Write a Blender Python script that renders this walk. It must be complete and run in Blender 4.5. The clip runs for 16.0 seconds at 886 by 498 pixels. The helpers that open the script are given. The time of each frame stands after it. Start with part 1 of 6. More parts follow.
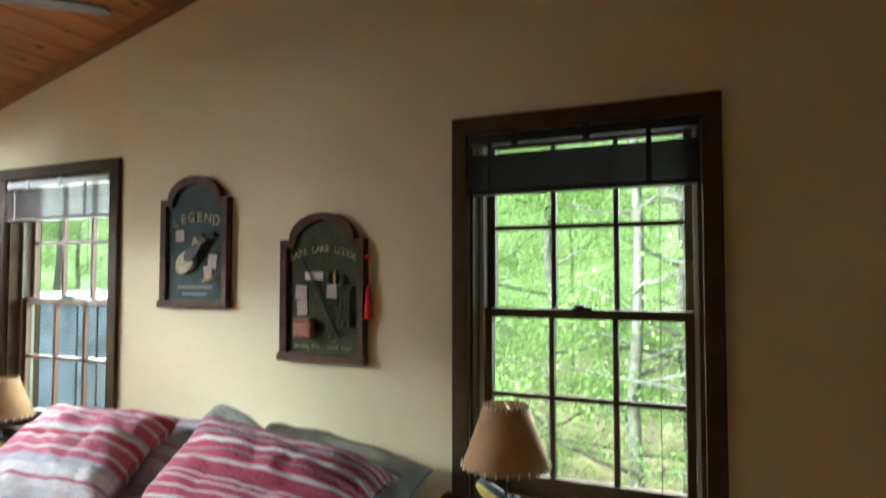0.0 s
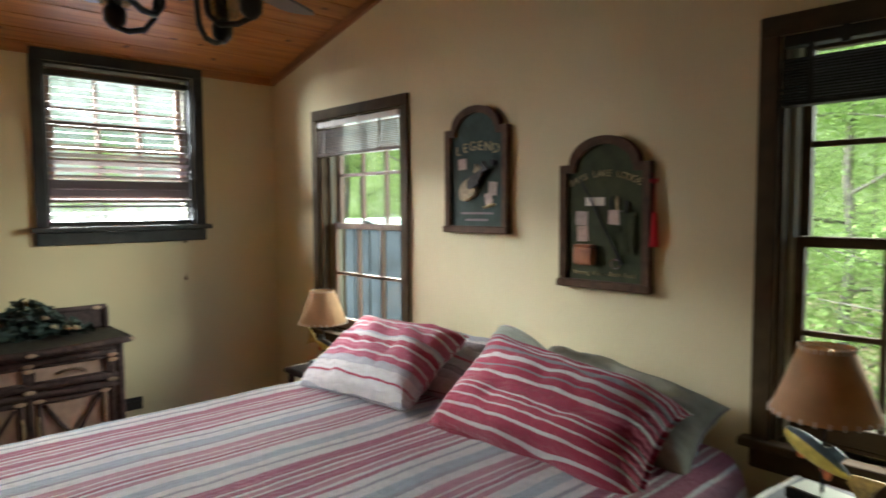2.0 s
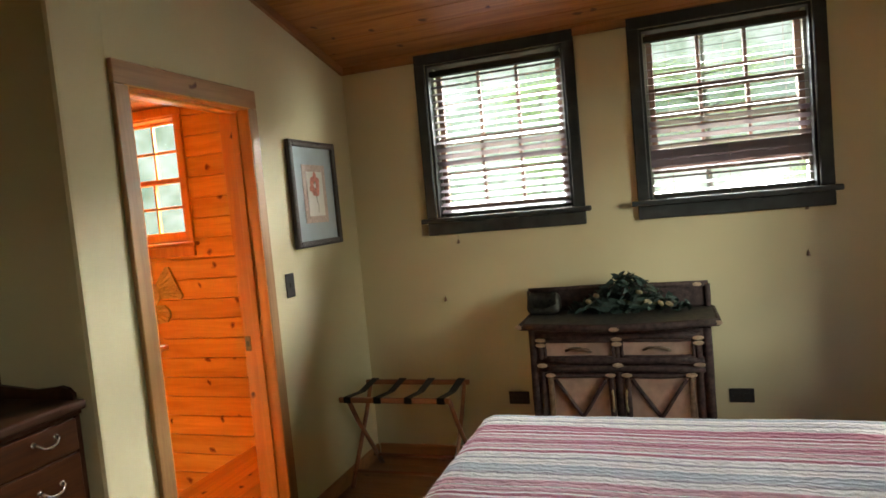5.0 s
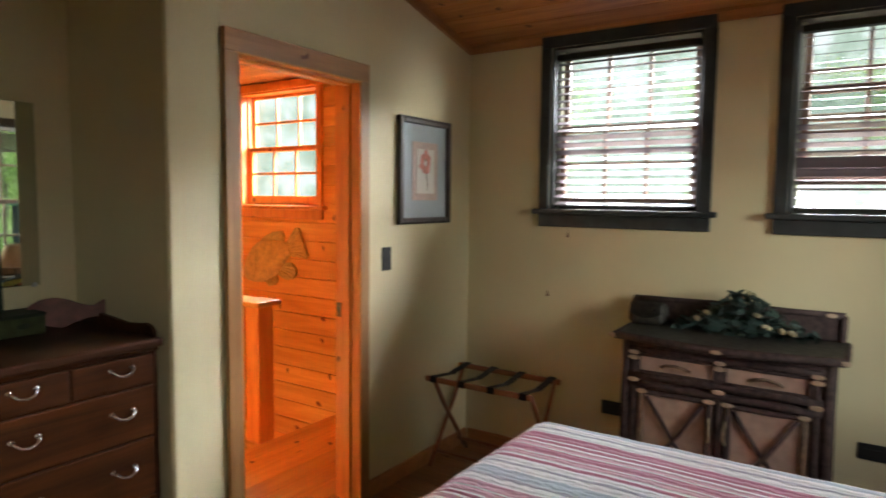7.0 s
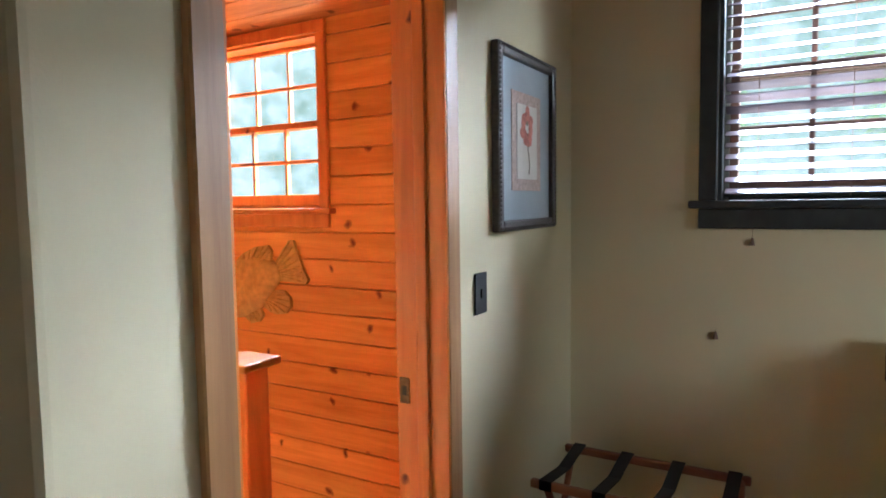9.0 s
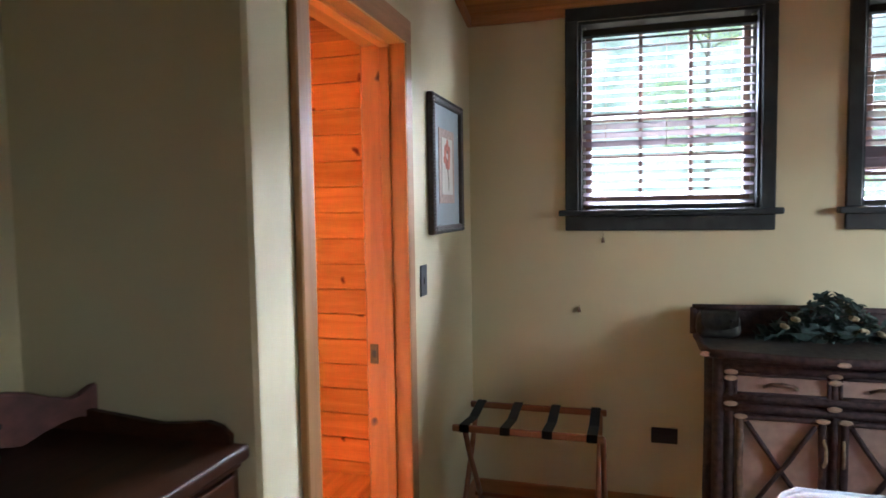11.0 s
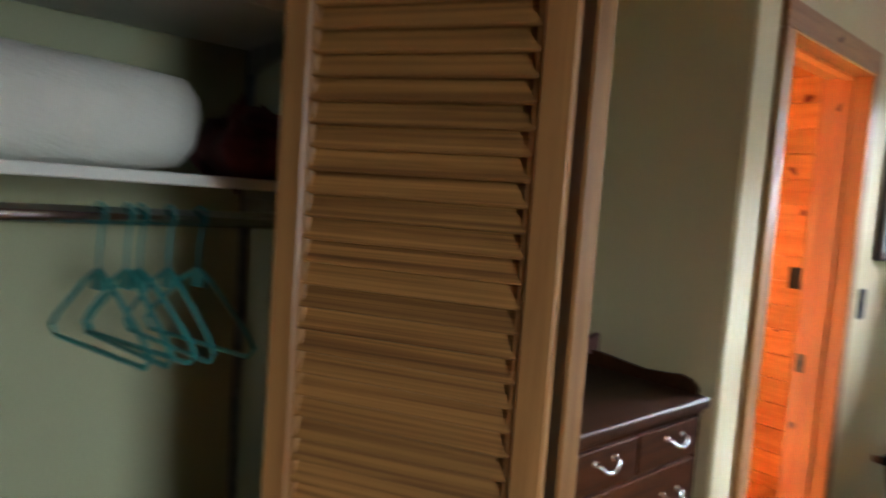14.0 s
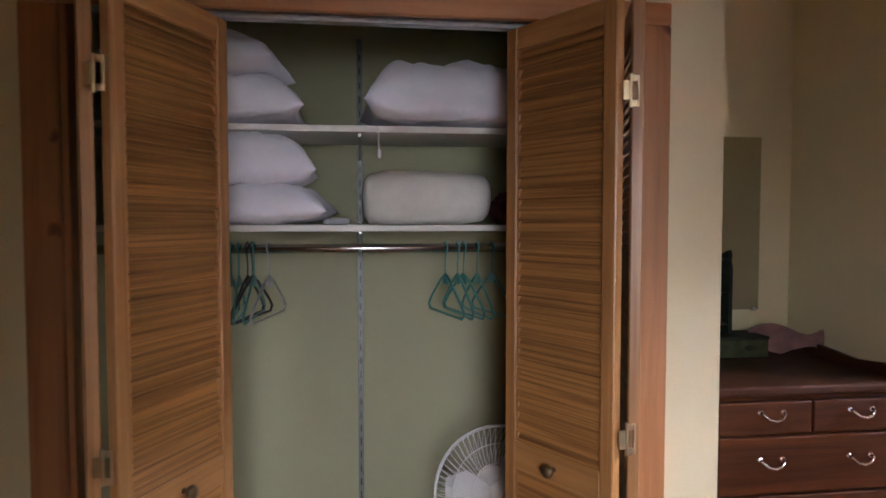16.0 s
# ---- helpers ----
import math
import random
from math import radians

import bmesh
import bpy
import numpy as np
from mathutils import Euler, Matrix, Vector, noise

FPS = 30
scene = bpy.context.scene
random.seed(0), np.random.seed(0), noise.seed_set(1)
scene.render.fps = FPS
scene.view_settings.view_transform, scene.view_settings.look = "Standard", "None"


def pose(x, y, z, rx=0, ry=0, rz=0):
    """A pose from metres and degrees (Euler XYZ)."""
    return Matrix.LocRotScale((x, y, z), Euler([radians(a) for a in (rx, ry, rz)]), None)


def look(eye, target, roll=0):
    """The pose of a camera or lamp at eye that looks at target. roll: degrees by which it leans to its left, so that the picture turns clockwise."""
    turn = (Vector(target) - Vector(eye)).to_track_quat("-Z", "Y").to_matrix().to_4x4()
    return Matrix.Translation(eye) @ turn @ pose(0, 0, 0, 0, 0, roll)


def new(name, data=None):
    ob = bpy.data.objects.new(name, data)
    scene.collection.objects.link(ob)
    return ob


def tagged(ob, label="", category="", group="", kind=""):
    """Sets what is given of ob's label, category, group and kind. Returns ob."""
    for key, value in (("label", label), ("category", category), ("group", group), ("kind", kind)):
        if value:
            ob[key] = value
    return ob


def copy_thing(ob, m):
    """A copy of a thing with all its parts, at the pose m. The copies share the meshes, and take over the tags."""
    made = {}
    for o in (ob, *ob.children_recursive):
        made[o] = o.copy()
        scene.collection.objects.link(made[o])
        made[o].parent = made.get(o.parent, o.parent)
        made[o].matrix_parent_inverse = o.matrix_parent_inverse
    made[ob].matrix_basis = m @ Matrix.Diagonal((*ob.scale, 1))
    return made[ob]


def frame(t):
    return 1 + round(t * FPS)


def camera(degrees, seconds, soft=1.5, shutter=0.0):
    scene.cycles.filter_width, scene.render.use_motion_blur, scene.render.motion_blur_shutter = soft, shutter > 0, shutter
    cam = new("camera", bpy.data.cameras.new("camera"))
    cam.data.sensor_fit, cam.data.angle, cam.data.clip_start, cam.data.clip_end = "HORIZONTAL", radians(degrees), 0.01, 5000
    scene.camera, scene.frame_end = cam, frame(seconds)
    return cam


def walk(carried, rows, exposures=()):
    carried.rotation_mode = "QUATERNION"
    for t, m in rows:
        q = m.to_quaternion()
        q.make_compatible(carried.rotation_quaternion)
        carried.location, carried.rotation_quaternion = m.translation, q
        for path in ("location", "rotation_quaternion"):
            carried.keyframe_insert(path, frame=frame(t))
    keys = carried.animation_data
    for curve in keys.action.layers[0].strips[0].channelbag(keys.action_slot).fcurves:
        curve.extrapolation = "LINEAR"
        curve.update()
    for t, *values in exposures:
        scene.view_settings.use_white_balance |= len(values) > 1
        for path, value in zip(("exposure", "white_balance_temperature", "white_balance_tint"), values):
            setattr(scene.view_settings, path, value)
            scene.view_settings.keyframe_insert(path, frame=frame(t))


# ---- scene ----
cam = camera(69.4, 16.0, 1.6, 0.5)
PATH = [
    (0, (0.017, 0.109, 1.559), (-0.814, 1.926, 1.646), 0.0),
    (0.5, (0.009, 0.103, 1.552), (-0.858, 1.9, 1.419), -0.2),
    (1, (-0.026, 0.074, 1.549), (-0.958, 1.839, 1.417), -0.2),
    (1.5, (-0.049, 0.075, 1.553), (-1.249, 1.669, 1.417), -0.4),
    (2, (-0.098, 0.084, 1.55), (-1.554, 1.448, 1.415), -0.3),
    (2.5, (-0.175, 0.045, 1.524), (-1.833, 1.157, 1.395), -1.4),
    (3, (-0.252, 0.091, 1.527), (-2.142, 0.732, 1.392), -3.1),
    (3.5, (-0.366, 0.315, 1.516), (-2.360, 0.365, 1.379), -0.6),
    (4, (-0.397, 0.497, 1.506), (-2.370, 0.198, 1.371), -3.6),
    (6.5, (-0.669, 1.38, 1.504), (-2.406, 0.4, 1.358), 0.0),
    (7, (-0.694, 1.181, 1.499), (-2.359, 0.083, 1.34), 0.6),
    (7.5, (-0.749, 0.822, 1.504), (-2.358, -0.355, 1.339), 0.4),
    (8, (-0.97, 0.447, 1.46), (-2.595, -0.706, 1.282), -0.9),
    (8.5, (-1.284, 0.146, 1.445), (-2.942, -0.959, 1.271), -0.5),
    (9, (-1.595, -0.007, 1.452), (-3.321, -1.007, 1.306), -0.8),
    (11.5, (-0.689, -0.127, 1.468), (-2.616, -0.646, 1.336), -0.8),
    (12, (-0.554, -0.203, 1.447), (-2.472, -0.753, 1.313), -1.0),
    (12.5, (-0.514, -0.25, 1.458), (-2.39, -0.929, 1.315), -1.0),
    (13, (-0.478, -0.275, 1.448), (-2.284, -1.124, 1.312), -0.6),
    (13.5, (-0.451, -0.199, 1.454), (-2.117, -1.298, 1.318), 0.1),
    (14, (-0.347, -0.015, 1.478), (-1.647, -1.526, 1.328), 4.0),
    (14.5, (-0.259, 0.222, 1.383), (-1.15, -1.569, 1.364), -1.9),
    (15, (-0.287, 0.508, 1.418), (-0.838, -1.414, 1.371), -0.7),
    (15.5, (-0.356, 0.747, 1.469), (-0.624, -1.234, 1.399), -0.0),
    (16, (-0.319, 0.942, 1.504), (-0.572, -1.04, 1.418), 0.0),
]
EXPO = [
    (0.0, 2.7, 5800, 2), (0.5, 2.6, 6050, 3), (1.5, 2.36, 6250, 5), (2.0, 2.25, 6300, 7), (3.5, 2.22, 6800, 6), (4.0, 2.22, 6800, 6), (6.5, 2.17, 6300, 9), (7.5, 2.18, 6100, 14),
    (9.0, 2.2, 5200, 13), (11.5, 2.62, 5300, 16), (13.5, 2.85, 4950, 10), (14.5, 2.8, 6000, 16), (15.0, 2.82, 5750, 26), (16.0, 2.85, 5800, 31),
]
walk(cam, [(t, look(eye, target, roll)) for t, eye, target, roll in PATH], EXPO)

# ---- world and light ----
world = bpy.data.worlds.new("world")
scene.world = world
world.use_nodes = True
wn = world.node_tree.nodes
sky = wn.new("ShaderNodeTexSky")
sky.sky_type, sky.sun_disc = "NISHITA", False
sky.sun_elevation, sky.sun_rotation = radians(52), radians(-30)
sky.air_density, sky.dust_density = 1.2, 3.0
wn["Background"].inputs["Strength"].default_value = 0.15
world.node_tree.links.new(sky.outputs["Color"], wn["Background"].inputs["Color"])


def area(name, eye, target, w, h, watts, color):
    lamp = bpy.data.lights.new(name, "AREA")
    lamp.shape, lamp.size, lamp.size_y, lamp.energy, lamp.color = "RECTANGLE", w, h, watts, color
    ob = new(name, lamp)
    ob.matrix_world = look(eye, target)
    return ob


sun_data = bpy.data.lights.new("sun", "SUN")
sun_data.energy, sun_data.angle, sun_data.color = 1.8, radians(12), (1.0, 0.95, 0.86)
new("sun", sun_data).matrix_world = look((-6, 8, 12), (0, 0, 0))
# added area lamps out of view stand in for sky light through the windows
area("sky_stand_in_north", (0.2, 7.5, 3.2), (-0.6, 1.0, 1.3), 3.6, 2.8, 170, (0.95, 1.0, 0.92))
area("sky_stand_in_west", (-8.0, -0.4, 4.6), (-2.6, -0.4, 1.1), 9.0, 2.4, 3000, (0.93, 0.97, 1.0))
# added low lamp, aimed to brighten the closet
area("sky_stand_in_low", (-0.15, 7.6, 1.7), (-0.3, 1.5, 1.4), 1.6, 2.6, 40, (0.95, 1.0, 0.92))
area("sky_stand_in_northwest", (-8.2, 7.0, 2.5), (-2.2, 1.5, 1.2), 2.8, 3.0, 300, (0.95, 1.0, 0.92))
area("sky_stand_in_southwest", (-8.0, -4.0, 3.0), (-3.2, 0.6, 1.7), 2.6, 3.0, 420, (0.93, 0.97, 1.0))

# ---- materials ----


def tree_of(name):
    m = bpy.data.materials.new(name)
    m.use_nodes = True
    nt = m.node_tree
    bsdf = nt.nodes["Principled BSDF"]
    return m, nt, bsdf


def node(nt, kind, **ins):
    n = nt.nodes.new(kind)
    for k, v in ins.items():
        n.inputs[k.replace("_", " ")].default_value = v
    return n


def coords(nt, scale, offset=True):
    tc = nt.nodes.new("ShaderNodeTexCoord")
    mp = nt.nodes.new("ShaderNodeMapping")
    mp.inputs["Scale"].default_value = scale
    if offset:
        info = nt.nodes.new("ShaderNodeObjectInfo")
        mul = nt.nodes.new("ShaderNodeMath")
        mul.operation = "MULTIPLY"
        mul.inputs[1].default_value = 37.0
        nt.links.new(info.outputs["Random"], mul.inputs[0])
        nt.links.new(mul.outputs[0], mp.inputs["Location"])
    nt.links.new(tc.outputs["Object"], mp.inputs["Vector"])
    return mp.outputs["Vector"]


def ramp(nt, fac, stops, constant=False):
    r = nt.nodes.new("ShaderNodeValToRGB")
    if constant:
        r.color_ramp.interpolation = "CONSTANT"
    el = r.color_ramp.elements
    el.remove(el[1])
    el[0].position, el[0].color = stops[0][0], (*stops[0][1], 1)
    for p, c in stops[1:]:
        el.new(p).color = (*c, 1)
    nt.links.new(fac, r.inputs["Fac"])
    return r.outputs["Color"]


def bump(nt, bsdf, height, strength, distance=0.002):
    b = nt.nodes.new("ShaderNodeBump")
    b.inputs["Strength"].default_value, b.inputs["Distance"].default_value = strength, distance
    nt.links.new(height, b.inputs["Height"])
    nt.links.new(b.outputs["Normal"], bsdf.inputs["Normal"])


def plain(name, c, rough=0.6, metal=0.0, var=0.12, scale=9.0, grain=90.0, bumpy=0.15, coat=0.0, dist=0.002):
    """A surface of one colour with stains at a large and relief at a small scale."""
    m, nt, bsdf = tree_of(name)
    v = coords(nt, (1, 1, 1))
    n1 = node(nt, "ShaderNodeTexNoise", Scale=scale, Detail=4.0)
    nt.links.new(v, n1.inputs["Vector"])
    col = ramp(nt, n1.outputs["Fac"], [(0.3, [x * (1 - var) for x in c]), (0.7, [min(1, x * (1 + var)) for x in c])])
    nt.links.new(col, bsdf.inputs["Base Color"])
    n2 = node(nt, "ShaderNodeTexNoise", Scale=grain, Detail=3.0)
    nt.links.new(v, n2.inputs["Vector"])
    bump(nt, bsdf, n2.outputs["Fac"], bumpy, dist)
    bsdf.inputs["Roughness"].default_value, bsdf.inputs["Metallic"].default_value = rough, metal
    bsdf.inputs["Coat Weight"].default_value = coat
    return m


def wood(name, dark, light, axis, rough=0.45, knots=0.0, knot_col=(0.12, 0.035, 0.01), fine=26.0, coat=0.1, bumpy=0.2):
    """Grain along one axis, tone that changes from board to board, and knots."""
    m, nt, bsdf = tree_of(name)
    s = [fine, fine, fine]
    s["XYZ".index(axis)] = 1.3
    v = coords(nt, s)
    n1 = node(nt, "ShaderNodeTexNoise", Scale=1.0, Detail=6.0, Roughness=0.65, Distortion=0.6)
    nt.links.new(v, n1.inputs["Vector"])
    col = ramp(nt, n1.outputs["Fac"], [(0.32, dark), (0.62, light)])
    info = nt.nodes.new("ShaderNodeObjectInfo")
    hsv = nt.nodes.new("ShaderNodeHueSaturation")
    rng = nt.nodes.new("ShaderNodeMapRange")
    rng.inputs["To Min"].default_value, rng.inputs["To Max"].default_value = 0.84, 1.14
    nt.links.new(info.outputs["Random"], rng.inputs["Value"])
    nt.links.new(rng.outputs["Result"], hsv.inputs["Value"])
    nt.links.new(col, hsv.inputs["Color"])
    col = hsv.outputs["Color"]
    if knots:
        tc = nt.nodes.new("ShaderNodeTexCoord")
        sp = nt.nodes.new("ShaderNodeSeparateXYZ")
        nt.links.new(tc.outputs["Object"], sp.inputs[0])
        o = [q for q in "XYZ" if q != axis]
        add = nt.nodes.new("ShaderNodeMath")
        nt.links.new(sp.outputs[o[0]], add.inputs[0])
        nt.links.new(sp.outputs[o[1]], add.inputs[1])
        shift = nt.nodes.new("ShaderNodeMath")
        shift.operation = "MULTIPLY_ADD"
        shift.inputs[1].default_value = 41.0
        nt.links.new(info.outputs["Random"], shift.inputs[0])
        nt.links.new(sp.outputs[axis], shift.inputs[2])
        cb = nt.nodes.new("ShaderNodeCombineXYZ")
        nt.links.new(shift.outputs[0], cb.inputs[0])
        nt.links.new(add.outputs[0], cb.inputs[1])
        vo = node(nt, "ShaderNodeTexVoronoi", Scale=4.4)
        vo.voronoi_dimensions = "2D"
        rag = node(nt, "ShaderNodeTexNoise", Scale=11.0, Detail=2.0)
        nt.links.new(cb.outputs[0], rag.inputs["Vector"])
        mad = nt.nodes.new("ShaderNodeVectorMath")
        mad.operation = "MULTIPLY_ADD"
        mad.inputs[1].default_value = (0.11, 0.05, 0.0)
        nt.links.new(rag.outputs["Color"], mad.inputs[0])
        nt.links.new(cb.outputs[0], mad.inputs[2])
        nt.links.new(mad.outputs[0], vo.inputs["Vector"])
        kr = ramp(nt, vo.outputs["Distance"], [(0.035 * knots, (1, 1, 1)), (0.085 * knots, (0.55, 0.55, 0.55)), (0.12 * knots, (0, 0, 0))])
        few = nt.nodes.new("ShaderNodeMath")
        few.operation = "GREATER_THAN"
        few.inputs[1].default_value = 0.56
        nt.links.new(vo.outputs["Color"], few.inputs[0])
        both = nt.nodes.new("ShaderNodeMath")
        both.operation = "MULTIPLY"
        nt.links.new(kr, both.inputs[0])
        nt.links.new(few.outputs[0], both.inputs[1])
        mix = nt.nodes.new("ShaderNodeMix")
        mix.data_type = "RGBA"
        nt.links.new(both.outputs[0], mix.inputs["Factor"])
        nt.links.new(col, mix.inputs["A"])
        mix.inputs["B"].default_value = (*knot_col, 1)
        col = mix.outputs["Result"]
    nt.links.new(col, bsdf.inputs["Base Color"])
    bump(nt, bsdf, n1.outputs["Fac"], bumpy, 0.0015)
    bsdf.inputs["Roughness"].default_value, bsdf.inputs["Coat Weight"].default_value = rough, coat
    bsdf.inputs["Coat Roughness"].default_value = 0.25
    return m


def stripes(name, axis, period, stops, start=0.0, stitch=55.0, waver=0.007):
    """Woven stripes across one axis, with quilting relief."""
    m, nt, bsdf = tree_of(name)
    tc = nt.nodes.new("ShaderNodeTexCoord")
    sep = nt.nodes.new("ShaderNodeSeparateXYZ")
    warp = node(nt, "ShaderNodeTexNoise", Scale=7.0, Detail=2.0)
    nt.links.new(tc.outputs["Object"], warp.inputs["Vector"])
    nt.links.new(tc.outputs["Object"], sep.inputs["Vector"])
    w = nt.nodes.new("ShaderNodeMath")
    w.operation = "MULTIPLY_ADD"
    w.inputs[1].default_value = waver
    nt.links.new(warp.outputs["Fac"], w.inputs[0])
    off = nt.nodes.new("ShaderNodeMath")
    off.inputs[1].default_value = start
    nt.links.new(sep.outputs[axis], off.inputs[0])
    nt.links.new(off.outputs[0], w.inputs[2])
    d = nt.nodes.new("ShaderNodeMath")
    d.operation = "DIVIDE"
    d.inputs[1].default_value = period
    nt.links.new(w.outputs[0], d.inputs[0])
    fr = nt.nodes.new("ShaderNodeMath")
    fr.operation = "FRACT"
    nt.links.new(d.outputs[0], fr.inputs[0])
    col = ramp(nt, fr.outputs[0], stops, True)
    fade = node(nt, "ShaderNodeTexNoise", Scale=30.0, Detail=5.0)
    nt.links.new(tc.outputs["Object"], fade.inputs["Vector"])
    mix = nt.nodes.new("ShaderNodeMix")
    mix.data_type, mix.blend_type = "RGBA", "MULTIPLY"
    mix.inputs["Factor"].default_value = 0.3
    nt.links.new(col, mix.inputs["A"])
    nt.links.new(ramp(nt, fade.outputs["Fac"], [(0.35, (0.6, 0.6, 0.62)), (0.65, (1, 1, 1))]), mix.inputs["B"])
    nt.links.new(mix.outputs["Result"], bsdf.inputs["Base Color"])
    wv = node(nt, "ShaderNodeTexWave", Scale=stitch * 0.22, Distortion=5.0, Detail=3.0)
    wv.inputs["Detail Scale"].default_value = 3.0
    wv.bands_direction = axis
    nt.links.new(tc.outputs["Object"], wv.inputs["Vector"])
    puck = node(nt, "ShaderNodeTexNoise", Scale=1.0, Detail=3.0)
    mp = nt.nodes.new("ShaderNodeMapping")
    mp.inputs["Scale"].default_value = (70, 22, 40) if axis == "X" else (22, 70, 40)
    nt.links.new(tc.outputs["Object"], mp.inputs["Vector"])
    nt.links.new(mp.outputs["Vector"], puck.inputs["Vector"])
    rel = nt.nodes.new("ShaderNodeMath")
    rel.operation = "MULTIPLY_ADD"
    rel.inputs[1].default_value = 0.9
    nt.links.new(puck.outputs["Fac"], rel.inputs[0])
    nt.links.new(wv.outputs["Fac"], rel.inputs[2])
    bump(nt, bsdf, rel.outputs[0], 0.6, 0.006)
    bsdf.inputs["Roughness"].default_value = 0.9
    bsdf.inputs["Sheen Weight"].default_value = 0.2
    return m


def glass_mat(name, tint=(1, 1, 1), gloss=0.06):
    m, nt, bsdf = tree_of(name)
    nt.nodes.remove(bsdf)
    out = nt.nodes["Material Output"]
    tr = nt.nodes.new("ShaderNodeBsdfTransparent")
    tr.inputs["Color"].default_value = (*tint, 1)
    gl = nt.nodes.new("ShaderNodeBsdfGlossy")
    gl.inputs["Roughness"].default_value = 0.02
    mix = nt.nodes.new("ShaderNodeMixShader")
    mix.inputs[0].default_value = gloss
    nt.links.new(tr.outputs[0], mix.inputs[1])
    nt.links.new(gl.outputs[0], mix.inputs[2])
    nt.links.new(mix.outputs[0], out.inputs["Surface"])
    return m


PAINT = plain("wall_paint", (0.65, 0.57, 0.352), 0.75, var=0.03, scale=1.6, grain=160, bumpy=0.12)
# sage closet paint, darkened further to stand in for the closet's shade
CLOSET_PAINT_DIM = plain("closet_paint_dimmed", (0.33, 0.325, 0.195), 0.8, var=0.04, scale=1.6, grain=160, bumpy=0.12)
PINE_H = wood("hall_pine", (0.72, 0.275, 0.034), (0.90, 0.42, 0.075), "Y", 0.38, knots=0.9, knot_col=(0.2, 0.03, 0.004), fine=18)
PINE_X = wood("hall_pine_across", (0.72, 0.275, 0.034), (0.90, 0.42, 0.075), "X", 0.38, knots=0.8, knot_col=(0.2, 0.03, 0.004), fine=18)
PINE_V = wood("door_pine", (0.60, 0.18, 0.024), (0.76, 0.28, 0.042), "Z", 0.4, knots=0.75, knot_col=(0.13, 0.03, 0.008), fine=16)
CASE_V = wood("casing_pine", (0.30, 0.145, 0.055), (0.43, 0.23, 0.09), "Z", 0.45, knots=0.6)
CASE_X = wood("casing_pine_across", (0.30, 0.145, 0.055), (0.43, 0.23, 0.09), "X", 0.45, knots=0.6)
CLOS_V = wood("closet_casing", (0.27, 0.11, 0.035), (0.40, 0.175, 0.06), "Z", 0.45, knots=0.8)
CLOS_X = wood("closet_casing_across", (0.27, 0.11, 0.035), (0.40, 0.175, 0.06), "X", 0.45, knots=0.8)
OAK_V = wood("louvre_stile_pine", (0.25, 0.108, 0.029), (0.41, 0.195, 0.060), "Z", 0.45, fine=34)
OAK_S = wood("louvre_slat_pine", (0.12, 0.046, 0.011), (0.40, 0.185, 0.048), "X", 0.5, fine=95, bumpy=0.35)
OAK_R = wood("louvre_rail_pine", (0.30, 0.135, 0.036), (0.42, 0.21, 0.064), "X", 0.45, fine=34)
FLOOR_W = wood("floor_pine", (0.20, 0.076, 0.024), (0.35, 0.15, 0.05), "Y", 0.35, knots=0.7, coat=0.3)
BASE_W = wood("baseboard_pine", (0.30, 0.13, 0.045), (0.44, 0.2, 0.075), "Y", 0.45)
DARK_W = plain("dark_stained_trim", (0.060, 0.038, 0.016), 0.65, var=0.25, scale=14, grain=60, bumpy=0.15)
SLATE_W = plain("slate_stained_trim", (0.040, 0.043, 0.042), 0.5, var=0.2, scale=14, grain=60, bumpy=0.15, coat=0.2)
SASH_L = wood("sash_wood_reddish", (0.15, 0.085, 0.055), (0.23, 0.135, 0.09), "Z", 0.5)
JAMB_L = plain("vinyl_jamb_liner", (0.34, 0.35, 0.27), 0.5, var=0.06)
# reflected sky's lilac is mixed into the slat brown
BLIND = wood("blind_slat_wood_sky_tint", (0.145, 0.12, 0.125), (0.20, 0.165, 0.18), "X", 0.35, coat=0.3)
BLIND_X = wood("blind_slat_wood_across", (0.075, 0.046, 0.032), (0.13, 0.082, 0.056), "X", 0.5, coat=0.1)
BLIND_G = plain("blind_valance_dark", (0.024, 0.023, 0.013), 0.9, var=0.2, scale=20)
MAHOG = wood("mahogany", (0.032, 0.008, 0.0015), (0.085, 0.025, 0.0045), "X", 0.48, coat=0.04, fine=20)
MAHOG_D = wood("mahogany_dark", (0.028, 0.009, 0.004), (0.062, 0.021, 0.008), "X", 0.45, coat=0.06, fine=20)
CHERRY = wood("cherry_wood", (0.17, 0.055, 0.02), (0.28, 0.10, 0.04), "Y", 0.35, coat=0.3)
BARK = plain("dark_bark", (0.055, 0.032, 0.030), 0.8, var=0.5, scale=40, grain=120, bumpy=0.6, dist=0.004)
TWIG = plain("pale_brown_twig", (0.20, 0.135, 0.09), 0.75, var=0.4, scale=45, grain=120, bumpy=0.5, dist=0.003)
BARK_END = plain("cut_log_end", (0.50, 0.36, 0.25), 0.8, var=0.2, scale=60)
BIRCH = plain("birch_bark_panel", (0.47, 0.335, 0.265), 0.7, var=0.14, scale=22, grain=80, bumpy=0.25)
BIRCH_W = plain("white_birch", (0.55, 0.52, 0.44), 0.7, var=0.25, scale=30)
BLACK = plain("black_iron", (0.018, 0.018, 0.018), 0.45, metal=0.6, var=0.2)
BLACK_P = plain("black_plastic", (0.015, 0.014, 0.013), 0.5, var=0.1)
STRAP = plain("black_webbing", (0.012, 0.012, 0.012), 0.85, var=0.2, grain=300)
CHROME = plain("chrome", (0.52, 0.52, 0.52), 0.2, metal=1.0, var=0.05)
STEEL = plain("galvanised_steel", (0.45, 0.46, 0.45), 0.35, metal=0.9, var=0.12, scale=40)
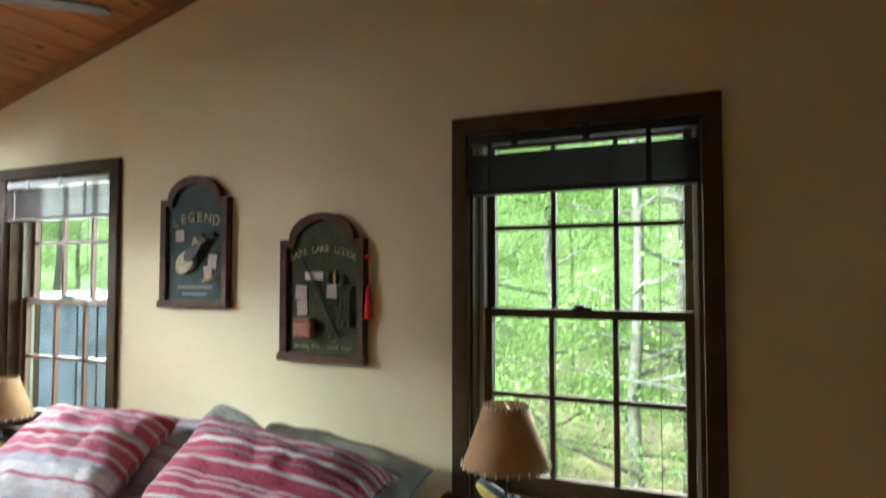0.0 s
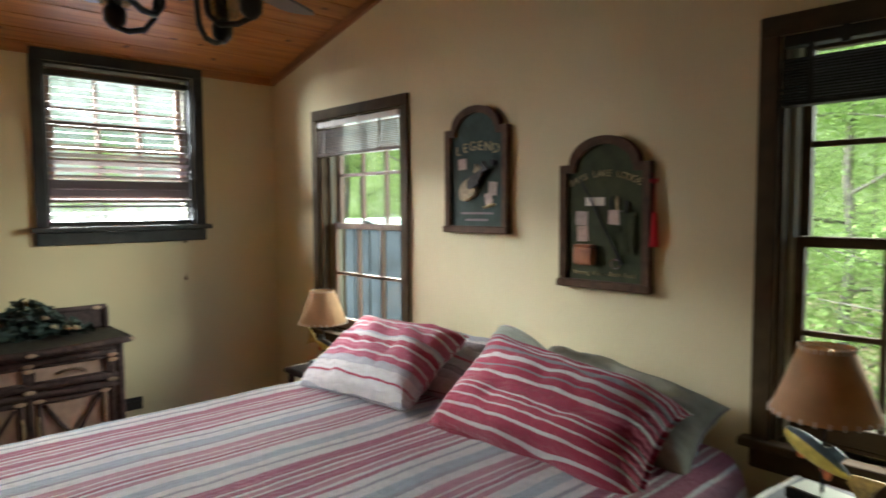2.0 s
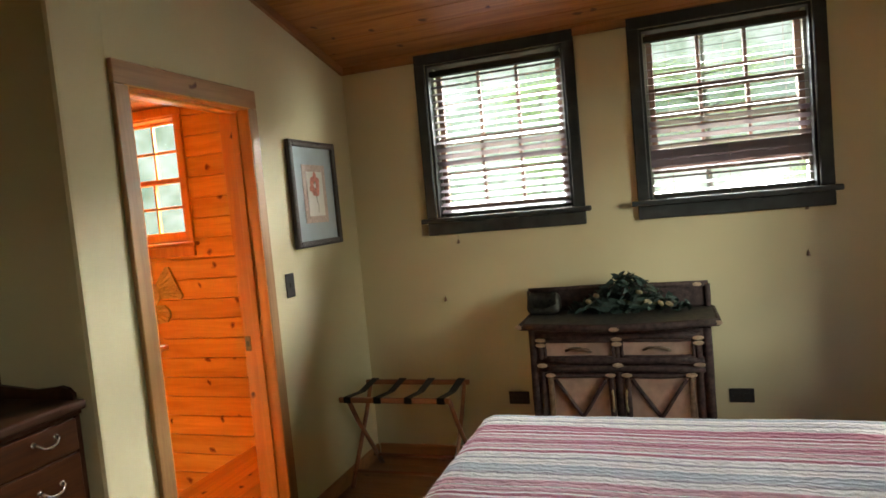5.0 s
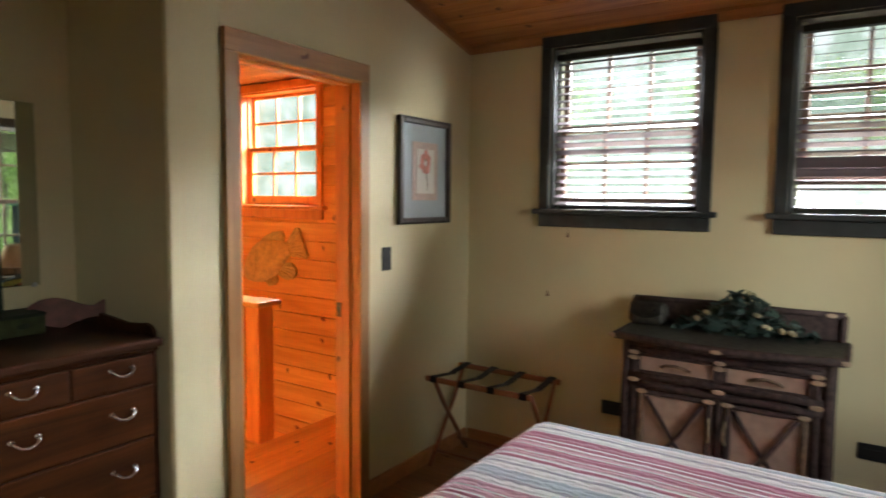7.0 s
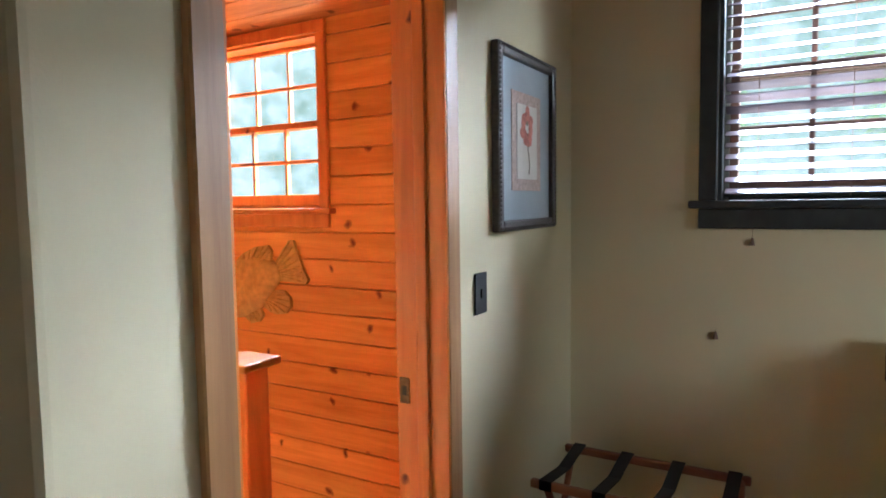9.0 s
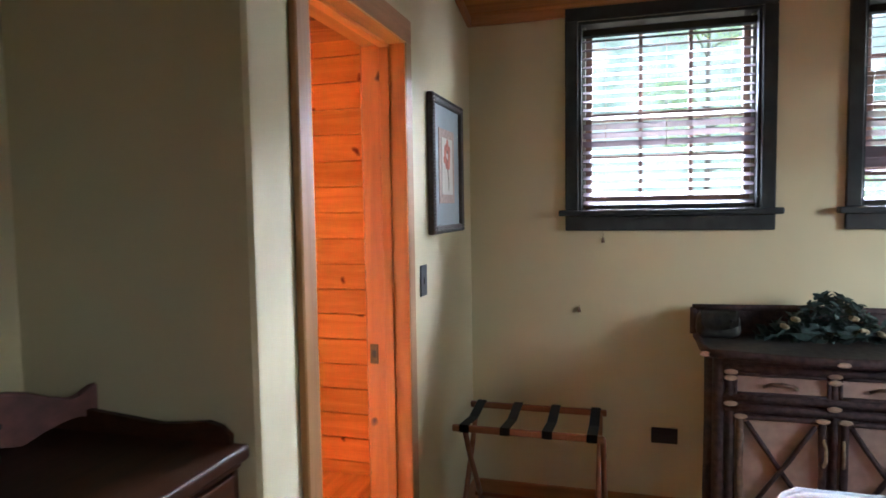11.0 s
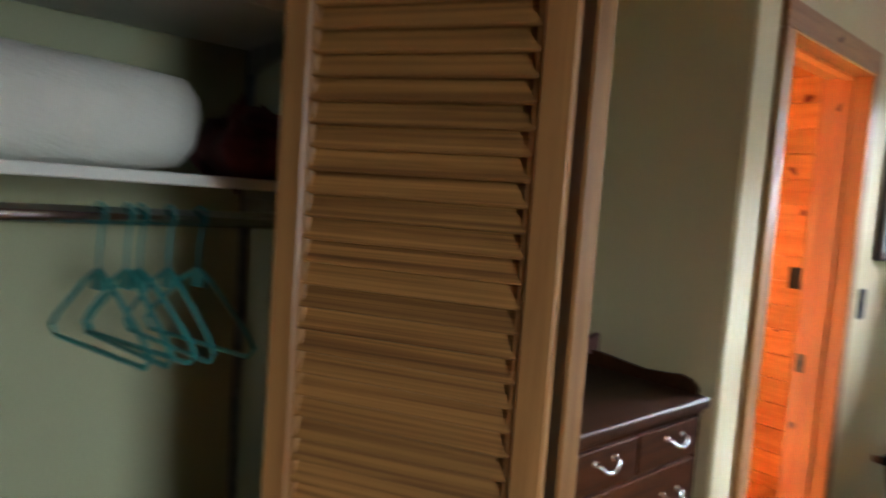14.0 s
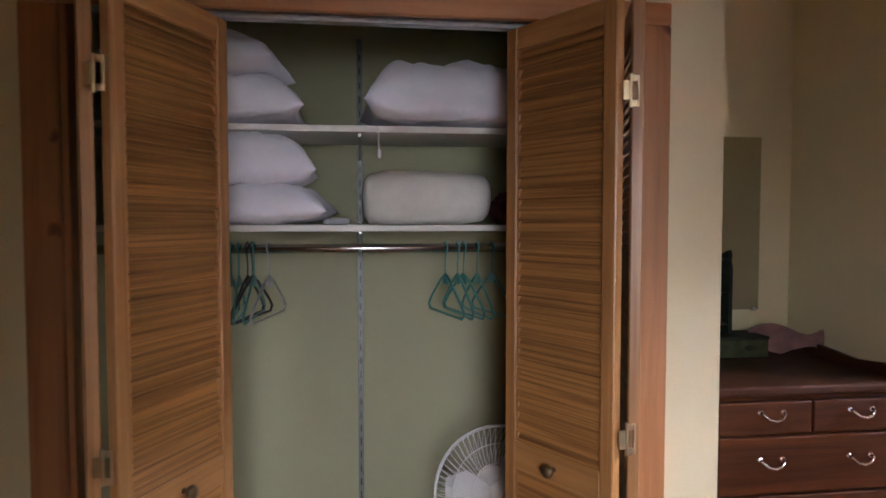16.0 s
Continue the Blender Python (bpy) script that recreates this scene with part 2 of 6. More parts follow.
ZINC = plain("dull_zinc", (0.17, 0.18, 0.17), 0.5, metal=0.7, var=0.2, scale=40)
AGED = plain("aged_brass", (0.16, 0.11, 0.06), 0.45, metal=0.9, var=0.3, scale=60)
BRASS = plain("brass_plated_hinge", (0.75, 0.62, 0.38), 0.28, metal=1.0, var=0.1)
WHITE_P = plain("white_laminate", (0.62, 0.60, 0.54), 0.55, var=0.04)
WHITE_M = plain("white_plastic", (0.66, 0.65, 0.62), 0.4, var=0.04)
LINEN = plain("white_linen", (0.74, 0.72, 0.76), 0.9, var=0.03, scale=5, grain=11, bumpy=0.35, dist=0.014)
CREAM = plain("cream_fleece", (0.70, 0.67, 0.60), 0.95, var=0.06, scale=14, grain=150, bumpy=0.5, dist=0.004)
PARCH = plain("parchment_shade", (0.53, 0.32, 0.165), 0.75, var=0.1, scale=18)
TEAL = plain("teal_plastic", (0.045, 0.20, 0.175), 0.4, var=0.1)
GREENP = plain("plaque_green", (0.040, 0.060, 0.050), 0.7, var=0.25, scale=20)
OLIVEP = plain("plaque_olive", (0.050, 0.058, 0.026), 0.7, var=0.25, scale=20)
PLQ_W = plain("plaque_frame_walnut", (0.078, 0.040, 0.020), 0.65, var=0.3, scale=30)
GOLDP = plain("faded_gold_paint", (0.34, 0.28, 0.13), 0.6, var=0.2, scale=60)
PAPER = plain("aged_paper", (0.46, 0.38, 0.34), 0.8, var=0.15, scale=60)
RED = plain("red_thread", (0.55, 0.02, 0.03), 0.8, var=0.15, grain=250)
FISH_Y = plain("painted_fish_belly", (0.55, 0.42, 0.08), 0.45, var=0.25, scale=40)
FISH_D = plain("painted_fish_back", (0.04, 0.06, 0.065), 0.45, var=0.4, scale=60)
FISH_R = plain("painted_fish_fin", (0.45, 0.12, 0.04), 0.5, var=0.3, scale=60)
FISH_W = plain("carved_wood_fish", (0.58, 0.39, 0.12), 0.65, var=0.2, scale=30, grain=70, bumpy=0.5, dist=0.004)
FISH_P = plain("pink_wooden_fish", (0.17, 0.058, 0.042), 0.5, var=0.35, scale=25)
GREEN_BOX = plain("green_painted_box", (0.045, 0.055, 0.024), 0.7, var=0.3, scale=30)
DARK_GREEN = plain("dark_green_paint", (0.018, 0.026, 0.018), 0.75, var=0.3, scale=30)
CAMO = plain("dark_carved_wood", (0.040, 0.036, 0.028), 0.6, var=0.6, scale=35)
LEAFD = plain("dark_garland_leaf", (0.030, 0.055, 0.045), 0.6, var=0.5, scale=60)
CONE = plain("pale_cone", (0.40, 0.33, 0.2), 0.7, var=0.3, scale=60)
MATB = plain("blue_grey_mat_board", (0.36, 0.40, 0.42), 0.85, var=0.04)
MATT = plain("tan_mat_board", (0.50, 0.38, 0.31), 0.85, var=0.2, scale=70)
MATW = plain("cream_print_paper", (0.70, 0.66, 0.58), 0.8, var=0.03)
POPPY = plain("faded_red_ink", (0.58, 0.22, 0.16), 0.8, var=0.3, scale=60)
STEM = plain("brown_ink", (0.30, 0.24, 0.16), 0.8, var=0.2)
PFRAME = plain("dark_carved_frame", (0.045, 0.030, 0.023), 0.4, var=0.4, scale=80, grain=200, bumpy=0.5, dist=0.004, coat=0.2)
# blue-grey has the window's reflection put into the blade colour
BLADE = plain("fan_blade_reflected_grey", (0.16, 0.16, 0.19), 0.35, var=0.1, scale=10, coat=0.4)
SMOKE = glass_mat("seeded_glass", (0.75, 0.72, 0.55), 0.12)
GLASS = glass_mat("window_glass", (0.82, 0.85, 0.83), 0.03)
MIRROR = plain("silvered_mirror", (0.62, 0.66, 0.58), 0.02, metal=1.0, var=0.0, bumpy=0.0)
STAND_T = plain("grey_table_top", (0.105, 0.11, 0.112), 0.6, var=0.15, scale=12)
MATTR = plain("dark_bed_base", (0.10, 0.07, 0.07), 0.9)
SAGEQ = plain("sage_grey_sham_back", (0.30, 0.29, 0.22), 0.9, var=0.12, scale=20, grain=60, bumpy=0.4, dist=0.006)
GREYQ = plain("grey_pillow_back", (0.20, 0.16, 0.16), 0.9, var=0.1)
GREYT = plain("grey_wool_throw", (0.33, 0.32, 0.32), 0.95, var=0.15, scale=30, grain=120, bumpy=0.4)
CLOTH_R = plain("dark_red_cloth", (0.09, 0.018, 0.016), 0.9, var=0.8, scale=18)

FISH_T = plain("painted_fish_tail", (0.40, 0.27, 0.07), 0.5, var=0.5, scale=50)
for dull in (MAHOG, MAHOG_D, DARK_W, PLQ_W, OLIVEP, GREENP, DARK_GREEN, GREEN_BOX, SLATE_W):
    dull.node_tree.nodes["Principled BSDF"].inputs["Specular IOR Level"].default_value = 0.2

QRASP, GREYL = (0.46, 0.16, 0.22), (0.42, 0.41, 0.45)
RASP, PINK, GREY, PALE, BLUE, SAGE = (0.36, 0.035, 0.075), (0.57, 0.30, 0.35), (0.26, 0.24, 0.26), (0.79, 0.77, 0.75), (0.48, 0.54, 0.58), (0.40, 0.42, 0.32)


DULL = (0.60, 0.57, 0.56)


def bands(*runs):
    """Stops of a stripe ramp from (colour, width) runs, the widths in shares of the whole."""
    total, at, out = sum(w for c, w in runs), 0.0, []
    for c, w in runs:
        out.append((at / total, c))
        at += w
    return out


QSTOPS = bands((QRASP, 5), (PALE, 0.8), (QRASP, 2.4), (PALE, 1), (PINK, 2.4), (PALE, 1), (QRASP, 4.4), (PALE, 1), (PINK, 2.6), (PALE, 1.6), (QRASP, 2), (PALE, 3.5), (GREYL, 1.6), (PALE, 4),
               (BLUE, 5), (GREYL, 1.8), (PALE, 4), (PINK, 3.6), (PALE, 1), (PINK, 2.6), (PALE, 1), (QRASP, 1.8), (PALE, 1), (PINK, 2.6), (PALE, 4.5), (BLUE, 5), (PALE, 3), (GREYL, 1.6), (PALE, 4))
PSTOPS = bands((RASP, 5.5), (DULL, 1.1), (RASP, 4.5), (DULL, 1), (RASP, 4.5), (DULL, 0.9), (RASP, 4), (DULL, 1), (RASP, 2), (DULL, 1), (RASP, 8.5), (DULL, 2.4), (RASP, 4), (GREY, 1), (RASP, 3.6),
               (DULL, 2.6), (RASP, 3), (GREY, 2.6), (RASP, 2), (DULL, 1.4), (RASP, 2), (DULL, 1), (RASP, 2), (SAGE, 20), (DULL, 2))
MIDR = (0.42, 0.095, 0.15)
FSTOPS = bands((GREYL, 3), (DULL, 4), (RASP, 0.9), (DULL, 4), (GREYL, 3), (MIDR, 2.6), (DULL, 1), (MIDR, 4.5), (DULL, 1), (RASP, 3), (DULL, 1.6), (GREYL, 1.2), (MIDR, 4), (DULL, 1), (MIDR, 3), (DULL, 0.8), (RASP, 4), (DULL, 0.8), (RASP, 6))
GSTOPS = bands((GREYL, 3), (GREY, 1.4), (GREYL, 2), (MIDR, 0.7), (GREYL, 3), (GREY, 2), (DULL, 0.8))
QUILT = stripes("striped_quilt", "X", 0.72, QSTOPS)
SHAM = stripes("striped_sham", "Y", 0.50, PSTOPS, 0.245, waver=0.003)
SHAM_F = stripes("faded_striped_sham", "Y", 0.50, FSTOPS, 0.245, waver=0.003)
SHAM_G = stripes("grey_striped_sham", "Y", 0.30, GSTOPS, 0.2, waver=0.003)

# ---- mesh helpers ----


def mesh_of(bm, name, smooth=False):
    me = bpy.data.meshes.new(name)
    bmesh.ops.recalc_face_normals(bm, faces=bm.faces)
    if smooth:
        for f in bm.faces:
            f.smooth = True
    bm.to_mesh(me)
    bm.free()
    return me


def part(name, bm, material, parent=None, label="", smooth=False):
    ob = new(name, mesh_of(bm, name, smooth))
    ob.data.materials.append(material)
    ob.parent = parent
    if label:
        ob["label"] = label
    return ob


def thing(name, at, label, category, group="", rz=0):
    ob = new(name)
    ob.matrix_world = pose(*at, 0, 0, rz)
    bpy.context.view_layer.update()
    return tagged(ob, label, category, group)


def struct(ob, label, category):
    return tagged(ob, label, category, kind="structure")


def add_box(bm, lo, hi, bev=0.0, m=None, seg=1):
    g = bmesh.ops.create_cube(bm, size=1.0)
    vs = g["verts"]
    for v in vs:
        v.co = Vector([(lo[i] + hi[i]) / 2 + v.co[i] * (hi[i] - lo[i]) for i in range(3)])
    if bev:
        es = list({e for v in vs for e in v.link_edges})
        r = bmesh.ops.bevel(bm, geom=es, offset=bev, segments=seg, affect="EDGES", profile=0.5)
        vs = list({v for f in r["faces"] for v in f.verts} | {v for v in vs if v.is_valid})
    if m is not None:
        bmesh.ops.transform(bm, matrix=m, verts=list(vs))
    return vs


def box(lo, hi, bev=0.003, m=None, seg=1):
    bm = bmesh.new()
    add_box(bm, lo, hi, bev, m, seg)
    return bm


def add_prism(bm, pts, z0, z1, m=None):
    """A flat outline (x, y) raised from z0 to z1."""
    a = [bm.verts.new((x, y, z0)) for x, y in pts]
    b = [bm.verts.new((x, y, z1)) for x, y in pts]
    bm.faces.new(a[::-1])
    bm.faces.new(b)
    for i in range(len(pts)):
        j = (i + 1) % len(pts)
        bm.faces.new((a[i], a[j], b[j], b[i]))
    if m is not None:
        bmesh.ops.transform(bm, matrix=m, verts=a + b)


def prism(pts, z0, z1, m=None):
    bm = bmesh.new()
    add_prism(bm, pts, z0, z1, m)
    return bm


def add_tube(bm, pts, r, seg=8, ends=True):
    """A round bar along points; r is one radius or one for each point."""
    pts = [Vector(p) for p in pts]
    rs = r if isinstance(r, (list, tuple)) else [r] * len(pts)
    rings = []
    side = None
    for i, p in enumerate(pts):
        d = (pts[min(i + 1, len(pts) - 1)] - pts[max(i - 1, 0)]).normalized()
        if side is None:
            side = d.orthogonal().normalized()
        side = (side - d * side.dot(d)).normalized()
        up = d.cross(side)
        rings.append([bm.verts.new(p + rs[i] * (math.cos(a) * side + math.sin(a) * up)) for a in [2 * math.pi * k / seg for k in range(seg)]])
    for a, b in zip(rings, rings[1:]):
        for k in range(seg):
            bm.faces.new((a[k], a[(k + 1) % seg], b[(k + 1) % seg], b[k]))
    if ends:
        bm.faces.new(rings[0][::-1])
        bm.faces.new(rings[-1])


def tube(pts, r, seg=8):
    bm = bmesh.new()
    add_tube(bm, pts, r, seg)
    return bm


def add_lathe(bm, prof, seg=20, m=None):
    rings = []
    for r, z in prof:
        rings.append([bm.verts.new((r * math.cos(2 * math.pi * k / seg), r * math.sin(2 * math.pi * k / seg), z)) for k in range(seg)])
    for a, b in zip(rings, rings[1:]):
        for k in range(seg):
            bm.faces.new((a[k], a[(k + 1) % seg], b[(k + 1) % seg], b[k]))
    if m is not None:
        bmesh.ops.transform(bm, matrix=m, verts=[v for r in rings for v in r])


def lathe(prof, seg=20, m=None):
    bm = bmesh.new()
    add_lathe(bm, prof, seg, m)
    return bm


def pillow_bm(w, d, h, seed=0, n=22, crumple=0.012, m=None):
    """A stuffed cushion, w by d, h thick, with pinched corners and creases."""
    bm = bmesh.new()
    grid = {}
    for side in (1, -1):
        for i in range(n + 1):
            for j in range(n + 1):
                u, v = 2 * i / n - 1, 2 * j / n - 1
                rim = i in (0, n) or j in (0, n)
                if side < 0 and rim:
                    grid[side, i, j] = grid[1, i, j]
                    continue
                pull = 1 - 0.07 * (1 - v * v) * u * u * 1.2
                pull2 = 1 - 0.07 * (1 - u * u) * v * v * 1.2
                t = ((1 - u ** 4) * (1 - v ** 4)) ** 0.55
                z = side * h / 2 * t
                c = noise.noise(Vector((u * 2.2 + seed * 7, v * 2.2, side * 3.0))) * crumple * 1.6 * t
                c += noise.noise(Vector((u * 5 + v * 3 + seed * 3, v * 6, side))) * crumple * 0.8 * (0.3 + t)
                c -= side * crumple * 1.1 * max(0.0, 0.35 - abs(noise.noise(Vector((u * 3.1 + seed * 5, v * 1.9 - u, side * 2.0))))) * 2.2 * (0.25 + 0.75 * t)
                grid[side, i, j] = bm.verts.new((u * w / 2 * pull, v * d / 2 * pull2, z + c))
    for side in (1, -1):
        for i in range(n):
            for j in range(n):
                q = [grid[side, i, j], grid[side, i + 1, j], grid[side, i + 1, j + 1], grid[side, i, j + 1]]
                bm.faces.new(q if side > 0 else q[::-1])
    if m is not None:
        bmesh.ops.transform(bm, matrix=m, verts=bm.verts)
    return bm


def wall_bm(axis, at, depth, u0, u1, z0, z1, holes, roof=None):
    """A wall in the plane axis = at, depth thick, from u0 to u1, with holes (ua, ub, za, zb) through it."""
    us = sorted({u0, u1, *[h[0] for h in holes], *[h[1] for h in holes]})
    zs = sorted({z0, z1, *[h[2] for h in holes], *[h[3] for h in holes]})
    bm = bmesh.new()

    def inside(u, z):
        return u0 < u < u1 and z0 < z < z1 and not any(a < u < b and c < z < d for a, b, c, d in holes)

    vs = {}

    def vert(u, z, k):
        key = (u, z, k)
        if key not in vs:
            w = at + depth * k
            vs[key] = bm.verts.new((w, u, z) if axis == "x" else (u, w, z))
        return vs[key]

    for ua, ub in zip(us, us[1:]):
        for za, zb in zip(zs, zs[1:]):
            um, zm = (ua + ub) / 2, (za + zb) / 2
            if not inside(um, zm):
                continue
            for k in (0, 1):
                bm.faces.new([vert(ua, za, k), vert(ub, za, k), vert(ub, zb, k), vert(ua, zb, k)])
            e = 1e-4
            for (p, q, tu, tz) in (((ua, za), (ub, za), um, za - e), ((ua, zb), (ub, zb), um, zb + e), ((ua, za), (ua, zb), ua - e, zm), ((ub, za), (ub, zb), ub + e, zm)):
                if not inside(tu, tz):
                    bm.faces.new([vert(*p, 0), vert(*q, 0), vert(*q, 1), vert(*p, 1)])
    if roof:
        bmesh.ops.recalc_face_normals(bm, faces=bm.faces)
        for co, no in roof:
            g = bmesh.ops.bisect_plane(bm, geom=bm.verts[:] + bm.edges[:] + bm.faces[:], plane_co=co, plane_no=no, clear_outer=True)
            bmesh.ops.holes_fill(bm, edges=[e for e in g["geom_cut"] if isinstance(e, bmesh.types.BMEdge)], sides=0)
    return bm


# ---- plan ----
XW, XE, YN, YD = -4.02, 2.8, 2.21, -0.83
EAVE, PITCH, XR = 2.385, 0.243, -0.5
ZR = EAVE + PITCH * (XR - XW)


def ceil_z(x):
    return EAVE + PITCH * (x - XW) if x < XR else ZR - PITCH * (x - XR)


ROOF = [((XW, 0, EAVE + 0.03), (-PITCH, 0, 1)), ((XR, 0, ZR + 0.03), (PITCH, 0, 1))]
WIN_A, WIN_L = (-0.901, -0.013), (-3.513, -2.609)
WIN_B1, WIN_B2 = (-0.36, 0.549), (0.820, 1.728)
CW = 0.06
ZA0, ZA1 = 0.80, 2.062
ZB0, ZB1 = 1.445, 2.325
HW = (-3.01, -2.165)
HZ0, HZ1 = 1.43, 2.30

wall_north = struct(part("wall_north", wall_bm("y", YN, 0.17, XW - 0.2, XE + 0.15, -0.2, 3.6, [(WIN_A[0] + CW, WIN_A[1] - CW, ZA0, ZA1), (WIN_L[0] + CW, WIN_L[1] - CW, ZA0, ZA1)], ROOF), PAINT), "tan painted gable wall behind the bed", "wall")
wall_west = struct(part("wall_west", wall_bm("x", XW, -0.2, YD - 0.15, YN, -0.2, 2.6, [(WIN_B1[0] + CW, WIN_B1[1] - CW, ZB0, ZB1), (WIN_B2[0] + CW, WIN_B2[1] - CW, ZB0, ZB1)], ROOF), PAINT), "tan painted wall with two high windows", "wall")
wall_door = struct(part("wall_door", wall_bm("y", YD, -0.12, XW, -2.243, -0.02, 3.6, [(-3.022, -2.293, -0.5, 2.052)], ROOF), PAINT), "tan painted wall with the hall doorway", "wall")
wall_nook = part("wall_nook_side", prism([(-2.243, YD - 0.15), (-2.243, YD), (-1.997, -0.773), (-1.986, -0.772), (-1.979, -0.782), (-1.945, -1.32), (-1.945, -1.46), (-2.13, -1.46), (-2.13, YD - 0.15)], -0.02, 2.88), PAINT)
struct(wall_nook, "tan painted side wall of the dresser nook", "wall")
struct(part("wall_nook_back", box((-1.945, -1.46, -0.02), (-1.32, -1.32, 3.1), 0), PAINT), "tan painted back wall of the dresser nook", "wall")
struct(part("wall_closet_side", box((-1.32, -1.46, -0.02), (-1.21, -0.83, 3.1), 0), PAINT), "tan painted partition beside the closet", "wall")
struct(part("wall_closet_front", wall_bm("y", -0.735, -0.095, -1.32, XE, -0.02, 3.6, [(-1.065, 0.405, -0.5, 2.055)], ROOF), PAINT), "tan painted wall around the closet opening", "wall")
struct(part("wall_closet_back", box((-1.21, -1.52, -0.02), (0.62, -1.42, 2.5), 0), CLOSET_PAINT_DIM), "green-tan painted back wall of the closet", "wall")
struct(part("wall_closet_end", box((0.52, -1.42, -0.02), (0.62, -0.83, 2.5), 0), CLOSET_PAINT_DIM), "green-tan painted end wall of the closet", "wall")
struct(part("ceiling_closet", box((-1.21, -1.42, 2.38), (0.52, -0.83, 2.44), 0), CLOSET_PAINT_DIM), "painted closet ceiling", "ceiling")
struct(part("wall_closet_lining", box((-1.21, -1.42, 0.0), (-1.204, -0.83, 2.38), 0), CLOSET_PAINT_DIM), "green-tan painted side of the closet", "wall")
# unseen wall, set far off so less light bounces back
struct(part("wall_east", wall_bm("x", XE, 0.15, -0.735, YN, -0.02, 3.6, [], ROOF), PAINT), "unseen plain tan wall that closes the room", "wall")
# hall
struct(part("wall_hall_west", wall_bm("x", XW - 0.1, -0.1, -3.6, YD - 0.12, -2.6, 2.6, [(HW[0], HW[1], HZ0, HZ1)]), PINE_H), "pine wall behind the hall boards", "wall")
struct(part("wall_hall_south", box((-4.22, -3.7, -2.6), (-1.4, -3.6, 3.2), 0), PINE_X), "pine wall at the end of the hall", "wall")
struct(part("wall_hall_east", box((-1.5, -3.6, -2.6), (-1.4, -1.52, 3.2), 0), PINE_H), "pine wall that closes the hall", "wall")
struct(part("wall_hall_north", box((-2.13, -1.52, -0.02), (-1.4, -1.462, 3.2), 0), PINE_X), "pine wall behind the nook", "wall")
wall_hd = part("wall_hall_door_side", wall_bm("y", YD - 0.12, -0.018, XW - 0.08, -2.13, 0.0, 2.9, [(-3.022, -2.293, -0.5, 2.052)], ROOF), PINE_X)
struct(wall_hd, "pine boards on the hall side of the doorway", "wall")
# floors
struct(part("floor", box((XW, -1.46, -0.12), (XE, YN, -0.02), 0), FLOOR_W), "reddish pine plank floor", "floor")
struct(part("floor_hall", box((XW - 0.1, -1.815, -0.14), (-1.5, YD - 0.13, -0.004), 0), PINE_X), "orange pine landing floor", "floor")
struct(part("floor_stairwell", box((XW - 0.1, -3.6, -2.7), (-1.5, -1.815, -2.6), 0), PINE_X), "pine floor at the foot of the stairs", "floor")

# ---- ceiling: boards with grooves, in one mesh ----
bm = bmesh.new()
y0, y1 = -3.7, YN + 0.3
n = int((XR - XW + 0.25) / 0.135) + 1
for side in (0, 1):
    for i in range(n):
        xa = XW - 0.22 + i * 0.135 if side == 0 else XR + i * 0.135
        xb = min(xa + 0.130, XR) if side == 0 else min(xa + 0.130, XE + 0.3)
        if xb - xa < 0.01:
            continue
        f = (lambda x: EAVE + PITCH * (x - XW)) if side == 0 else (lambda x: ZR - PITCH * (x - XR))
        vs = [bm.verts.new((x, y, f(x) + h)) for h in (0, 0.03) for x, y in ((xa, y0), (xb, y0), (xb, y1), (xa, y1))]
        for q in ((0, 1, 2, 3), (7, 6, 5, 4), (0, 4, 5, 1), (1, 5, 6, 2), (2, 6, 7, 3), (3, 7, 4, 0)):
            bm.faces.new([vs[k] for k in q])
    xa, xb = (XW - 0.3, XR) if side == 0 else (XR, XE + 0.4)
    f = (lambda x: EAVE + PITCH * (x - XW)) if side == 0 else (lambda x: ZR - PITCH * (x - XR))
    vs = [bm.verts.new((x, y, f(x) + h)) for h in (0.012, 0.16) for x, y in ((xa, y0), (xb, y0), (xb, y1), (xa, y1))]
    for q in ((0, 1, 2, 3), (7, 6, 5, 4), (0, 4, 5, 1), (1, 5, 6, 2), (2, 6, 7, 3), (3, 7, 4, 0)):
        bm.faces.new([vs[k] for k in q])
ceil_mat = wood("ceiling_board_pine", (0.30, 0.105, 0.022), (0.50, 0.21, 0.055), "Y", 0.4, knots=0.9)
nt = ceil_mat.node_tree
geo = nt.nodes.new("ShaderNodeNewGeometry")
for n_ in [q for q in nt.nodes if q.type == "OBJECT_INFO"]:
    for l in list(n_.outputs["Random"].links):
        nt.links.new(geo.outputs["Random Per Island"], l.to_socket)
struct(part("ceiling", bm, ceil_mat), "sloped knotty pine board ceiling", "ceiling")

# trim at the ceiling
bm = box((XW, YD, 2.345), (XW + 0.02, YN, 2.425), 0.003)
struct(part("trim", bm, BASE_W), "pine trim board under the eave", "trim")
for ya, yb in ((YN - 0.02, YN), (YD, YD + 0.02)):
    bm = bmesh.new()
    x1 = XR if ya > 0 else -2.03
    vs = [bm.verts.new((x, y, EAVE + PITCH * (x - XW) + h)) for h in (-0.045, 0.0) for x, y in ((XW + 0.02, ya), (x1, ya), (x1, yb), (XW + 0.02, yb))]
    for q in ((0, 1, 2, 3), (7, 6, 5, 4), (0, 4, 5, 1), (1, 5, 6, 2), (2, 6, 7, 3), (3, 7, 4, 0)):
        bm.faces.new([vs[k] for k in q])
    struct(part("trim", bm, CLOS_X), "pine trim board along the sloped ceiling", "trim")
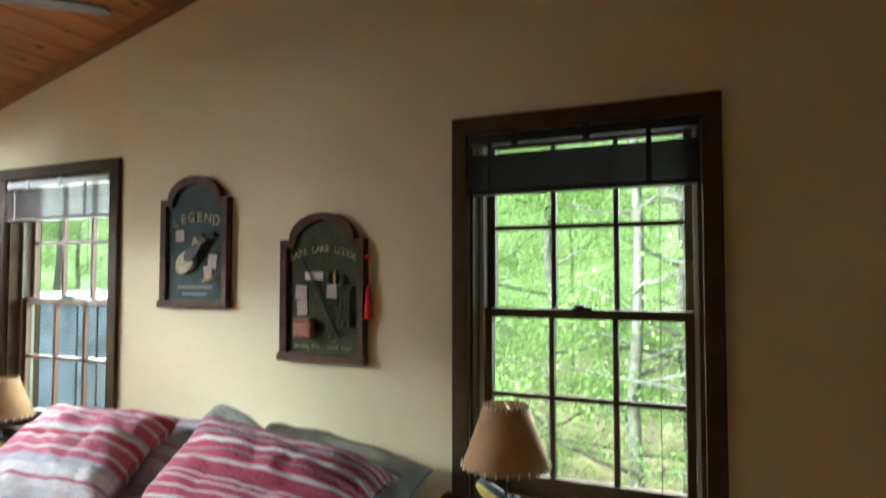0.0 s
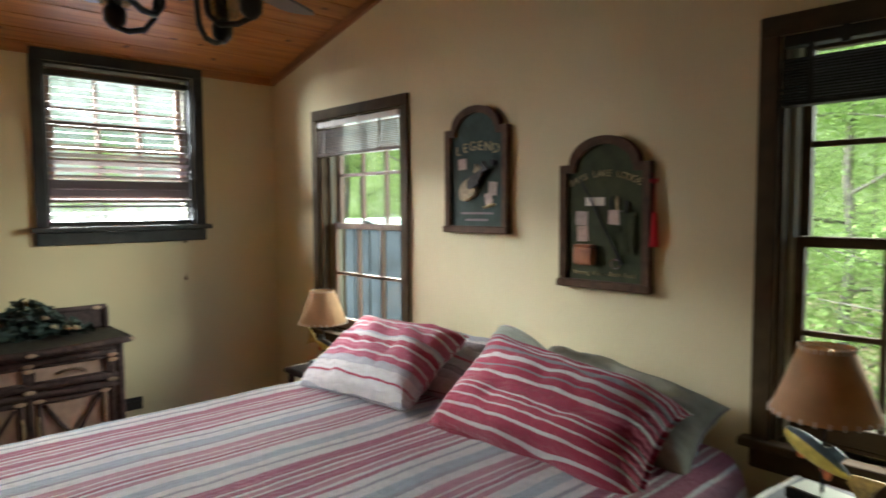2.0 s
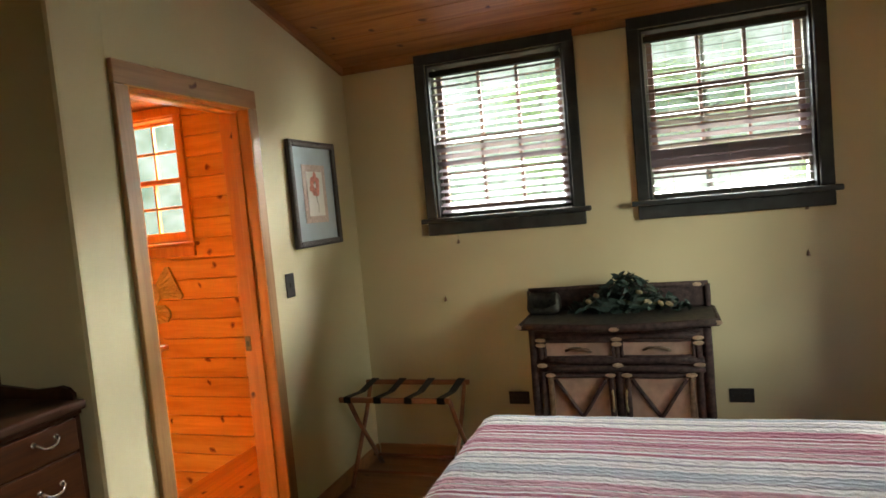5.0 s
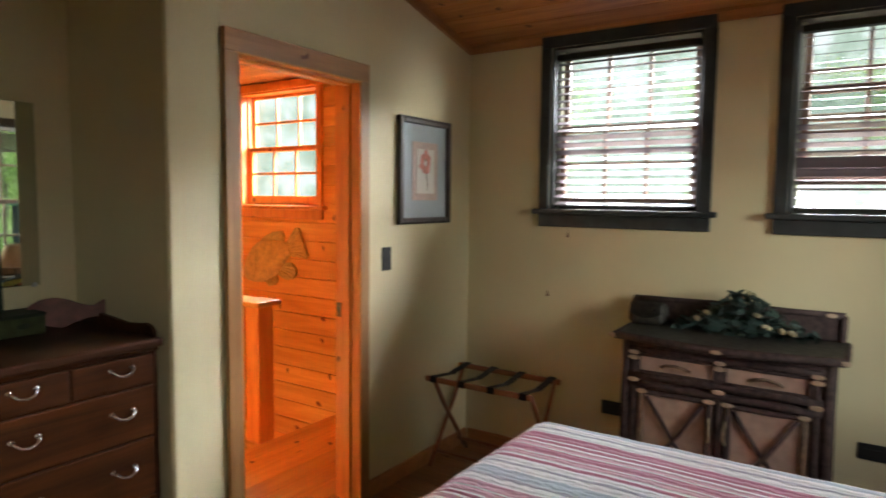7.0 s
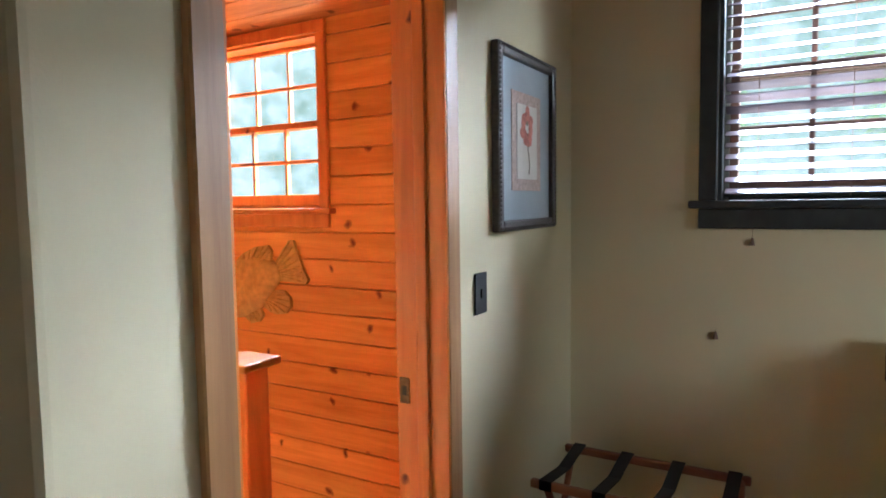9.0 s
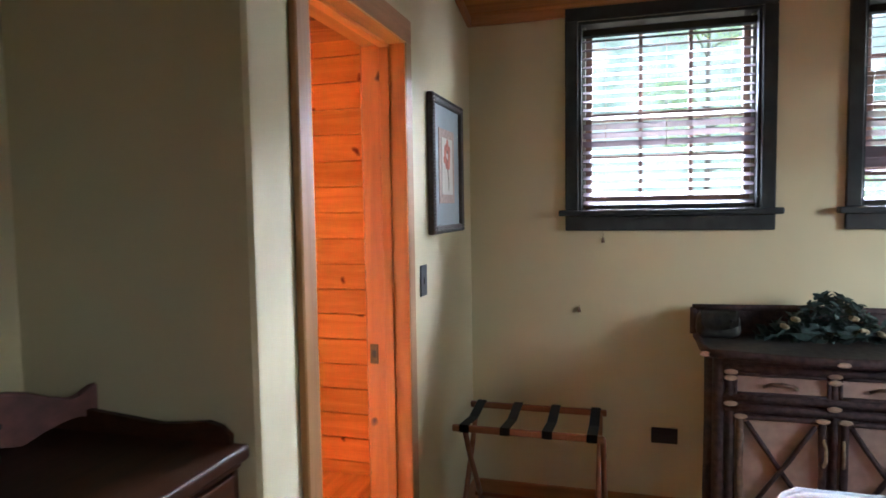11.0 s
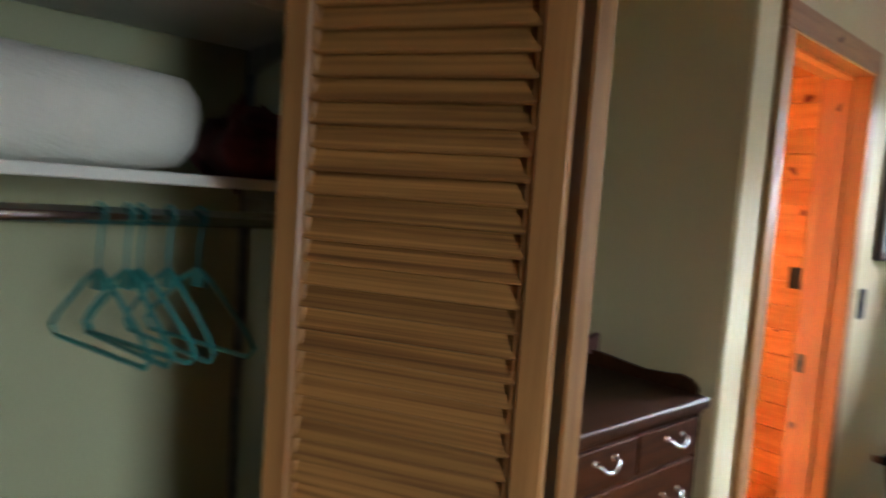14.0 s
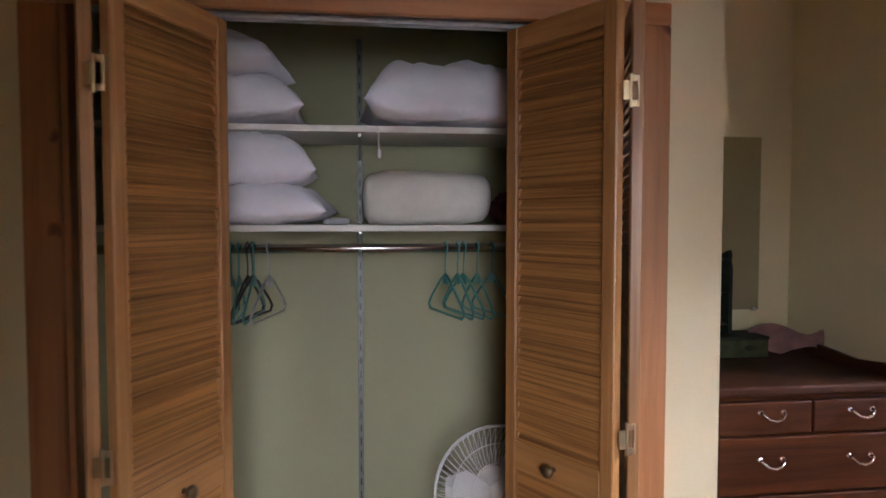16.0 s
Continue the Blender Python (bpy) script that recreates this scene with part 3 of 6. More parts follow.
# baseboards
for lo, hi in (((XW, YD + 0.02, 0), (XW + 0.018, YN - 0.02, 0.085)), ((XW, YN - 0.018, 0), (XE, YN, 0.085)), ((XW + 0.018, YD, 0), (-3.07, YD + 0.018, 0.085)), ((-1.32, -0.735, 0), (-1.15, -0.717, 0.085))):
    struct(part("baseboard", box(lo, hi, 0.004), BASE_W), "stained pine baseboard", "baseboard")

# ---- windows ----


def window(name, m, width, z0, z1, trim, sash, label, wall, head=0.06, liner=JAMB_L, latch=True, stool=True, lift=0.0):
    """A double-hung window: x along the wall, y outwards, opening from z0 to z1, casing round it; width is over the casing."""
    w = thing(name, (0, 0, 0), label, "window")
    w.matrix_world = m
    w["kind"] = "structure"
    h = width / 2 - CW
    t = 0.022
    part("casing", box((-h - CW, -t, z0 - (0.0 if stool else CW)), (-h, 0, z1), 0.004), trim, w)
    part("casing", box((h, -t, z0 - (0.0 if stool else CW)), (h + CW, 0, z1), 0.004), trim, w)
    part("casing", box((-h - CW, -t, z1), (h + CW, 0, z1 + head), 0.004), trim, w)
    if stool:
        part("window_sill", box((-h - CW - 0.03, -0.05, z0 - 0.028), (h + CW + 0.03, 0.06, z0), 0.006, seg=2), trim, w)
        part("apron", box((-h - CW, -t, z0 - 0.028 - 0.07), (h + CW, 0, z0 - 0.028), 0.004), trim, w)
    else:
        part("window_sill", box((-h, -t, z0 - CW), (h, 0.0, z0), 0.004), trim, w)
    for s in (-1, 1):
        x = s * h
        part("jamb", box((min(x, x - s * 0.014), 0.0, z0), (max(x, x - s * 0.014), wall, z1), 0.001), trim, w)
        part("jamb_liner", box((min(x - s * 0.014, x - s * 0.030), 0.06, z0), (max(x - s * 0.014, x - s * 0.030), 0.13, z1), 0.001), liner, w, "pale jamb liner")
    part("jamb", box((-h, 0.0, z1 - 0.014), (h, wall, z1), 0.001), trim, w)
    part("outer_sill", box((-h, 0.06, z0 - 0.01), (h, wall + 0.03, z0 + 0.012), 0.002), trim, w)
    zm = (z0 + z1) / 2
    for za, zb, y in ((zm - 0.018, z1 - 0.014, 0.102), (z0 + 0.012 + lift, zm + 0.018 + lift, 0.066)):
        hw, st, br = h - 0.03, 0.03, (0.034 if y > 0.1 else 0.06)
        tr = 0.022 if y > 0.1 else 0.034
        frame_ = part("sash", box((-hw, y, za), (-hw + st, y + 0.032, zb), 0.003), sash, w)
        part("stile", box((hw - st, y, za), (hw, y + 0.032, zb), 0.003), sash, frame_)
        part("rail", box((-hw + st, y, za), (hw - st, y + 0.032, za + br), 0.003), sash, frame_)
        part("rail", box((-hw + st, y, zb - tr), (hw - st, y + 0.032, zb), 0.003), sash, frame_)
        ix, iz0, iz1 = hw - st, za + br, zb - tr
        for k in (1, 2):
            x = -ix + 2 * ix * k / 3
            part("muntin", box((x - 0.009, y + 0.004, iz0), (x + 0.009, y + 0.028, iz1), 0.002), sash, frame_)
        zz = (iz0 + iz1) / 2
        part("muntin", box((-ix, y + 0.005, zz - 0.009), (ix, y + 0.027, zz + 0.009), 0.002), sash, frame_)
        g = part("pane", box((-ix, y + 0.014, iz0), (ix, y + 0.017, iz1), 0), GLASS, frame_)
        g.visible_shadow = False
    if latch:
        lt = box((-0.035, 0.06, zm + lift + 0.018), (0.035, 0.085, zm + lift + 0.026), 0.002)
        add_box(lt, (-0.02, 0.045, zm + lift + 0.026), (0.012, 0.075, zm + lift + 0.036), 0.002, pose(0, 0, 0))
        part("latch", lt, BLACK_P, w, "dark metal sash latch")
    return w



window_1 = window("window_1", pose((WIN_A[0] + WIN_A[1]) / 2, YN, 0), WIN_A[1] - WIN_A[0], ZA0, ZA1, DARK_W, DARK_W, "dark-stained double-hung window beside the nightstand, looking on woods", 0.17)
window_2 = window("window_2", pose((WIN_L[0] + WIN_L[1]) / 2, YN, 0), WIN_L[1] - WIN_L[0], ZA0, ZA1, DARK_W, SASH_L, "dark-stained double-hung window behind the far lamp", 0.17)
window_3 = window("window_3", pose(XW, sum(WIN_B1) / 2, 0, 0, 0, 90), WIN_B1[1] - WIN_B1[0], ZB0, ZB1, SLATE_W, SASH_L, "high window with slate-dark trim over the luggage rack", 0.2, latch=False)
window_4 = window("window_4", pose(XW, sum(WIN_B2) / 2, 0, 0, 0, 90), WIN_B2[1] - WIN_B2[0], ZB0, ZB1, SLATE_W, SASH_L, "high window with slate-dark trim over the rustic cabinet, its lower sash raised", 0.2, lift=0.12, latch=False)
window_5 = window("window_5", pose(XW - 0.08, sum(HW) / 2, 0, 0, 0, 90), HW[1] - HW[0] + 2 * CW, HZ0, HZ1, PINE_V, PINE_V, "orange pine double-hung window in the hall", 0.12, liner=PINE_V, latch=False)

# ---- blinds ----


def blind(m, h, ztop, zbot, tilts, label, pitch=0.040):
    """A lowered wooden blind: slats between ztop and zbot, tilts gives the slat's angle by height."""
    b = thing("window_blind", (0, 0, 0), label, "blind", "wooden blinds")
    b.matrix_world = m
    part("headrail", box((-h, 0.004, ztop), (h, 0.05, ztop + 0.03), 0.003), BLIND_G, b)
    slat = mesh_of(box((-h, -0.025, -0.0014), (h, 0.025, 0.0014), 0.0006), "slat")
    slat.materials.append(BLIND)
    z, i = ztop - 0.02, 0
    while z > zbot + 0.02:
        s = new("slat", slat)
        s.parent = b
        s.matrix_local = pose(0, 0.030, z, tilts(z), 0, random.uniform(-0.15, 0.15))
        z -= pitch
    part("bottom_rail", box((-h, 0.008, zbot), (h, 0.05, zbot + 0.016), 0.003), BLIND_G, b)
    for x in (-h * 0.72, 0, h * 0.72):
        part("ladder_cord", tube([(x, 0.004, ztop), (x, 0.004, zbot)], 0.0012, 5), SASH_L, b)
    return b


hB = (WIN_B1[1] - WIN_B1[0]) / 2 - CW - 0.02
b1 = blind(pose(XW, sum(WIN_B1) / 2, 0, 0, 0, 90), hB, 2.256, 1.455, lambda z: -26 if 1.73 < z < 1.85 else 23, "dark wooden slatted blind, lowered and half open")
b2 = blind(pose(XW, sum(WIN_B2) / 2, 0, 0, 0, 90), hB, 2.256, 1.455, lambda z: -24 if 1.70 < z < 1.86 else (80 if 1.61 < z < 1.70 else 11), "dark wooden slatted blind with a closed band of slats")
for ty, tz in ((-0.186, 1.29), (-0.297, 0.955), (1.604, 1.335), (1.60, 1.108)):
    t_ = thing("cord_tassel", (XW + 0.006, ty, tz), "small brown cord tassel hanging against the wall", "tassel", "blind cord tassels")
    part("bell", lathe([(0.002, 0.026), (0.004, 0.024), (0.009, 0.002), (0.010, 0.0)], 10), SASH_L, t_)
    part("cord", tube([(0, 0, 0.024), (0, 0, 0.035 if tz < 1.2 else 0.06)], 0.0009, 5), SASH_L, t_)


def raised_blind(xc, half, z_head, z0, z1, mat_head, mat_slat, label):
    b = thing("raised_blind", (xc, YN, 0), label, "blind", "raised blinds")
    part("headrail", box((-half, -0.022, z_head), (half, 0.028, z_head + 0.032), 0.003), mat_head, b)
    for x in (-half * 0.55, half * 0.1):
        part("bracket", box((x - 0.012, -0.026, z_head - 0.012), (x + 0.012, -0.02, z_head + 0.038), 0.002), mat_head, b)
    n = 15
    for k in range(n):
        z = z0 + 0.014 + (z1 - z0 - 0.016) * k / n
        part("slat", box((-half + random.uniform(-0.004, 0.004), -0.028 + random.uniform(-0.003, 0.003), z), (half + random.uniform(-0.004, 0.004), 0.024, z + 0.0045), 0.001), mat_slat, b)
    part("bottom_rail", box((-half, -0.028, z0), (half, 0.026, z0 + 0.013), 0.003), mat_slat, b)
    for x in (-half * 0.78, half * 0.62):
        part("ladder_tape", box((x - 0.008, -0.031, z0), (x + 0.008, -0.0295, z_head), 0.0), mat_slat, b)
    part("lift_cord", tube([(-half * 0.85, -0.03, z0), (-half * 0.84, -0.032, 1.5), (-half * 0.83, -0.03, 1.28)], 0.0013, 5), SASH_L, b)
    part("lift_cord", tube([(half * 0.70, -0.03, z0), (half * 0.69, -0.034, 1.1), (half * 0.69, -0.03, 0.45)], 0.0013, 5), BLACK_P, b)
    return b


raised_blind(sum(WIN_A) / 2, 0.377, 2.022, 1.845, 1.99, BLIND_G, BLIND_G, "dark wooden blind drawn up into a stack")
raised_blind(sum(WIN_L) / 2, 0.380, 2.015, 1.845, 2.002, WHITE_M, BLIND_X, "grey-brown wooden blind drawn up under a white rail")

# ---- doorway ----
door_1 = thing("door_1", (0, 0, 0), "knotty orange pine door frame of the hall doorway", "doorway")
door_1["kind"] = "structure"
part("jamb", box((-3.022, -0.97, 0), (-3.0, -0.81, 2.03), 0.002), PINE_V, door_1)
part("jamb", box((-2.315, -0.97, 0), (-2.293, -0.81, 2.03), 0.002), PINE_V, door_1)
part("head_jamb", box((-3.022, -0.97, 2.03), (-2.293, -0.81, 2.052), 0.002), PINE_X, door_1)
part("door_stop", box((-3.0, -0.90, 0), (-2.988, -0.865, 2.03), 0.002), PINE_V, door_1)
part("door_stop", box((-2.327, -0.90, 0), (-2.315, -0.865, 2.03), 0.002), PINE_V, door_1)
part("door_stop", box((-3.0, -0.90, 2.018), (-2.315, -0.865, 2.03), 0.002), PINE_X, door_1)
part("casing", box((-3.07, -0.83, 0), (-3.005, -0.808, 2.035), 0.004), CASE_V, door_1)
part("casing", box((-2.31, -0.83, 0), (-2.243, -0.808, 2.035), 0.004), CASE_V, door_1)
part("casing", box((-3.07, -0.83, 2.035), (-2.243, -0.808, 2.12), 0.004), CASE_X, door_1)
part("hall_casing", box((-3.09, -0.985, 0), (-3.022, -0.968, 2.12), 0.004), PINE_V, door_1)
part("hall_casing", box((-2.293, -0.985, 0), (-2.225, -0.968, 2.12), 0.004), PINE_V, door_1)
sp = box((-3.0, -0.96, 0.915), (-2.997, -0.93, 0.985), 0.001)
part("strike_plate", sp, AGED, door_1, "aged brass strike plate")
part("strike_hole", box((-2.9975, -0.952, 0.937), (-2.9965, -0.938, 0.963), 0), BLACK_P, door_1)

# ---- closet ----
closet = thing("closet_frame", (0, 0, 0), "reddish pine casing round the closet opening", "doorway")
closet["kind"] = "structure"
part("jamb", box((-1.065, -0.835, 0), (-1.047, -0.73, 2.043), 0.002), CLOS_V, closet)
part("jamb", box((0.387, -0.835, 0), (0.405, -0.73, 2.043), 0.002), CLOS_V, closet)
part("head_jamb", box((-1.065, -0.835, 2.043), (0.405, -0.73, 2.056), 0.002), CLOS_X, closet)
part("casing", box((-1.152, -0.735, 0), (-1.062, -0.713, 2.03), 0.004), CLOS_V, closet)
part("casing", box((0.402, -0.735, 0), (0.49, -0.713, 2.03), 0.004), CLOS_V, closet)
part("casing", box((-1.152, -0.735, 2.03), (0.49, -0.713, 2.092), 0.004), CLOS_X, closet)
part("door_track", box((-1.04, -0.795, 2.022), (0.38, -0.765, 2.043), 0.002), STEEL, closet, "pale metal door track")


def leaf(door, x0, y0, x1, y1, face, knob=False):
    """One louvred leaf from (x0, y0) to (x1, y1); face is the side that shows the slats' lower edges."""
    d = Vector((x1 - x0, y1 - y0, 0))
    L = d.length
    m = Matrix.Translation((x0, y0, 0)) @ pose(0, 0, 0, 0, 0, math.degrees(math.atan2(d.y, d.x)))
    st, th = 0.038, 0.014
    za, zb = 0.025, 2.016
    for xa in (0, L - st):
        bm_ = box((xa, -th, za), (xa + st, th, zb), 0.003, m)
        add_box(bm_, ((xa + st - 0.003) if xa == 0 else xa - 0.007, -th * 0.6, za), ((xa + st + 0.007) if xa == 0 else xa + 0.003, th * 0.6, zb), 0.001, m)
        part("stile", bm_, OAK_V, door)
    for r0, r1 in ((zb - 0.06, zb), (0.835, 0.91), (za, za + 0.12)):
        part("rail", box((st, -th, r0), (L - st, th, r1), 0.002), OAK_R, door).matrix_local = m
    part("panel", box((st + 0.003, -th * 0.55, za + 0.12), (L - st - 0.003, th * 0.55, 0.835), 0.004), OAK_S, door, "plain lower panel").matrix_local = m
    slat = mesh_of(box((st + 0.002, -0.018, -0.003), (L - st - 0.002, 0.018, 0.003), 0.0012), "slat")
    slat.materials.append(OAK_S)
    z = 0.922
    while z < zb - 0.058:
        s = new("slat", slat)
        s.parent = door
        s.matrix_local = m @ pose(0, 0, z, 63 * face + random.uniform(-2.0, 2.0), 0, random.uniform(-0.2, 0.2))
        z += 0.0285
    if knob:
        k = lathe([(0.0, 0.034), (0.012, 0.033), (0.017, 0.026), (0.015, 0.018), (0.007, 0.012), (0.007, 0.0)], 14, m @ pose(L * 0.5, -face * th, 0.873, 90 * face, 0, 0))
        part("knob", k, AGED, door, "aged brass knob", True)


def hinge(door, x, y, z, rz):
    m = pose(x, y, 0, 0, 0, rz)
    h = box((-0.022, -0.002, z - 0.036), (-0.016, 0.002, z + 0.036), 0.001, m)
    add_box(h, (0.004, -0.002, z - 0.022), (0.020, 0.002, z + 0.022), 0.001, m)
    for dz in (-0.036, 0.021):
        add_box(h, (-0.016, -0.002, z + dz), (0.0, 0.002, z + dz + 0.015), 0.001, m)
        add_lathe(h, [(0, 0.0012), (0.003, 0.0008), (0.0034, 0)], 8, m @ pose(-0.010, 0.002, z + dz + 0.0075, -90, 0, 0))
    add_tube(h, [Vector((x, y, z - 0.038)), Vector((x, y, z + 0.038))], 0.0045, 8)
    part("hinge", h, BRASS, door, "brass butt hinge")


bi_r = thing("bifold_door", (0, 0, 0), "louvred pine bifold closet door, folded open beside the nook", "closet door", "closet bifold doors")
leaf(bi_r, -1.042, -0.775, -0.945, -0.458, 1)
leaf(bi_r, -0.905, -0.462, -0.722, -0.775, -1, True)
for z in (1.80, 1.0, 0.28):
    hinge(bi_r, -0.925, -0.452, z, 8)
bi_l = thing("bifold_door", (0, 0, 0), "louvred pine bifold closet door, folded open beside the wall", "closet door", "closet bifold doors")
leaf(bi_l, 0.372, -0.775, 0.228, -0.432, -1)
leaf(bi_l, 0.190, -0.432, 0.030, -0.775, 1, True)
for z in (1.80, 1.0, 0.28):
    hinge(bi_l, 0.209, -0.424, z, -8)

sh = thing("closet_shelf", (-0.345, -1.42, 1.80), "white laminate shelf in the closet", "shelf", "closet shelves")
part("board", box((-0.855, 0.002, -0.02), (0.86, 0.36, 0.0), 0.002), WHITE_P, sh)
for x in (-0.6, 0.03, 0.6):
    part("bracket", prism([(0, -0.02), (0.32, -0.02), (0.32, -0.03), (0.01, -0.075), (0, -0.075)], -0.004, 0.004, pose(x, 0.004, 0) @ pose(0, 0, 0, 90, 0, 90)), STEEL, sh)
sh2 = thing("closet_shelf", (-0.345, -1.42, 1.493), "white laminate shelf above the clothes rod", "shelf", "closet shelves")
part("board", box((-0.855, 0.002, -0.02), (0.86, 0.36, 0.0), 0.002), WHITE_P, sh2)
for x in (-0.6, 0.03, 0.6):
    part("bracket", prism([(0, -0.02), (0.32, -0.02), (0.32, -0.03), (0.01, -0.095), (0, -0.095)], -0.004, 0.004, pose(x, 0.004, 0) @ pose(0, 0, 0, 90, 0, 90)), STEEL, sh2)
for x in (-0.315, -0.95, 0.26):
    s_ = thing("shelf_standard", (x, -1.42, 0.1), "slotted steel shelf standard screwed to the wall", "shelf standard", "shelf standards")
    part("channel", box((-0.010, 0, 0), (0.010, 0.012, 2.06), 0.001), ZINC, s_)
    if x == -0.315:
        for k in range(40):
            part("slot", box((-0.0022, 0.0118, 0.03 + k * 0.05), (0.0022, 0.0126, 0.055 + k * 0.05), 0), BLACK_P, s_)
rod = thing("clothes_rod", (-0.345, -1.12, 1.418), "chrome clothes rod under the shelf", "clothes rod")
part("rod", tube([(-0.86, 0, 0), (0.864, 0, 0)], 0.0145, 16), CHROME, rod, smooth=True)
for x in (-0.6, 0.03, 0.6):
    part("rod_hook", tube([(x, -0.29, 0.04), (x, -0.05, 0.03), (x, 0.0, -0.018), (x, 0.03, -0.005)], 0.005, 6), STEEL, rod)


def hanger(x, rz, mat, label, drop=0.0):
    h = thing("clothes_hanger", (x, -1.12, 1.418), label, "hanger", "clothes hangers", rz)
    hook = [(0, 0.019 * math.sin(a), 0.003 + 0.019 * math.cos(a)) for a in [math.radians(q) for q in (-115, -60, 0, 55, 105, 160)]]
    part("hook", tube(hook + [(0, 0, -0.05), (0, 0, -0.09)], 0.0025, 6), mat, h)
    body = bmesh.new()
    add_tube(body, [(0, 0, -0.085), (0, 0.04, -0.105), (0, 0.135, -0.175), (0, 0.155, -0.198), (0, 0.14, -0.214), (0, -0.14, -0.214), (0, -0.155, -0.198), (0, -0.135, -0.175), (0, -0.04, -0.105), (0, 0, -0.085)], 0.0042, 7)
    add_box(body, (-0.003, -0.02, -0.118), (0.003, 0.02, -0.088), 0.002)
    part("body", body, mat, h)
    return h


for x, rz in ((-0.590, 14), (-0.630, 10), (-0.650, 16), (-0.695, 9), (-0.745, 15)):
    hanger(x, rz, TEAL, "teal plastic clothes hanger on the rod")
for x, rz, mt, lb in ((0.062, 4, TEAL, "teal plastic clothes hanger on the rod"), (0.035, -9, BLACK_P, "black plastic clothes hanger on the rod"), (0.015, -3, TEAL, "teal plastic clothes hanger on the rod"), (-0.03, -12, STEEL, "clear grey plastic clothes hanger on the rod"), (0.02, -14, BLACK_P, "black plastic clothes hanger on the rod"), (0.085, 2, TEAL, "teal plastic clothes hanger on the rod")):
    hanger(x, rz, mt, lb)


def pillow(x, y, z, w, d, h, seed, label, mat=LINEN, rz=0, rx=0, ry=0, crumple=0.011):
    """A pillow whose lowest point rests at z."""
    bm_ = pillow_bm(w, d, h * 1.42, seed, 40, crumple)
    rnd = random.Random(seed)
    folds = [(rnd.uniform(0, 6.28), rnd.uniform(0.25, 0.8), rnd.uniform(-0.6, 0.6), rnd.uniform(-0.5, 0.5)) for k in range(7)]
    for v in bm_.verts:
        u, q = 2 * v.co.x / w, 2 * v.co.y / d
        rim = max(abs(u), abs(q))
        for a, l, u0, q0 in folds:
            across = (u - u0) * math.sin(a) - (q - q0) * math.cos(a)
            along = (u - u0) * math.cos(a) + (q - q0) * math.sin(a)
            v.co.z -= math.copysign(0.011, v.co.z) * math.exp(-(across / 0.06) ** 2 - (along / l) ** 2) * (1.0 if rim < 0.97 else 0.0)
        if v.co.z < 0:
            v.co.z *= 0.5
        v.co.z -= 0.10 * h * max(0.0, rim - 0.6)
    bmesh.ops.transform(bm_, matrix=pose(0, 0, 0, rx, ry, rz), verts=bm_.verts)
    p = part("pillow", bm_, mat, None, "", True)
    low = min(v.co.z for v in p.data.vertices)
    p.matrix_world = pose(x, y, z - low)
    tagged(p, label, "pillow", "spare pillows")
    return p


pillow(0.13, -1.20, 1.80, 0.54, 0.40, 0.15, 1, "white spare pillow on the top shelf", rz=4)
pillow(0.17, -1.20, 1.945, 0.50, 0.40, 0.13, 2, "white spare pillow stacked on another", rz=-5, crumple=0.010)
pillow(0.08, -1.20, 1.493, 0.62, 0.40, 0.13, 3, "white spare pillow on the lower shelf", rz=-3)
pillow(0.11, -1.20, 1.605, 0.58, 0.40, 0.17, 4, "white spare pillow stacked under the top shelf", rz=3)
pillow(-0.62, -1.20, 1.80, 0.60, 0.42, 0.20, 5, "white spare pillow alone on the top shelf", rz=2, crumple=0.010)
roll = bmesh.new()
add_lathe(roll, [(0.0, -0.212), (0.055, -0.208), (0.078, -0.19), (0.088, -0.12), (0.090, 0.0), (0.088, 0.12), (0.080, 0.19), (0.058, 0.207), (0.0, 0.212)], 26, pose(0, 0, 0.088, 0, 90, 0))
for v in roll.verts:
    v.co.z += 0.010 * noise.noise(v.co * 9)
    v.co.y += 0.010 * noise.noise(v.co * 7 + Vector((5, 0, 0)))
rb = part("rolled_blanket", roll, CREAM, None, "", True)
rb.matrix_world = pose(-0.535, -1.19, 1.493)
tagged(rb, "cream fleece blanket rolled up on the shelf", "blanket")
bag = part("folded_cloth", pillow_bm(0.2, 0.24, 0.12, 11, 14, 0.03), CLOTH_R, None, "", True)
bag.matrix_world = pose(-0.85, -1.16, 1.546)
tagged(bag, "dark red and black folded cloth on the shelf", "cloth")
tw = thing("folded_throw", (-0.25, -1.2, 1.493), "small grey folded throw with a fringe", "throw")
part("fold", box((-0.03, -0.1, 0), (0.05, 0.1, 0.022), 0.008, None, 2), GREYT, tw)
for k in range(10):
    part("fringe", tube([(-0.03, -0.09 + k * 0.02, 0.02), (-0.055, -0.09 + k * 0.02, 0.012), (-0.07, -0.088 + k * 0.02, 0.002)], 0.002, 5), GREYT, tw)
st_ = thing("pull_string", (-0.375, -1.058, 1.70), "white knotted string hanging from the shelf", "string")
part("string", tube([(0, 0, 0.10), (0.003, 0.002, 0.05), (-0.002, 0, 0.02)], 0.002, 5), WHITE_M, st_)
part("knot", lathe([(0, 0.028), (0.006, 0.024), (0.007, 0.008), (0.004, 0)], 8), WHITE_M, st_)

# fan on the closet floor
fan = thing("floor_fan", (-0.77, -1.15, 0), "white pedestal fan on the closet floor", "fan")
part("base", lathe([(0, 0), (0.16, 0), (0.165, 0.012), (0.14, 0.03), (0.03, 0.045), (0.03, 0.05)], 28), WHITE_M, fan, smooth=True)
part("pole", tube([(0, 0, 0.04), (0, -0.04, 0.55)], 0.014, 12), WHITE_M, fan, smooth=True)
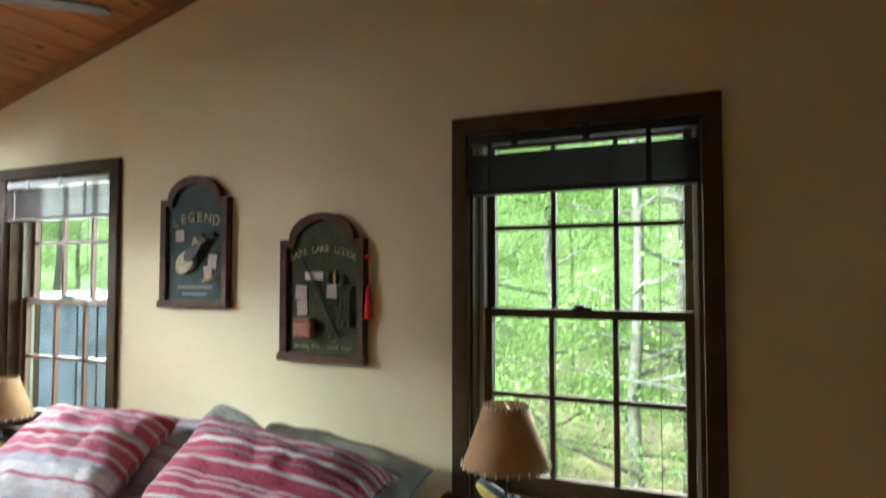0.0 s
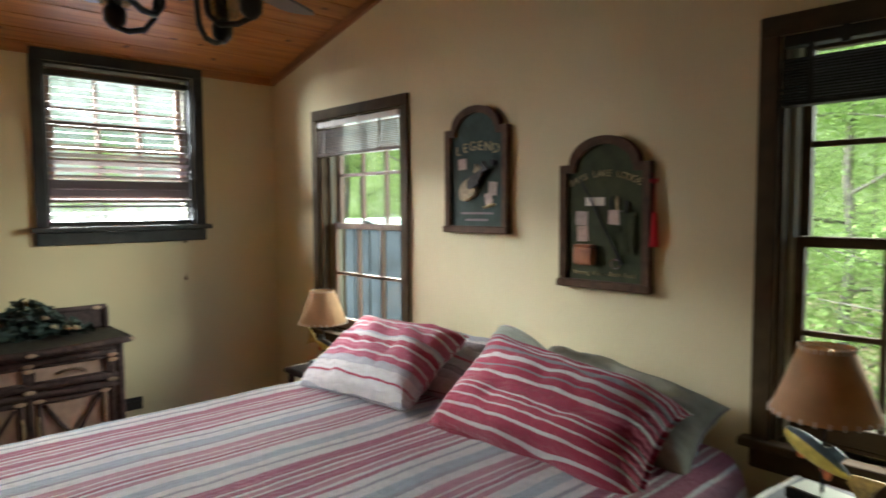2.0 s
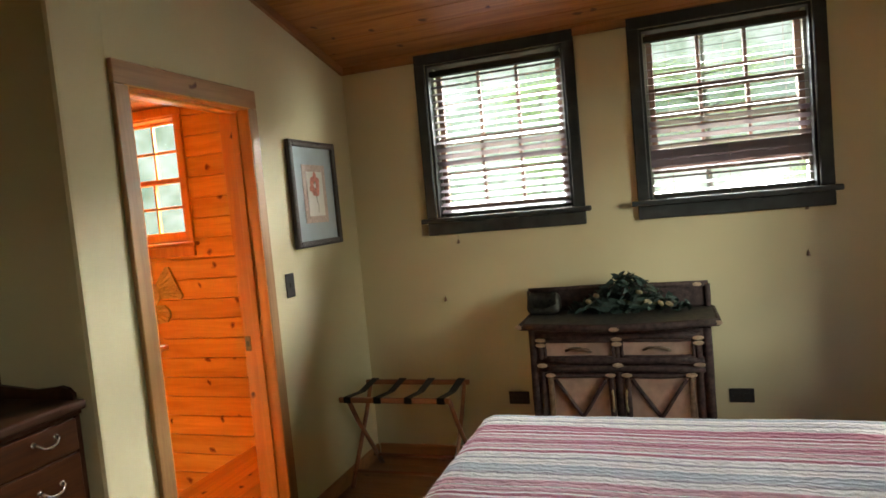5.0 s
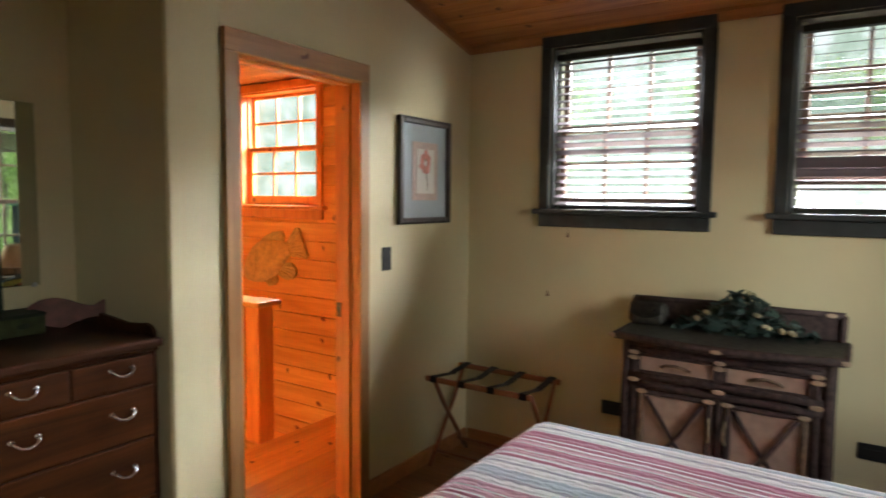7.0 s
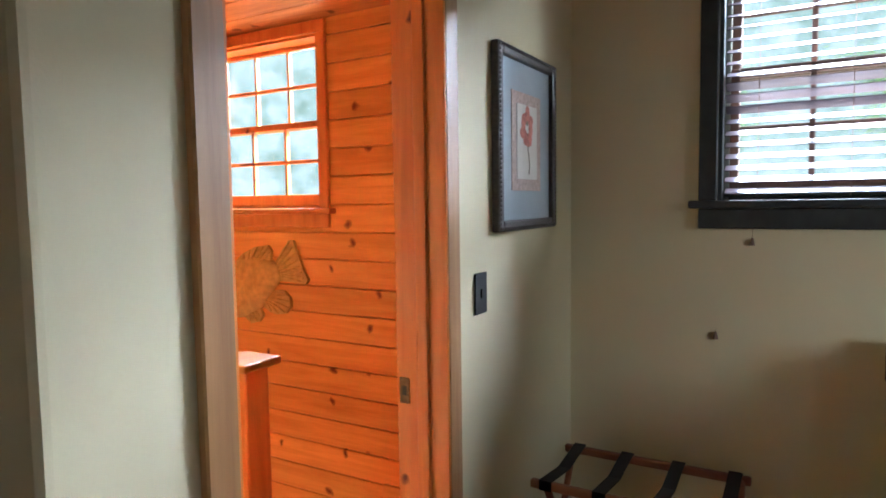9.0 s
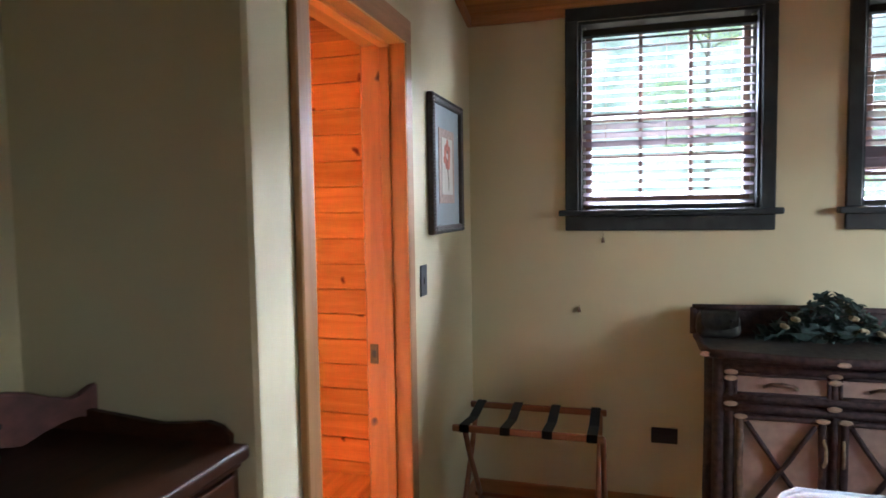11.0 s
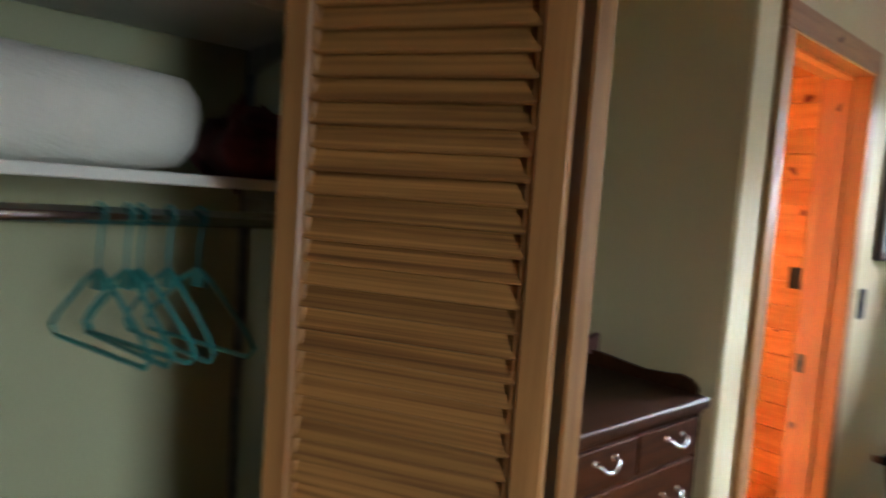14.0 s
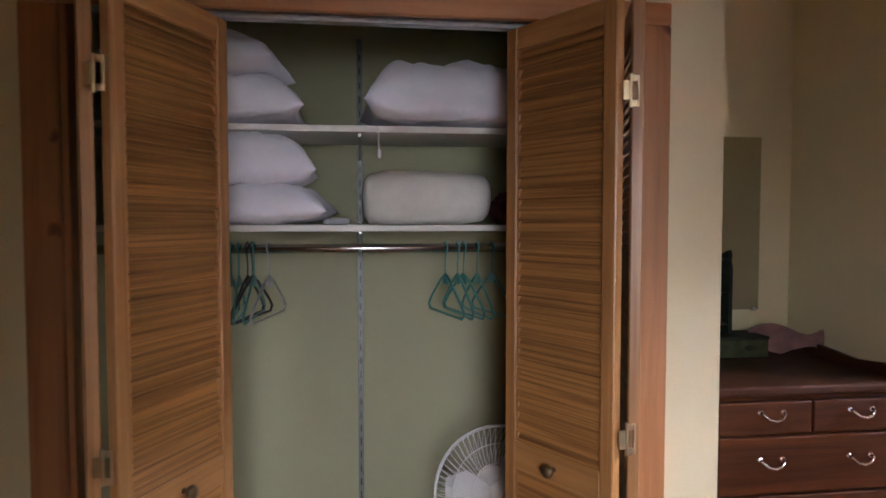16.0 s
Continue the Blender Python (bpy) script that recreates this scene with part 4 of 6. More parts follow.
part("motor", lathe([(0, -0.16), (0.045, -0.15), (0.06, -0.09), (0.05, -0.05), (0.0, -0.05)], 18, pose(0, 0.05, 0.60, -90, 0, 0)), WHITE_M, fan, smooth=True)
fm = pose(0, 0.02, 0.60, -80, 0, 0)
gr = bmesh.new()
for sgn in (1, -1):
    for k in range(64):
        a = 2 * math.pi * k / 64
        q = [(0.04, 0.055), (0.09, 0.052), (0.155, 0.035), (0.198, 0.012), (0.21, 0.0)]
        add_tube(gr, [fm @ Vector((r * math.cos(a + 0.5 * (0.21 - r) * 3), r * math.sin(a + 0.5 * (0.21 - r) * 3), sgn * z)) for r, z in q], 0.0017, 4, False)
part("grille", gr, WHITE_M, fan)
rm = bmesh.new()
for r, z, t_ in ((0.212, 0, 0.006), (0.16, 0.034, 0.002), (0.10, 0.05, 0.002)):
    add_tube(rm, [fm @ Vector((r * math.cos(2 * math.pi * k / 40), r * math.sin(2 * math.pi * k / 40), z)) for k in range(41)], t_, 6, False)
part("grille_ring", rm, WHITE_M, fan, smooth=True)
part("hub_badge", lathe([(0.0, 0.064), (0.03, 0.062), (0.042, 0.052), (0.042, 0.045)], 20, fm), WHITE_M, fan, smooth=True)
for k in range(3):
    bl = bmesh.new()
    add_prism(bl, [(0.03, -0.02), (0.10, -0.07), (0.175, -0.05), (0.18, 0.03), (0.10, 0.04), (0.03, 0.02)], -0.002, 0.002, fm @ pose(0, 0, 0, 0, 0, 120 * k) @ pose(0, 0, 0, 18, 0, 0))
    part("blade", bl, WHITE_M, fan)
bask = lathe([(0.0, 0.0), (0.12, 0.0), (0.14, 0.05), (0.15, 0.46), (0.156, 0.47), (0.146, 0.475), (0.135, 0.46), (0.13, 0.03)], 24)
bk = part("waste_basket", bask, CHERRY, None, "", True)
bk.matrix_world = pose(-0.42, -1.17, 0)
tagged(bk, "brown round basket on the closet floor", "basket")

# ---- nook: dresser and what stands on it ----
DX0, DX1, DYF, DYB, DZ = -1.945, -1.34, -0.80, -1.31, 1.02
dr = thing("dresser", ((DX0 + DX1) / 2, (DYF + DYB) / 2, 0), "old reddish mahogany chest of drawers with a low gallery", "dresser")
cx, cy = (DX0 + DX1) / 2, (DYF + DYB) / 2


def L3(x, y, z):
    return (x - cx, y - cy, z)


part("body", box(L3(DX0, DYB, 0.10), L3(DX1, DYF - 0.012, DZ - 0.03), 0.003), MAHOG, dr)
part("top", box(L3(DX0 - 0.012, DYB, DZ - 0.03), L3(DX1 + 0.012, DYF + 0.022, DZ), 0.008, None, 3), MAHOG_D, dr, "worn dark top")
part("moulding", box(L3(DX0 - 0.004, DYB, DZ - 0.045), L3(DX1 + 0.004, DYF + 0.008, DZ - 0.03), 0.004), MAHOG, dr)
for xa in (DX0, DX1 - 0.045):
    for ya in (DYB, DYF - 0.057):
        part("leg", box(L3(xa, ya, 0), L3(xa + 0.045, ya + 0.045, 0.10), 0.004), MAHOG_D, dr)
part("corner_post", box(L3(DX0, DYF - 0.012, 0.10), L3(DX0 + 0.016, DYF + 0.002, DZ - 0.045), 0.003), MAHOG_D, dr)
part("corner_post", box(L3(DX1 - 0.016, DYF - 0.012, 0.10), L3(DX1, DYF + 0.002, DZ - 0.045), 0.003), MAHOG_D, dr)


def drawer(xa, xb, za, zb, pulls):
    d = part("drawer", box(L3(xa + 0.003, DYF - 0.011, za + 0.003), L3(xb - 0.003, DYF + 0.006, zb - 0.003), 0.004, None, 2), MAHOG, dr)
    for px in pulls:
        p = bmesh.new()
        zc = (za + zb) / 2 + 0.01
        add_tube(p, [L3(px - 0.036, DYF + 0.006, zc + 0.008), L3(px - 0.034, DYF + 0.02, zc + 0.006), L3(px - 0.02, DYF + 0.026, zc - 0.008), L3(px, DYF + 0.028, zc - 0.012), L3(px + 0.02, DYF + 0.026, zc - 0.008), L3(px + 0.034, DYF + 0.02, zc + 0.006), L3(px + 0.036, DYF + 0.006, zc + 0.008)], [0.005, 0.005, 0.0045, 0.006, 0.0045, 0.005, 0.005], 8)
        for s in (-1, 1):
            add_lathe(p, [(0, 0.004), (0.008, 0.003), (0.009, 0.0)], 10, pose(*L3(px + s * 0.036, DYF + 0.006, zc + 0.008), -90, 0, 0))
        part("drawer_pull", p, CHROME, d, "bright metal drawer pull", True)


xm = -1.657
drawer(DX0 + 0.016, xm, 0.868, 0.972, [-1.815])
drawer(xm, DX1 - 0.016, 0.868, 0.972, [-1.525])
drawer(DX0 + 0.016, DX1 - 0.016, 0.690, 0.866, [-1.815, -1.525])
drawer(DX0 + 0.016, DX1 - 0.016, 0.485, 0.688, [-1.815, -1.525])
drawer(DX0 + 0.016, DX1 - 0.016, 0.25, 0.483, [-1.815, -1.525])
part("apron", box(L3(DX0 + 0.02, DYF - 0.02, 0.13), L3(DX1 - 0.02, DYF - 0.002, 0.248), 0.004), MAHOG, dr)
# gallery: scrolled sides and back
ga = [(0.0, 0.0), (0.0, 0.018), (0.02, 0.035), (0.05, 0.042), (0.09, 0.036), (0.16, 0.030), (0.30, 0.042), (0.50, 0.062), (0.50, 0.0)]
for x in (DX0 - 0.006, DX1 - 0.008):
    g = prism(ga, 0, 0.014, Matrix.Translation(L3(x, DYF - 0.01, DZ)) @ Matrix(((0, 0, 1, 0), (-1, 0, 0, 0), (0, 1, 0, 0), (0, 0, 0, 1))))
    part("gallery", g, MAHOG_D, dr)
part("gallery", box(L3(DX0 + 0.008, DYB, DZ), L3(DX1 - 0.008, DYB + 0.016, DZ + 0.06), 0.004), MAHOG_D, dr)

mir = thing("wall_mirror", (-1.604, -1.32, 1.17), "frameless mirror on the wall above the dresser", "mirror")
part("glass", box((-0.212, 0.004, 0.0), (0.212, 0.010, 0.65), 0.001), MIRROR, mir)
part("backing", box((-0.212, 0.0, 0.0), (0.212, 0.004, 0.65), 0.0), BLACK_P, mir)
part("clip", box((-0.20, 0.0, -0.006), (-0.185, 0.014, 0.01), 0.002), STEEL, mir)
part("clip", box((0.185, 0.0, -0.006), (0.20, 0.014, 0.01), 0.002), STEEL, mir)
bx = thing("wooden_box", (-1.66, -1.225, DZ), "green painted wooden box on the dresser", "box")
part("body", box((-0.10, -0.075, 0), (0.10, 0.065, 0.062), 0.003), GREEN_BOX, bx)
part("lid", box((-0.103, -0.075, 0.062), (0.103, 0.068, 0.074), 0.003), DARK_GREEN, bx, "dark lid")
bm = bmesh.new()
add_lathe(bm, [(0, 0.003), (0.016, 0.002), (0.017, 0)], 14, pose(-0.03, 0.065, 0.034, -90, 0, 0) @ Matrix.Diagonal((1.3, 0.6, 1, 1)))
part("motif", bm, DARK_GREEN, bx)
cd = thing("tabletop_shelf", (-1.56, -1.262, DZ + 0.074), "small dark green rack with cards, standing on the box", "shelf")
for x in (-0.10, 0.084):
    part("side", prism([(-0.034, 0), (0.034, 0), (0.034, 0.24), (0.024, 0.27), (0.03, 0.285), (0.022, 0.305), (-0.02, 0.29), (-0.034, 0.24)], x, x + 0.014, Matrix(((0, 0, 1, 0), (1, 0, 0, 0), (0, 1, 0, 0), (0, 0, 0, 1)))), DARK_GREEN, cd)
part("back", box((-0.10, -0.034, 0), (0.098, -0.028, 0.27), 0.002), DARK_GREEN, cd)
for z in (0.03, 0.14, 0.265):
    part("shelf", box((-0.086, -0.028, z), (0.084, 0.03, z + 0.01), 0.002), DARK_GREEN, cd)
for x, z, mt in ((-0.05, 0.16, MATW), (0.03, 0.17, MATB), (-0.04, 0.045, MATB)):
    part("card", box((x - 0.02, 0.0, z), (x + 0.03, 0.004, z + 0.07), 0.001, pose(0, 0, 0)), mt, cd)


def fish_outline(L, H):
    top = [(0.0, 0.10), (0.08, 0.30), (0.2, 0.46), (0.35, 0.5), (0.5, 0.42), (0.65, 0.26), (0.76, 0.14), (0.82, 0.16), (0.92, 0.38), (1.0, 0.45), (0.97, 0.15)]
    bot = [(1.0, -0.3), (0.92, -0.25), (0.82, -0.12), (0.74, -0.14), (0.62, -0.28), (0.5, -0.34), (0.46, -0.46), (0.38, -0.42), (0.3, -0.38), (0.15, -0.28), (0.05, -0.12)]
    return [(x * L, y * H) for x, y in top + bot]


wf = prism(fish_outline(0.27, 0.115), -0.014, 0.014)
bmesh.ops.bevel(wf, geom=wf.edges[:], offset=0.004, segments=2, affect="EDGES")
bmesh.ops.transform(wf, matrix=pose(0, 0, 0.0545, 90, 0, 180), verts=wf.verts)
f_ = part("wooden_fish", wf, FISH_P)
low = min(v.co.z for v in f_.data.vertices)
f_.matrix_world = pose(-1.735, -1.265, DZ - low, 0, 0, -27)
tagged(f_, "carved wooden fish in faded pink and brown", "figurine")

# ---- bed ----
BX0, BX1, BY0, BY1, BZ = -2.70, -0.87, 0.255, 2.12, 0.755
bed = thing("bed", ((BX0 + BX1) / 2, (BY0 + BY1) / 2, 0), "wide bed against the wall, made up with a striped quilt", "bed")
bw, bl = (BX1 - BX0) / 2, (BY1 - BY0) / 2
part("base", box((-bw + 0.06, -bl + 0.06, 0.12), (bw - 0.06, bl, 0.40), 0.02, None, 2), MATTR, bed, "dark box base")
for x in (-bw + 0.1, bw - 0.16):
    for y in (-bl + 0.1, bl - 0.16):
        part("leg", box((x, y, 0), (x + 0.06, y + 0.06, 0.12), 0.004), MATTR, bed)
part("mattress", box((-bw + 0.05, -bl + 0.06, 0.40), (bw - 0.05, bl, 0.56), 0.06, None, 4), LINEN, bed)
qb = bmesh.new()
nx, ny = 60, 60
R = 0.10
gridv = []


def edge_fold(s, half):
    """Distance along the cloth from the middle, to place across and drop."""
    a = abs(s)
    flat = half - R
    if a <= flat:
        return s, 0.0
    arc = (a - flat) / R
    if arc <= math.pi / 2:
        return math.copysign(flat + R * math.sin(arc), s), R * (1 - math.cos(arc))
    return math.copysign(half + 0.03 * (arc - math.pi / 2) * R * 3, s), R + (a - flat - R * math.pi / 2)


sx = bw + 0.46
for i in range(nx + 1):
    row = []
    s = -sx + 2 * sx * i / nx
    for j in range(ny + 1):
        t_ = -(bl + 0.46) + (2 * bl + 0.46 - 0.02) * j / ny
        x, dxz = edge_fold(s, bw)
        if t_ < 0:
            y, dyz = edge_fold(t_, bl)
        else:
            y, dyz = t_, 0.0
        drop = math.hypot(dxz, dyz) if min(dxz, dyz) < R else max(dxz, dyz) + 0.3 * min(dxz, dyz)
        z = BZ - drop
        if z < 0.10:
            z = 0.10 + 0.02 * noise.noise(Vector((s * 4, t_ * 4, 0)))
        # round the corner at the foot
        if dxz > 0 and dyz > 0:
            cxr, cyr = math.copysign(bw - 0.14, x), -(bl - 0.14)
            vx, vy = x - cxr, y - cyr
            l = math.hypot(vx, vy)
            if l > 0.14:
                x, y = cxr + vx / l * (0.14 + 0.2 * min(0.08, l - 0.14)), cyr + vy / l * (0.14 + 0.2 * min(0.08, l - 0.14))
        w1 = 0.006 * noise.noise(Vector((s * 5, t_ * 3, 2))) + 0.003 * noise.noise(Vector((s * 14, t_ * 12, 5)))
        crown = 0.018 * (1 - (s / sx) ** 2)
        hang = min(1.0, drop / 0.3)
        x += math.copysign(0.012, x) * hang * noise.noise(Vector((0, t_ * 7, 1)))
        y -= 0.012 * hang * noise.noise(Vector((s * 7, 0, 1))) if dyz > dxz else 0
        # the soft corner at the foot, on the aisle side, sags
        near = max(0.0, 1 - math.hypot(x - bw, y + bl) / 0.55)
        z -= 0.17 * near * near * (3 - 2 * near) * (1 if drop < 0.2 else 0.3)
        row.append(qb.verts.new((x, y, z + w1 + (crown if drop < 0.02 else 0))))
    gridv.append(row)
for i in range(nx):
    for j in range(ny):
        qb.faces.new((gridv[i][j], gridv[i + 1][j], gridv[i + 1][j + 1], gridv[i][j + 1]))
geom = bmesh.ops.solidify(qb, geom=qb.faces[:], thickness=0.012)
part("quilt", qb, QUILT, bed, "striped raspberry, grey and cream quilt", True)


def bed_pillow(x, y, z, w, d, h, seed, label, rx, ry=0, rz=0, mat=SHAM, flange=0.0, sag=0.0, lo=-0.8, hi=0.4):
    """A stuffed sham; its upper edge sags by sag, from lo to hi across the width."""

    def slump(co):
        u, v = 2 * co.x / w, 2 * co.y / d
        q = min(1.0, max(0.0, (u - lo) / (hi - lo)))
        f = q * q * (3 - 2 * q)
        if v > -0.2:
            co.y -= sag * f * ((v + 0.2) / 1.2) ** 2
            co.z -= 0.35 * sag * f * max(0.0, v) ** 2
        ridge = math.sin(7 * u + 2.5 * v + seed) * max(0.0, 1 - abs(v + 0.75) * 1.6) + 0.6 * math.sin(11 * u - 4 * v + 2 * seed) * max(0.0, 1 - abs(v - 0.8) * 2.0)
        co.z += 0.0045 * ridge
        co.y += 0.012 * noise.noise(Vector((u * 2.3, seed, v)))

    bm_ = pillow_bm(w, d, h * 1.15, seed, 40, 0.011)
    for vt in bm_.verts:
        slump(vt.co)
    p = part("pillow", bm_, mat, None, "", True)
    p.matrix_world = pose(x, y, z, rx, ry, rz)
    tagged(p, label, "pillow", "pillows on the bed")
    loop = []
    N = 132
    for k in range(N):
        a = 2 * math.pi * k / N
        cu, su = math.cos(a), math.sin(a)
        s_ = 1 / max(abs(cu), abs(su))
        u, v = cu * s_, su * s_
        loop.append((u, v, u * (w / 2 - 0.004) * (1 - 0.084 * (1 - v * v) * u * u), v * (d / 2 - 0.004) * (1 - 0.084 * (1 - u * u) * v * v)))
    if flange:
        e = bmesh.new()
        rows = []
        for k, (u, v, a, b) in enumerate(loop):
            n_ = Vector((u ** 5, v ** 5, 0)).normalized()
            row = []
            for q in (-0.2, 0.35, 0.7, 1.0):
                wob = noise.noise(Vector((a * 16, b * 16, seed)))
                c = Vector((a, b, 0)) + n_ * flange * q * (1 + 0.25 * wob) + Vector((0, 0, 0.007 * max(0, q) * (wob + 0.3 * math.sin(k * 0.5))))
                slump(c)
                row.append(e.verts.new(c))
            rows.append(row)
        for k in range(N):
            A, B = rows[k], rows[(k + 1) % N]
            for q in range(3):
                e.faces.new((A[q], B[q], B[q + 1], A[q + 1]))
        bmesh.ops.solidify(e, geom=e.faces[:], thickness=0.004)
        part("flange", e, mat, p, "", True)
    else:
        e = bmesh.new()
        pts = []
        for u, v, a, b in loop + loop[:1]:
            c = Vector((a, b, 0))
            slump(c)
            pts.append(c)
        add_tube(e, pts, 0.005, 6, False)
        part("piping", e, GREYQ, p, "dark piped edge", True)
    return p


ZP = BZ + 0.02
bed_pillow(-1.36, 1.775, ZP + 0.125, 0.80, 0.49, 0.24, 21, "raspberry striped pillow sham leaning at the headboard wall", 38, 4, 2, SHAM, 0.020, 0.11, -0.9, 0.2)
bed_pillow(-2.235, 1.73, ZP + 0.125, 0.67, 0.46, 0.18, 22, "raspberry and grey striped pillow sham on the far side", 31, -2, 5, SHAM_F, 0.012, 0.02, -0.2, 1.0)
bed_pillow(-1.285, 1.97, ZP + 0.085, 0.72, 0.36, 0.19, 23, "grey-edged striped pillow tucked behind the front one", 36, 4, 1, SAGEQ, 0.0, 0.04, -0.5, 0.9)
bed_pillow(-2.12, 1.94, ZP + 0.10, 0.80, 0.40, 0.15, 24, "grey striped pillow lying behind the front one", 20, 0, 2, SHAM_G)

# ---- nightstands and lamps ----


def log(bm, a, b, r, bend=0.004):
    a, b = Vector(a), Vector(b)
    pts, rs = [], []
    for k in range(6):
        p = a.lerp(b, k / 5)
        pts.append(p + Vector([bend * noise.noise(p * 9 + Vector((q * 5, 0, 0))) for q in range(3)]))
        rs.append(r * (1 + 0.15 * noise.noise(p * 14)))
    add_tube(bm, pts, rs, 8)


def log_part(name, a, b, r, mat, parent, label=""):
    bm = bmesh.new()
    log(bm, a, b, r)
    return part(name, bm, mat, parent, label, True)


def nightstand(x, y, z, label, rz):
    n = thing("nightstand", (x, y, 0), label, "nightstand", "nightstands", rz)
    w, d = 0.145, 0.135
    part("top", box((-w, -d, z - 0.022), (w, d, z), 0.004), STAND_T, n, "pale grey top")
    for s in (-1, 1):
        log_part("edge_pole", (-w - 0.01, s * (d + 0.006), z - 0.016), (w + 0.01, s * (d + 0.006), z - 0.016), 0.014, BARK, n, "bark-covered edge pole")
        log_part("edge_pole", (s * (w + 0.006), -d - 0.004, z - 0.012), (s * (w + 0.006), d + 0.004, z - 0.012), 0.014, BIRCH_W, n, "white birch edge pole")
        for q in (-1, 1):
            log_part("leg", (s * (w - 0.01), q * (d - 0.01), 0), (s * (w - 0.015), q * (d - 0.015), z - 0.022), 0.016, BARK, n)
        log_part("stretcher", (-w + 0.02, s * (d - 0.012), z - 0.12), (w - 0.02, s * (d - 0.012), z - 0.12), 0.011, BARK, n)
    part("shelf", box((-w + 0.02, -d + 0.02, 0.22), (w - 0.02, d - 0.02, 0.235), 0.003), BIRCH, n)
    return n


NZ = 0.75
nightstand(-0.59, 1.955, NZ, "small rustic nightstand of bark poles with a pale top", -6)
nightstand(-3.10, 1.98, 0.66, "small rustic nightstand on the far side of the bed", 0)


def fish_lamp(x, y, z, label, rz, flip):
    l = thing("table_lamp", (x, y, z), label, "lamp", "fish table lamps", rz)
    part("base", box((-0.075, -0.048, 0), (0.075, 0.048, 0.030), 0.004), BLACK_P, l, "black block base")
    part("base_top", box((-0.066, -0.039, 0.030), (0.066, 0.039, 0.034), 0.001), JAMB_L, l, "pale bevelled base top")
    part("stem", tube([(0, 0, 0.03), (0, 0, 0.30)], 0.0045, 10), BLACK, l)
    fm_ = pose(0, 0, 0.125, 0, 0, 0) @ pose(0, 0, 0, 0, 24 * (1 if not flip else 0.45), 0)
    body = bmesh.new()
    seg, rings = 14, []
    N = 16
    s = -1 if flip else 1
    for k in range(N + 1):
        u = k / N
        r = 0.031 * (math.sin(math.pi * min(1, u * 1.02 + 0.04)) ** 0.75) * (1 - 0.35 * u) + 0.006
        xx = s * (-0.115 + 0.20 * u)
        rings.append([body.verts.new(fm_ @ Vector((xx, 0.55 * r * math.cos(2 * math.pi * q / seg), r * math.sin(2 * math.pi * q / seg)))) for q in range(seg)])
    for a, b in zip(rings, rings[1:]):
        for q in range(seg):
            body.faces.new((a[q], a[(q + 1) % seg], b[(q + 1) % seg], b[q]))
    body.faces.new(rings[0][::-1])
    body.faces.new(rings[-1])
    fb = part("fish", body, FISH_Y, l, "painted trout with a yellow belly", True)
    fb.data.materials.append(FISH_D)
    for p in fb.data.polygons:
        loc = fm_.inverted() @ p.center
        if loc.z > 0.008:
            p.material_index = 1
    part("tail", prism([(s * 0.075, -0.012), (s * 0.105, -0.026), (s * 0.145, -0.050), (s * 0.138, -0.02), (s * 0.134, 0.004), (s * 0.14, 0.03), (s * 0.15, 0.055), (s * 0.105, 0.032), (s * 0.075, 0.014)], -0.004, 0.004, fm_ @ pose(0, 0, 0, 90, 0, 0)), FISH_T, fb, "yellow and red tail fin")
    part("fin", prism([(s * -0.01, 0.024), (s * 0.01, 0.05), (s * 0.045, 0.045), (s * 0.04, 0.02)], -0.003, 0.003, fm_ @ pose(0, 0, 0, 90, 0, 0)), FISH_D, fb)
    part("fin", prism([(s * 0.0, -0.02), (s * 0.02, -0.05), (s * 0.04, -0.044), (s * 0.035, -0.018)], -0.003, 0.003, fm_ @ pose(0, 0, 0, 90, 0, 0)), FISH_R, fb)
    part("fin", prism([(s * -0.07, -0.02), (s * -0.055, -0.045), (s * -0.04, -0.04), (s * -0.045, -0.018)], -0.003, 0.003, fm_ @ pose(0, 0, 0, 90, 0, 0)), FISH_R, fb)
    shd = part("shade", lathe([(0.066, 0.425), (0.132, 0.245), (0.1305, 0.245), (0.0645, 0.425)], 40), PARCH, l, "parchment shade laced at the rims", True)
    for r, z_ in ((0.0655, 0.425), (0.1315, 0.245)):
        for k in range(26):
            a = 2 * math.pi * k / 26
            e = bmesh.new()
            c, sn = math.cos(a), math.sin(a)
            dz = 0.012 if z_ < 0.3 else -0.012
            add_tube(e, [(c * (r + 0.003), sn * (r + 0.003), z_ - 0.003 * (1 if dz > 0 else -1)), (c * (r + 0.002), sn * (r + 0.002), z_ + dz)], 0.0025, 5)
            part("lacing", e, CREAM, shd)
    hp = bmesh.new()
    add_tube(hp, [(0, 0, 0.30), (0.04, 0, 0.33), (0.045, 0, 0.38), (0, 0, 0.425), (-0.045, 0, 0.38), (-0.04, 0, 0.33), (0, 0, 0.30)], 0.002, 6)
    add_tube(hp, [(-0.065, 0, 0.424), (0.065, 0, 0.424)], 0.002, 6)
    part("harp", hp, BRASS, l)
    part("bulb", lathe([(0.0, 0.37), (0.02, 0.362), (0.028, 0.345), (0.022, 0.325), (0.012, 0.305), (0.012, 0.295)], 14), WHITE_M, l, smooth=True)
    return l


fish_lamp(-0.62, 1.955, NZ, "table lamp with a painted trout and a parchment shade", -14, False)
fish_lamp(-3.12, 2.0, 0.66, "table lamp with a painted trout beside the far window", 4, True)
cord = thing("lamp_cord", (-0.45, 1.98, 0.0), "black lamp cord with an inline switch", "cord")
part("cord", tube([(-0.06, 0.02, 0.753), (0.0, 0.01, 0.756), (0.035, -0.01, 0.74), (0.045, -0.02, 0.64), (0.045, -0.02, 0.3), (0.05, 0.02, 0.01)], 0.0028, 6), BLACK_P, cord, smooth=True)
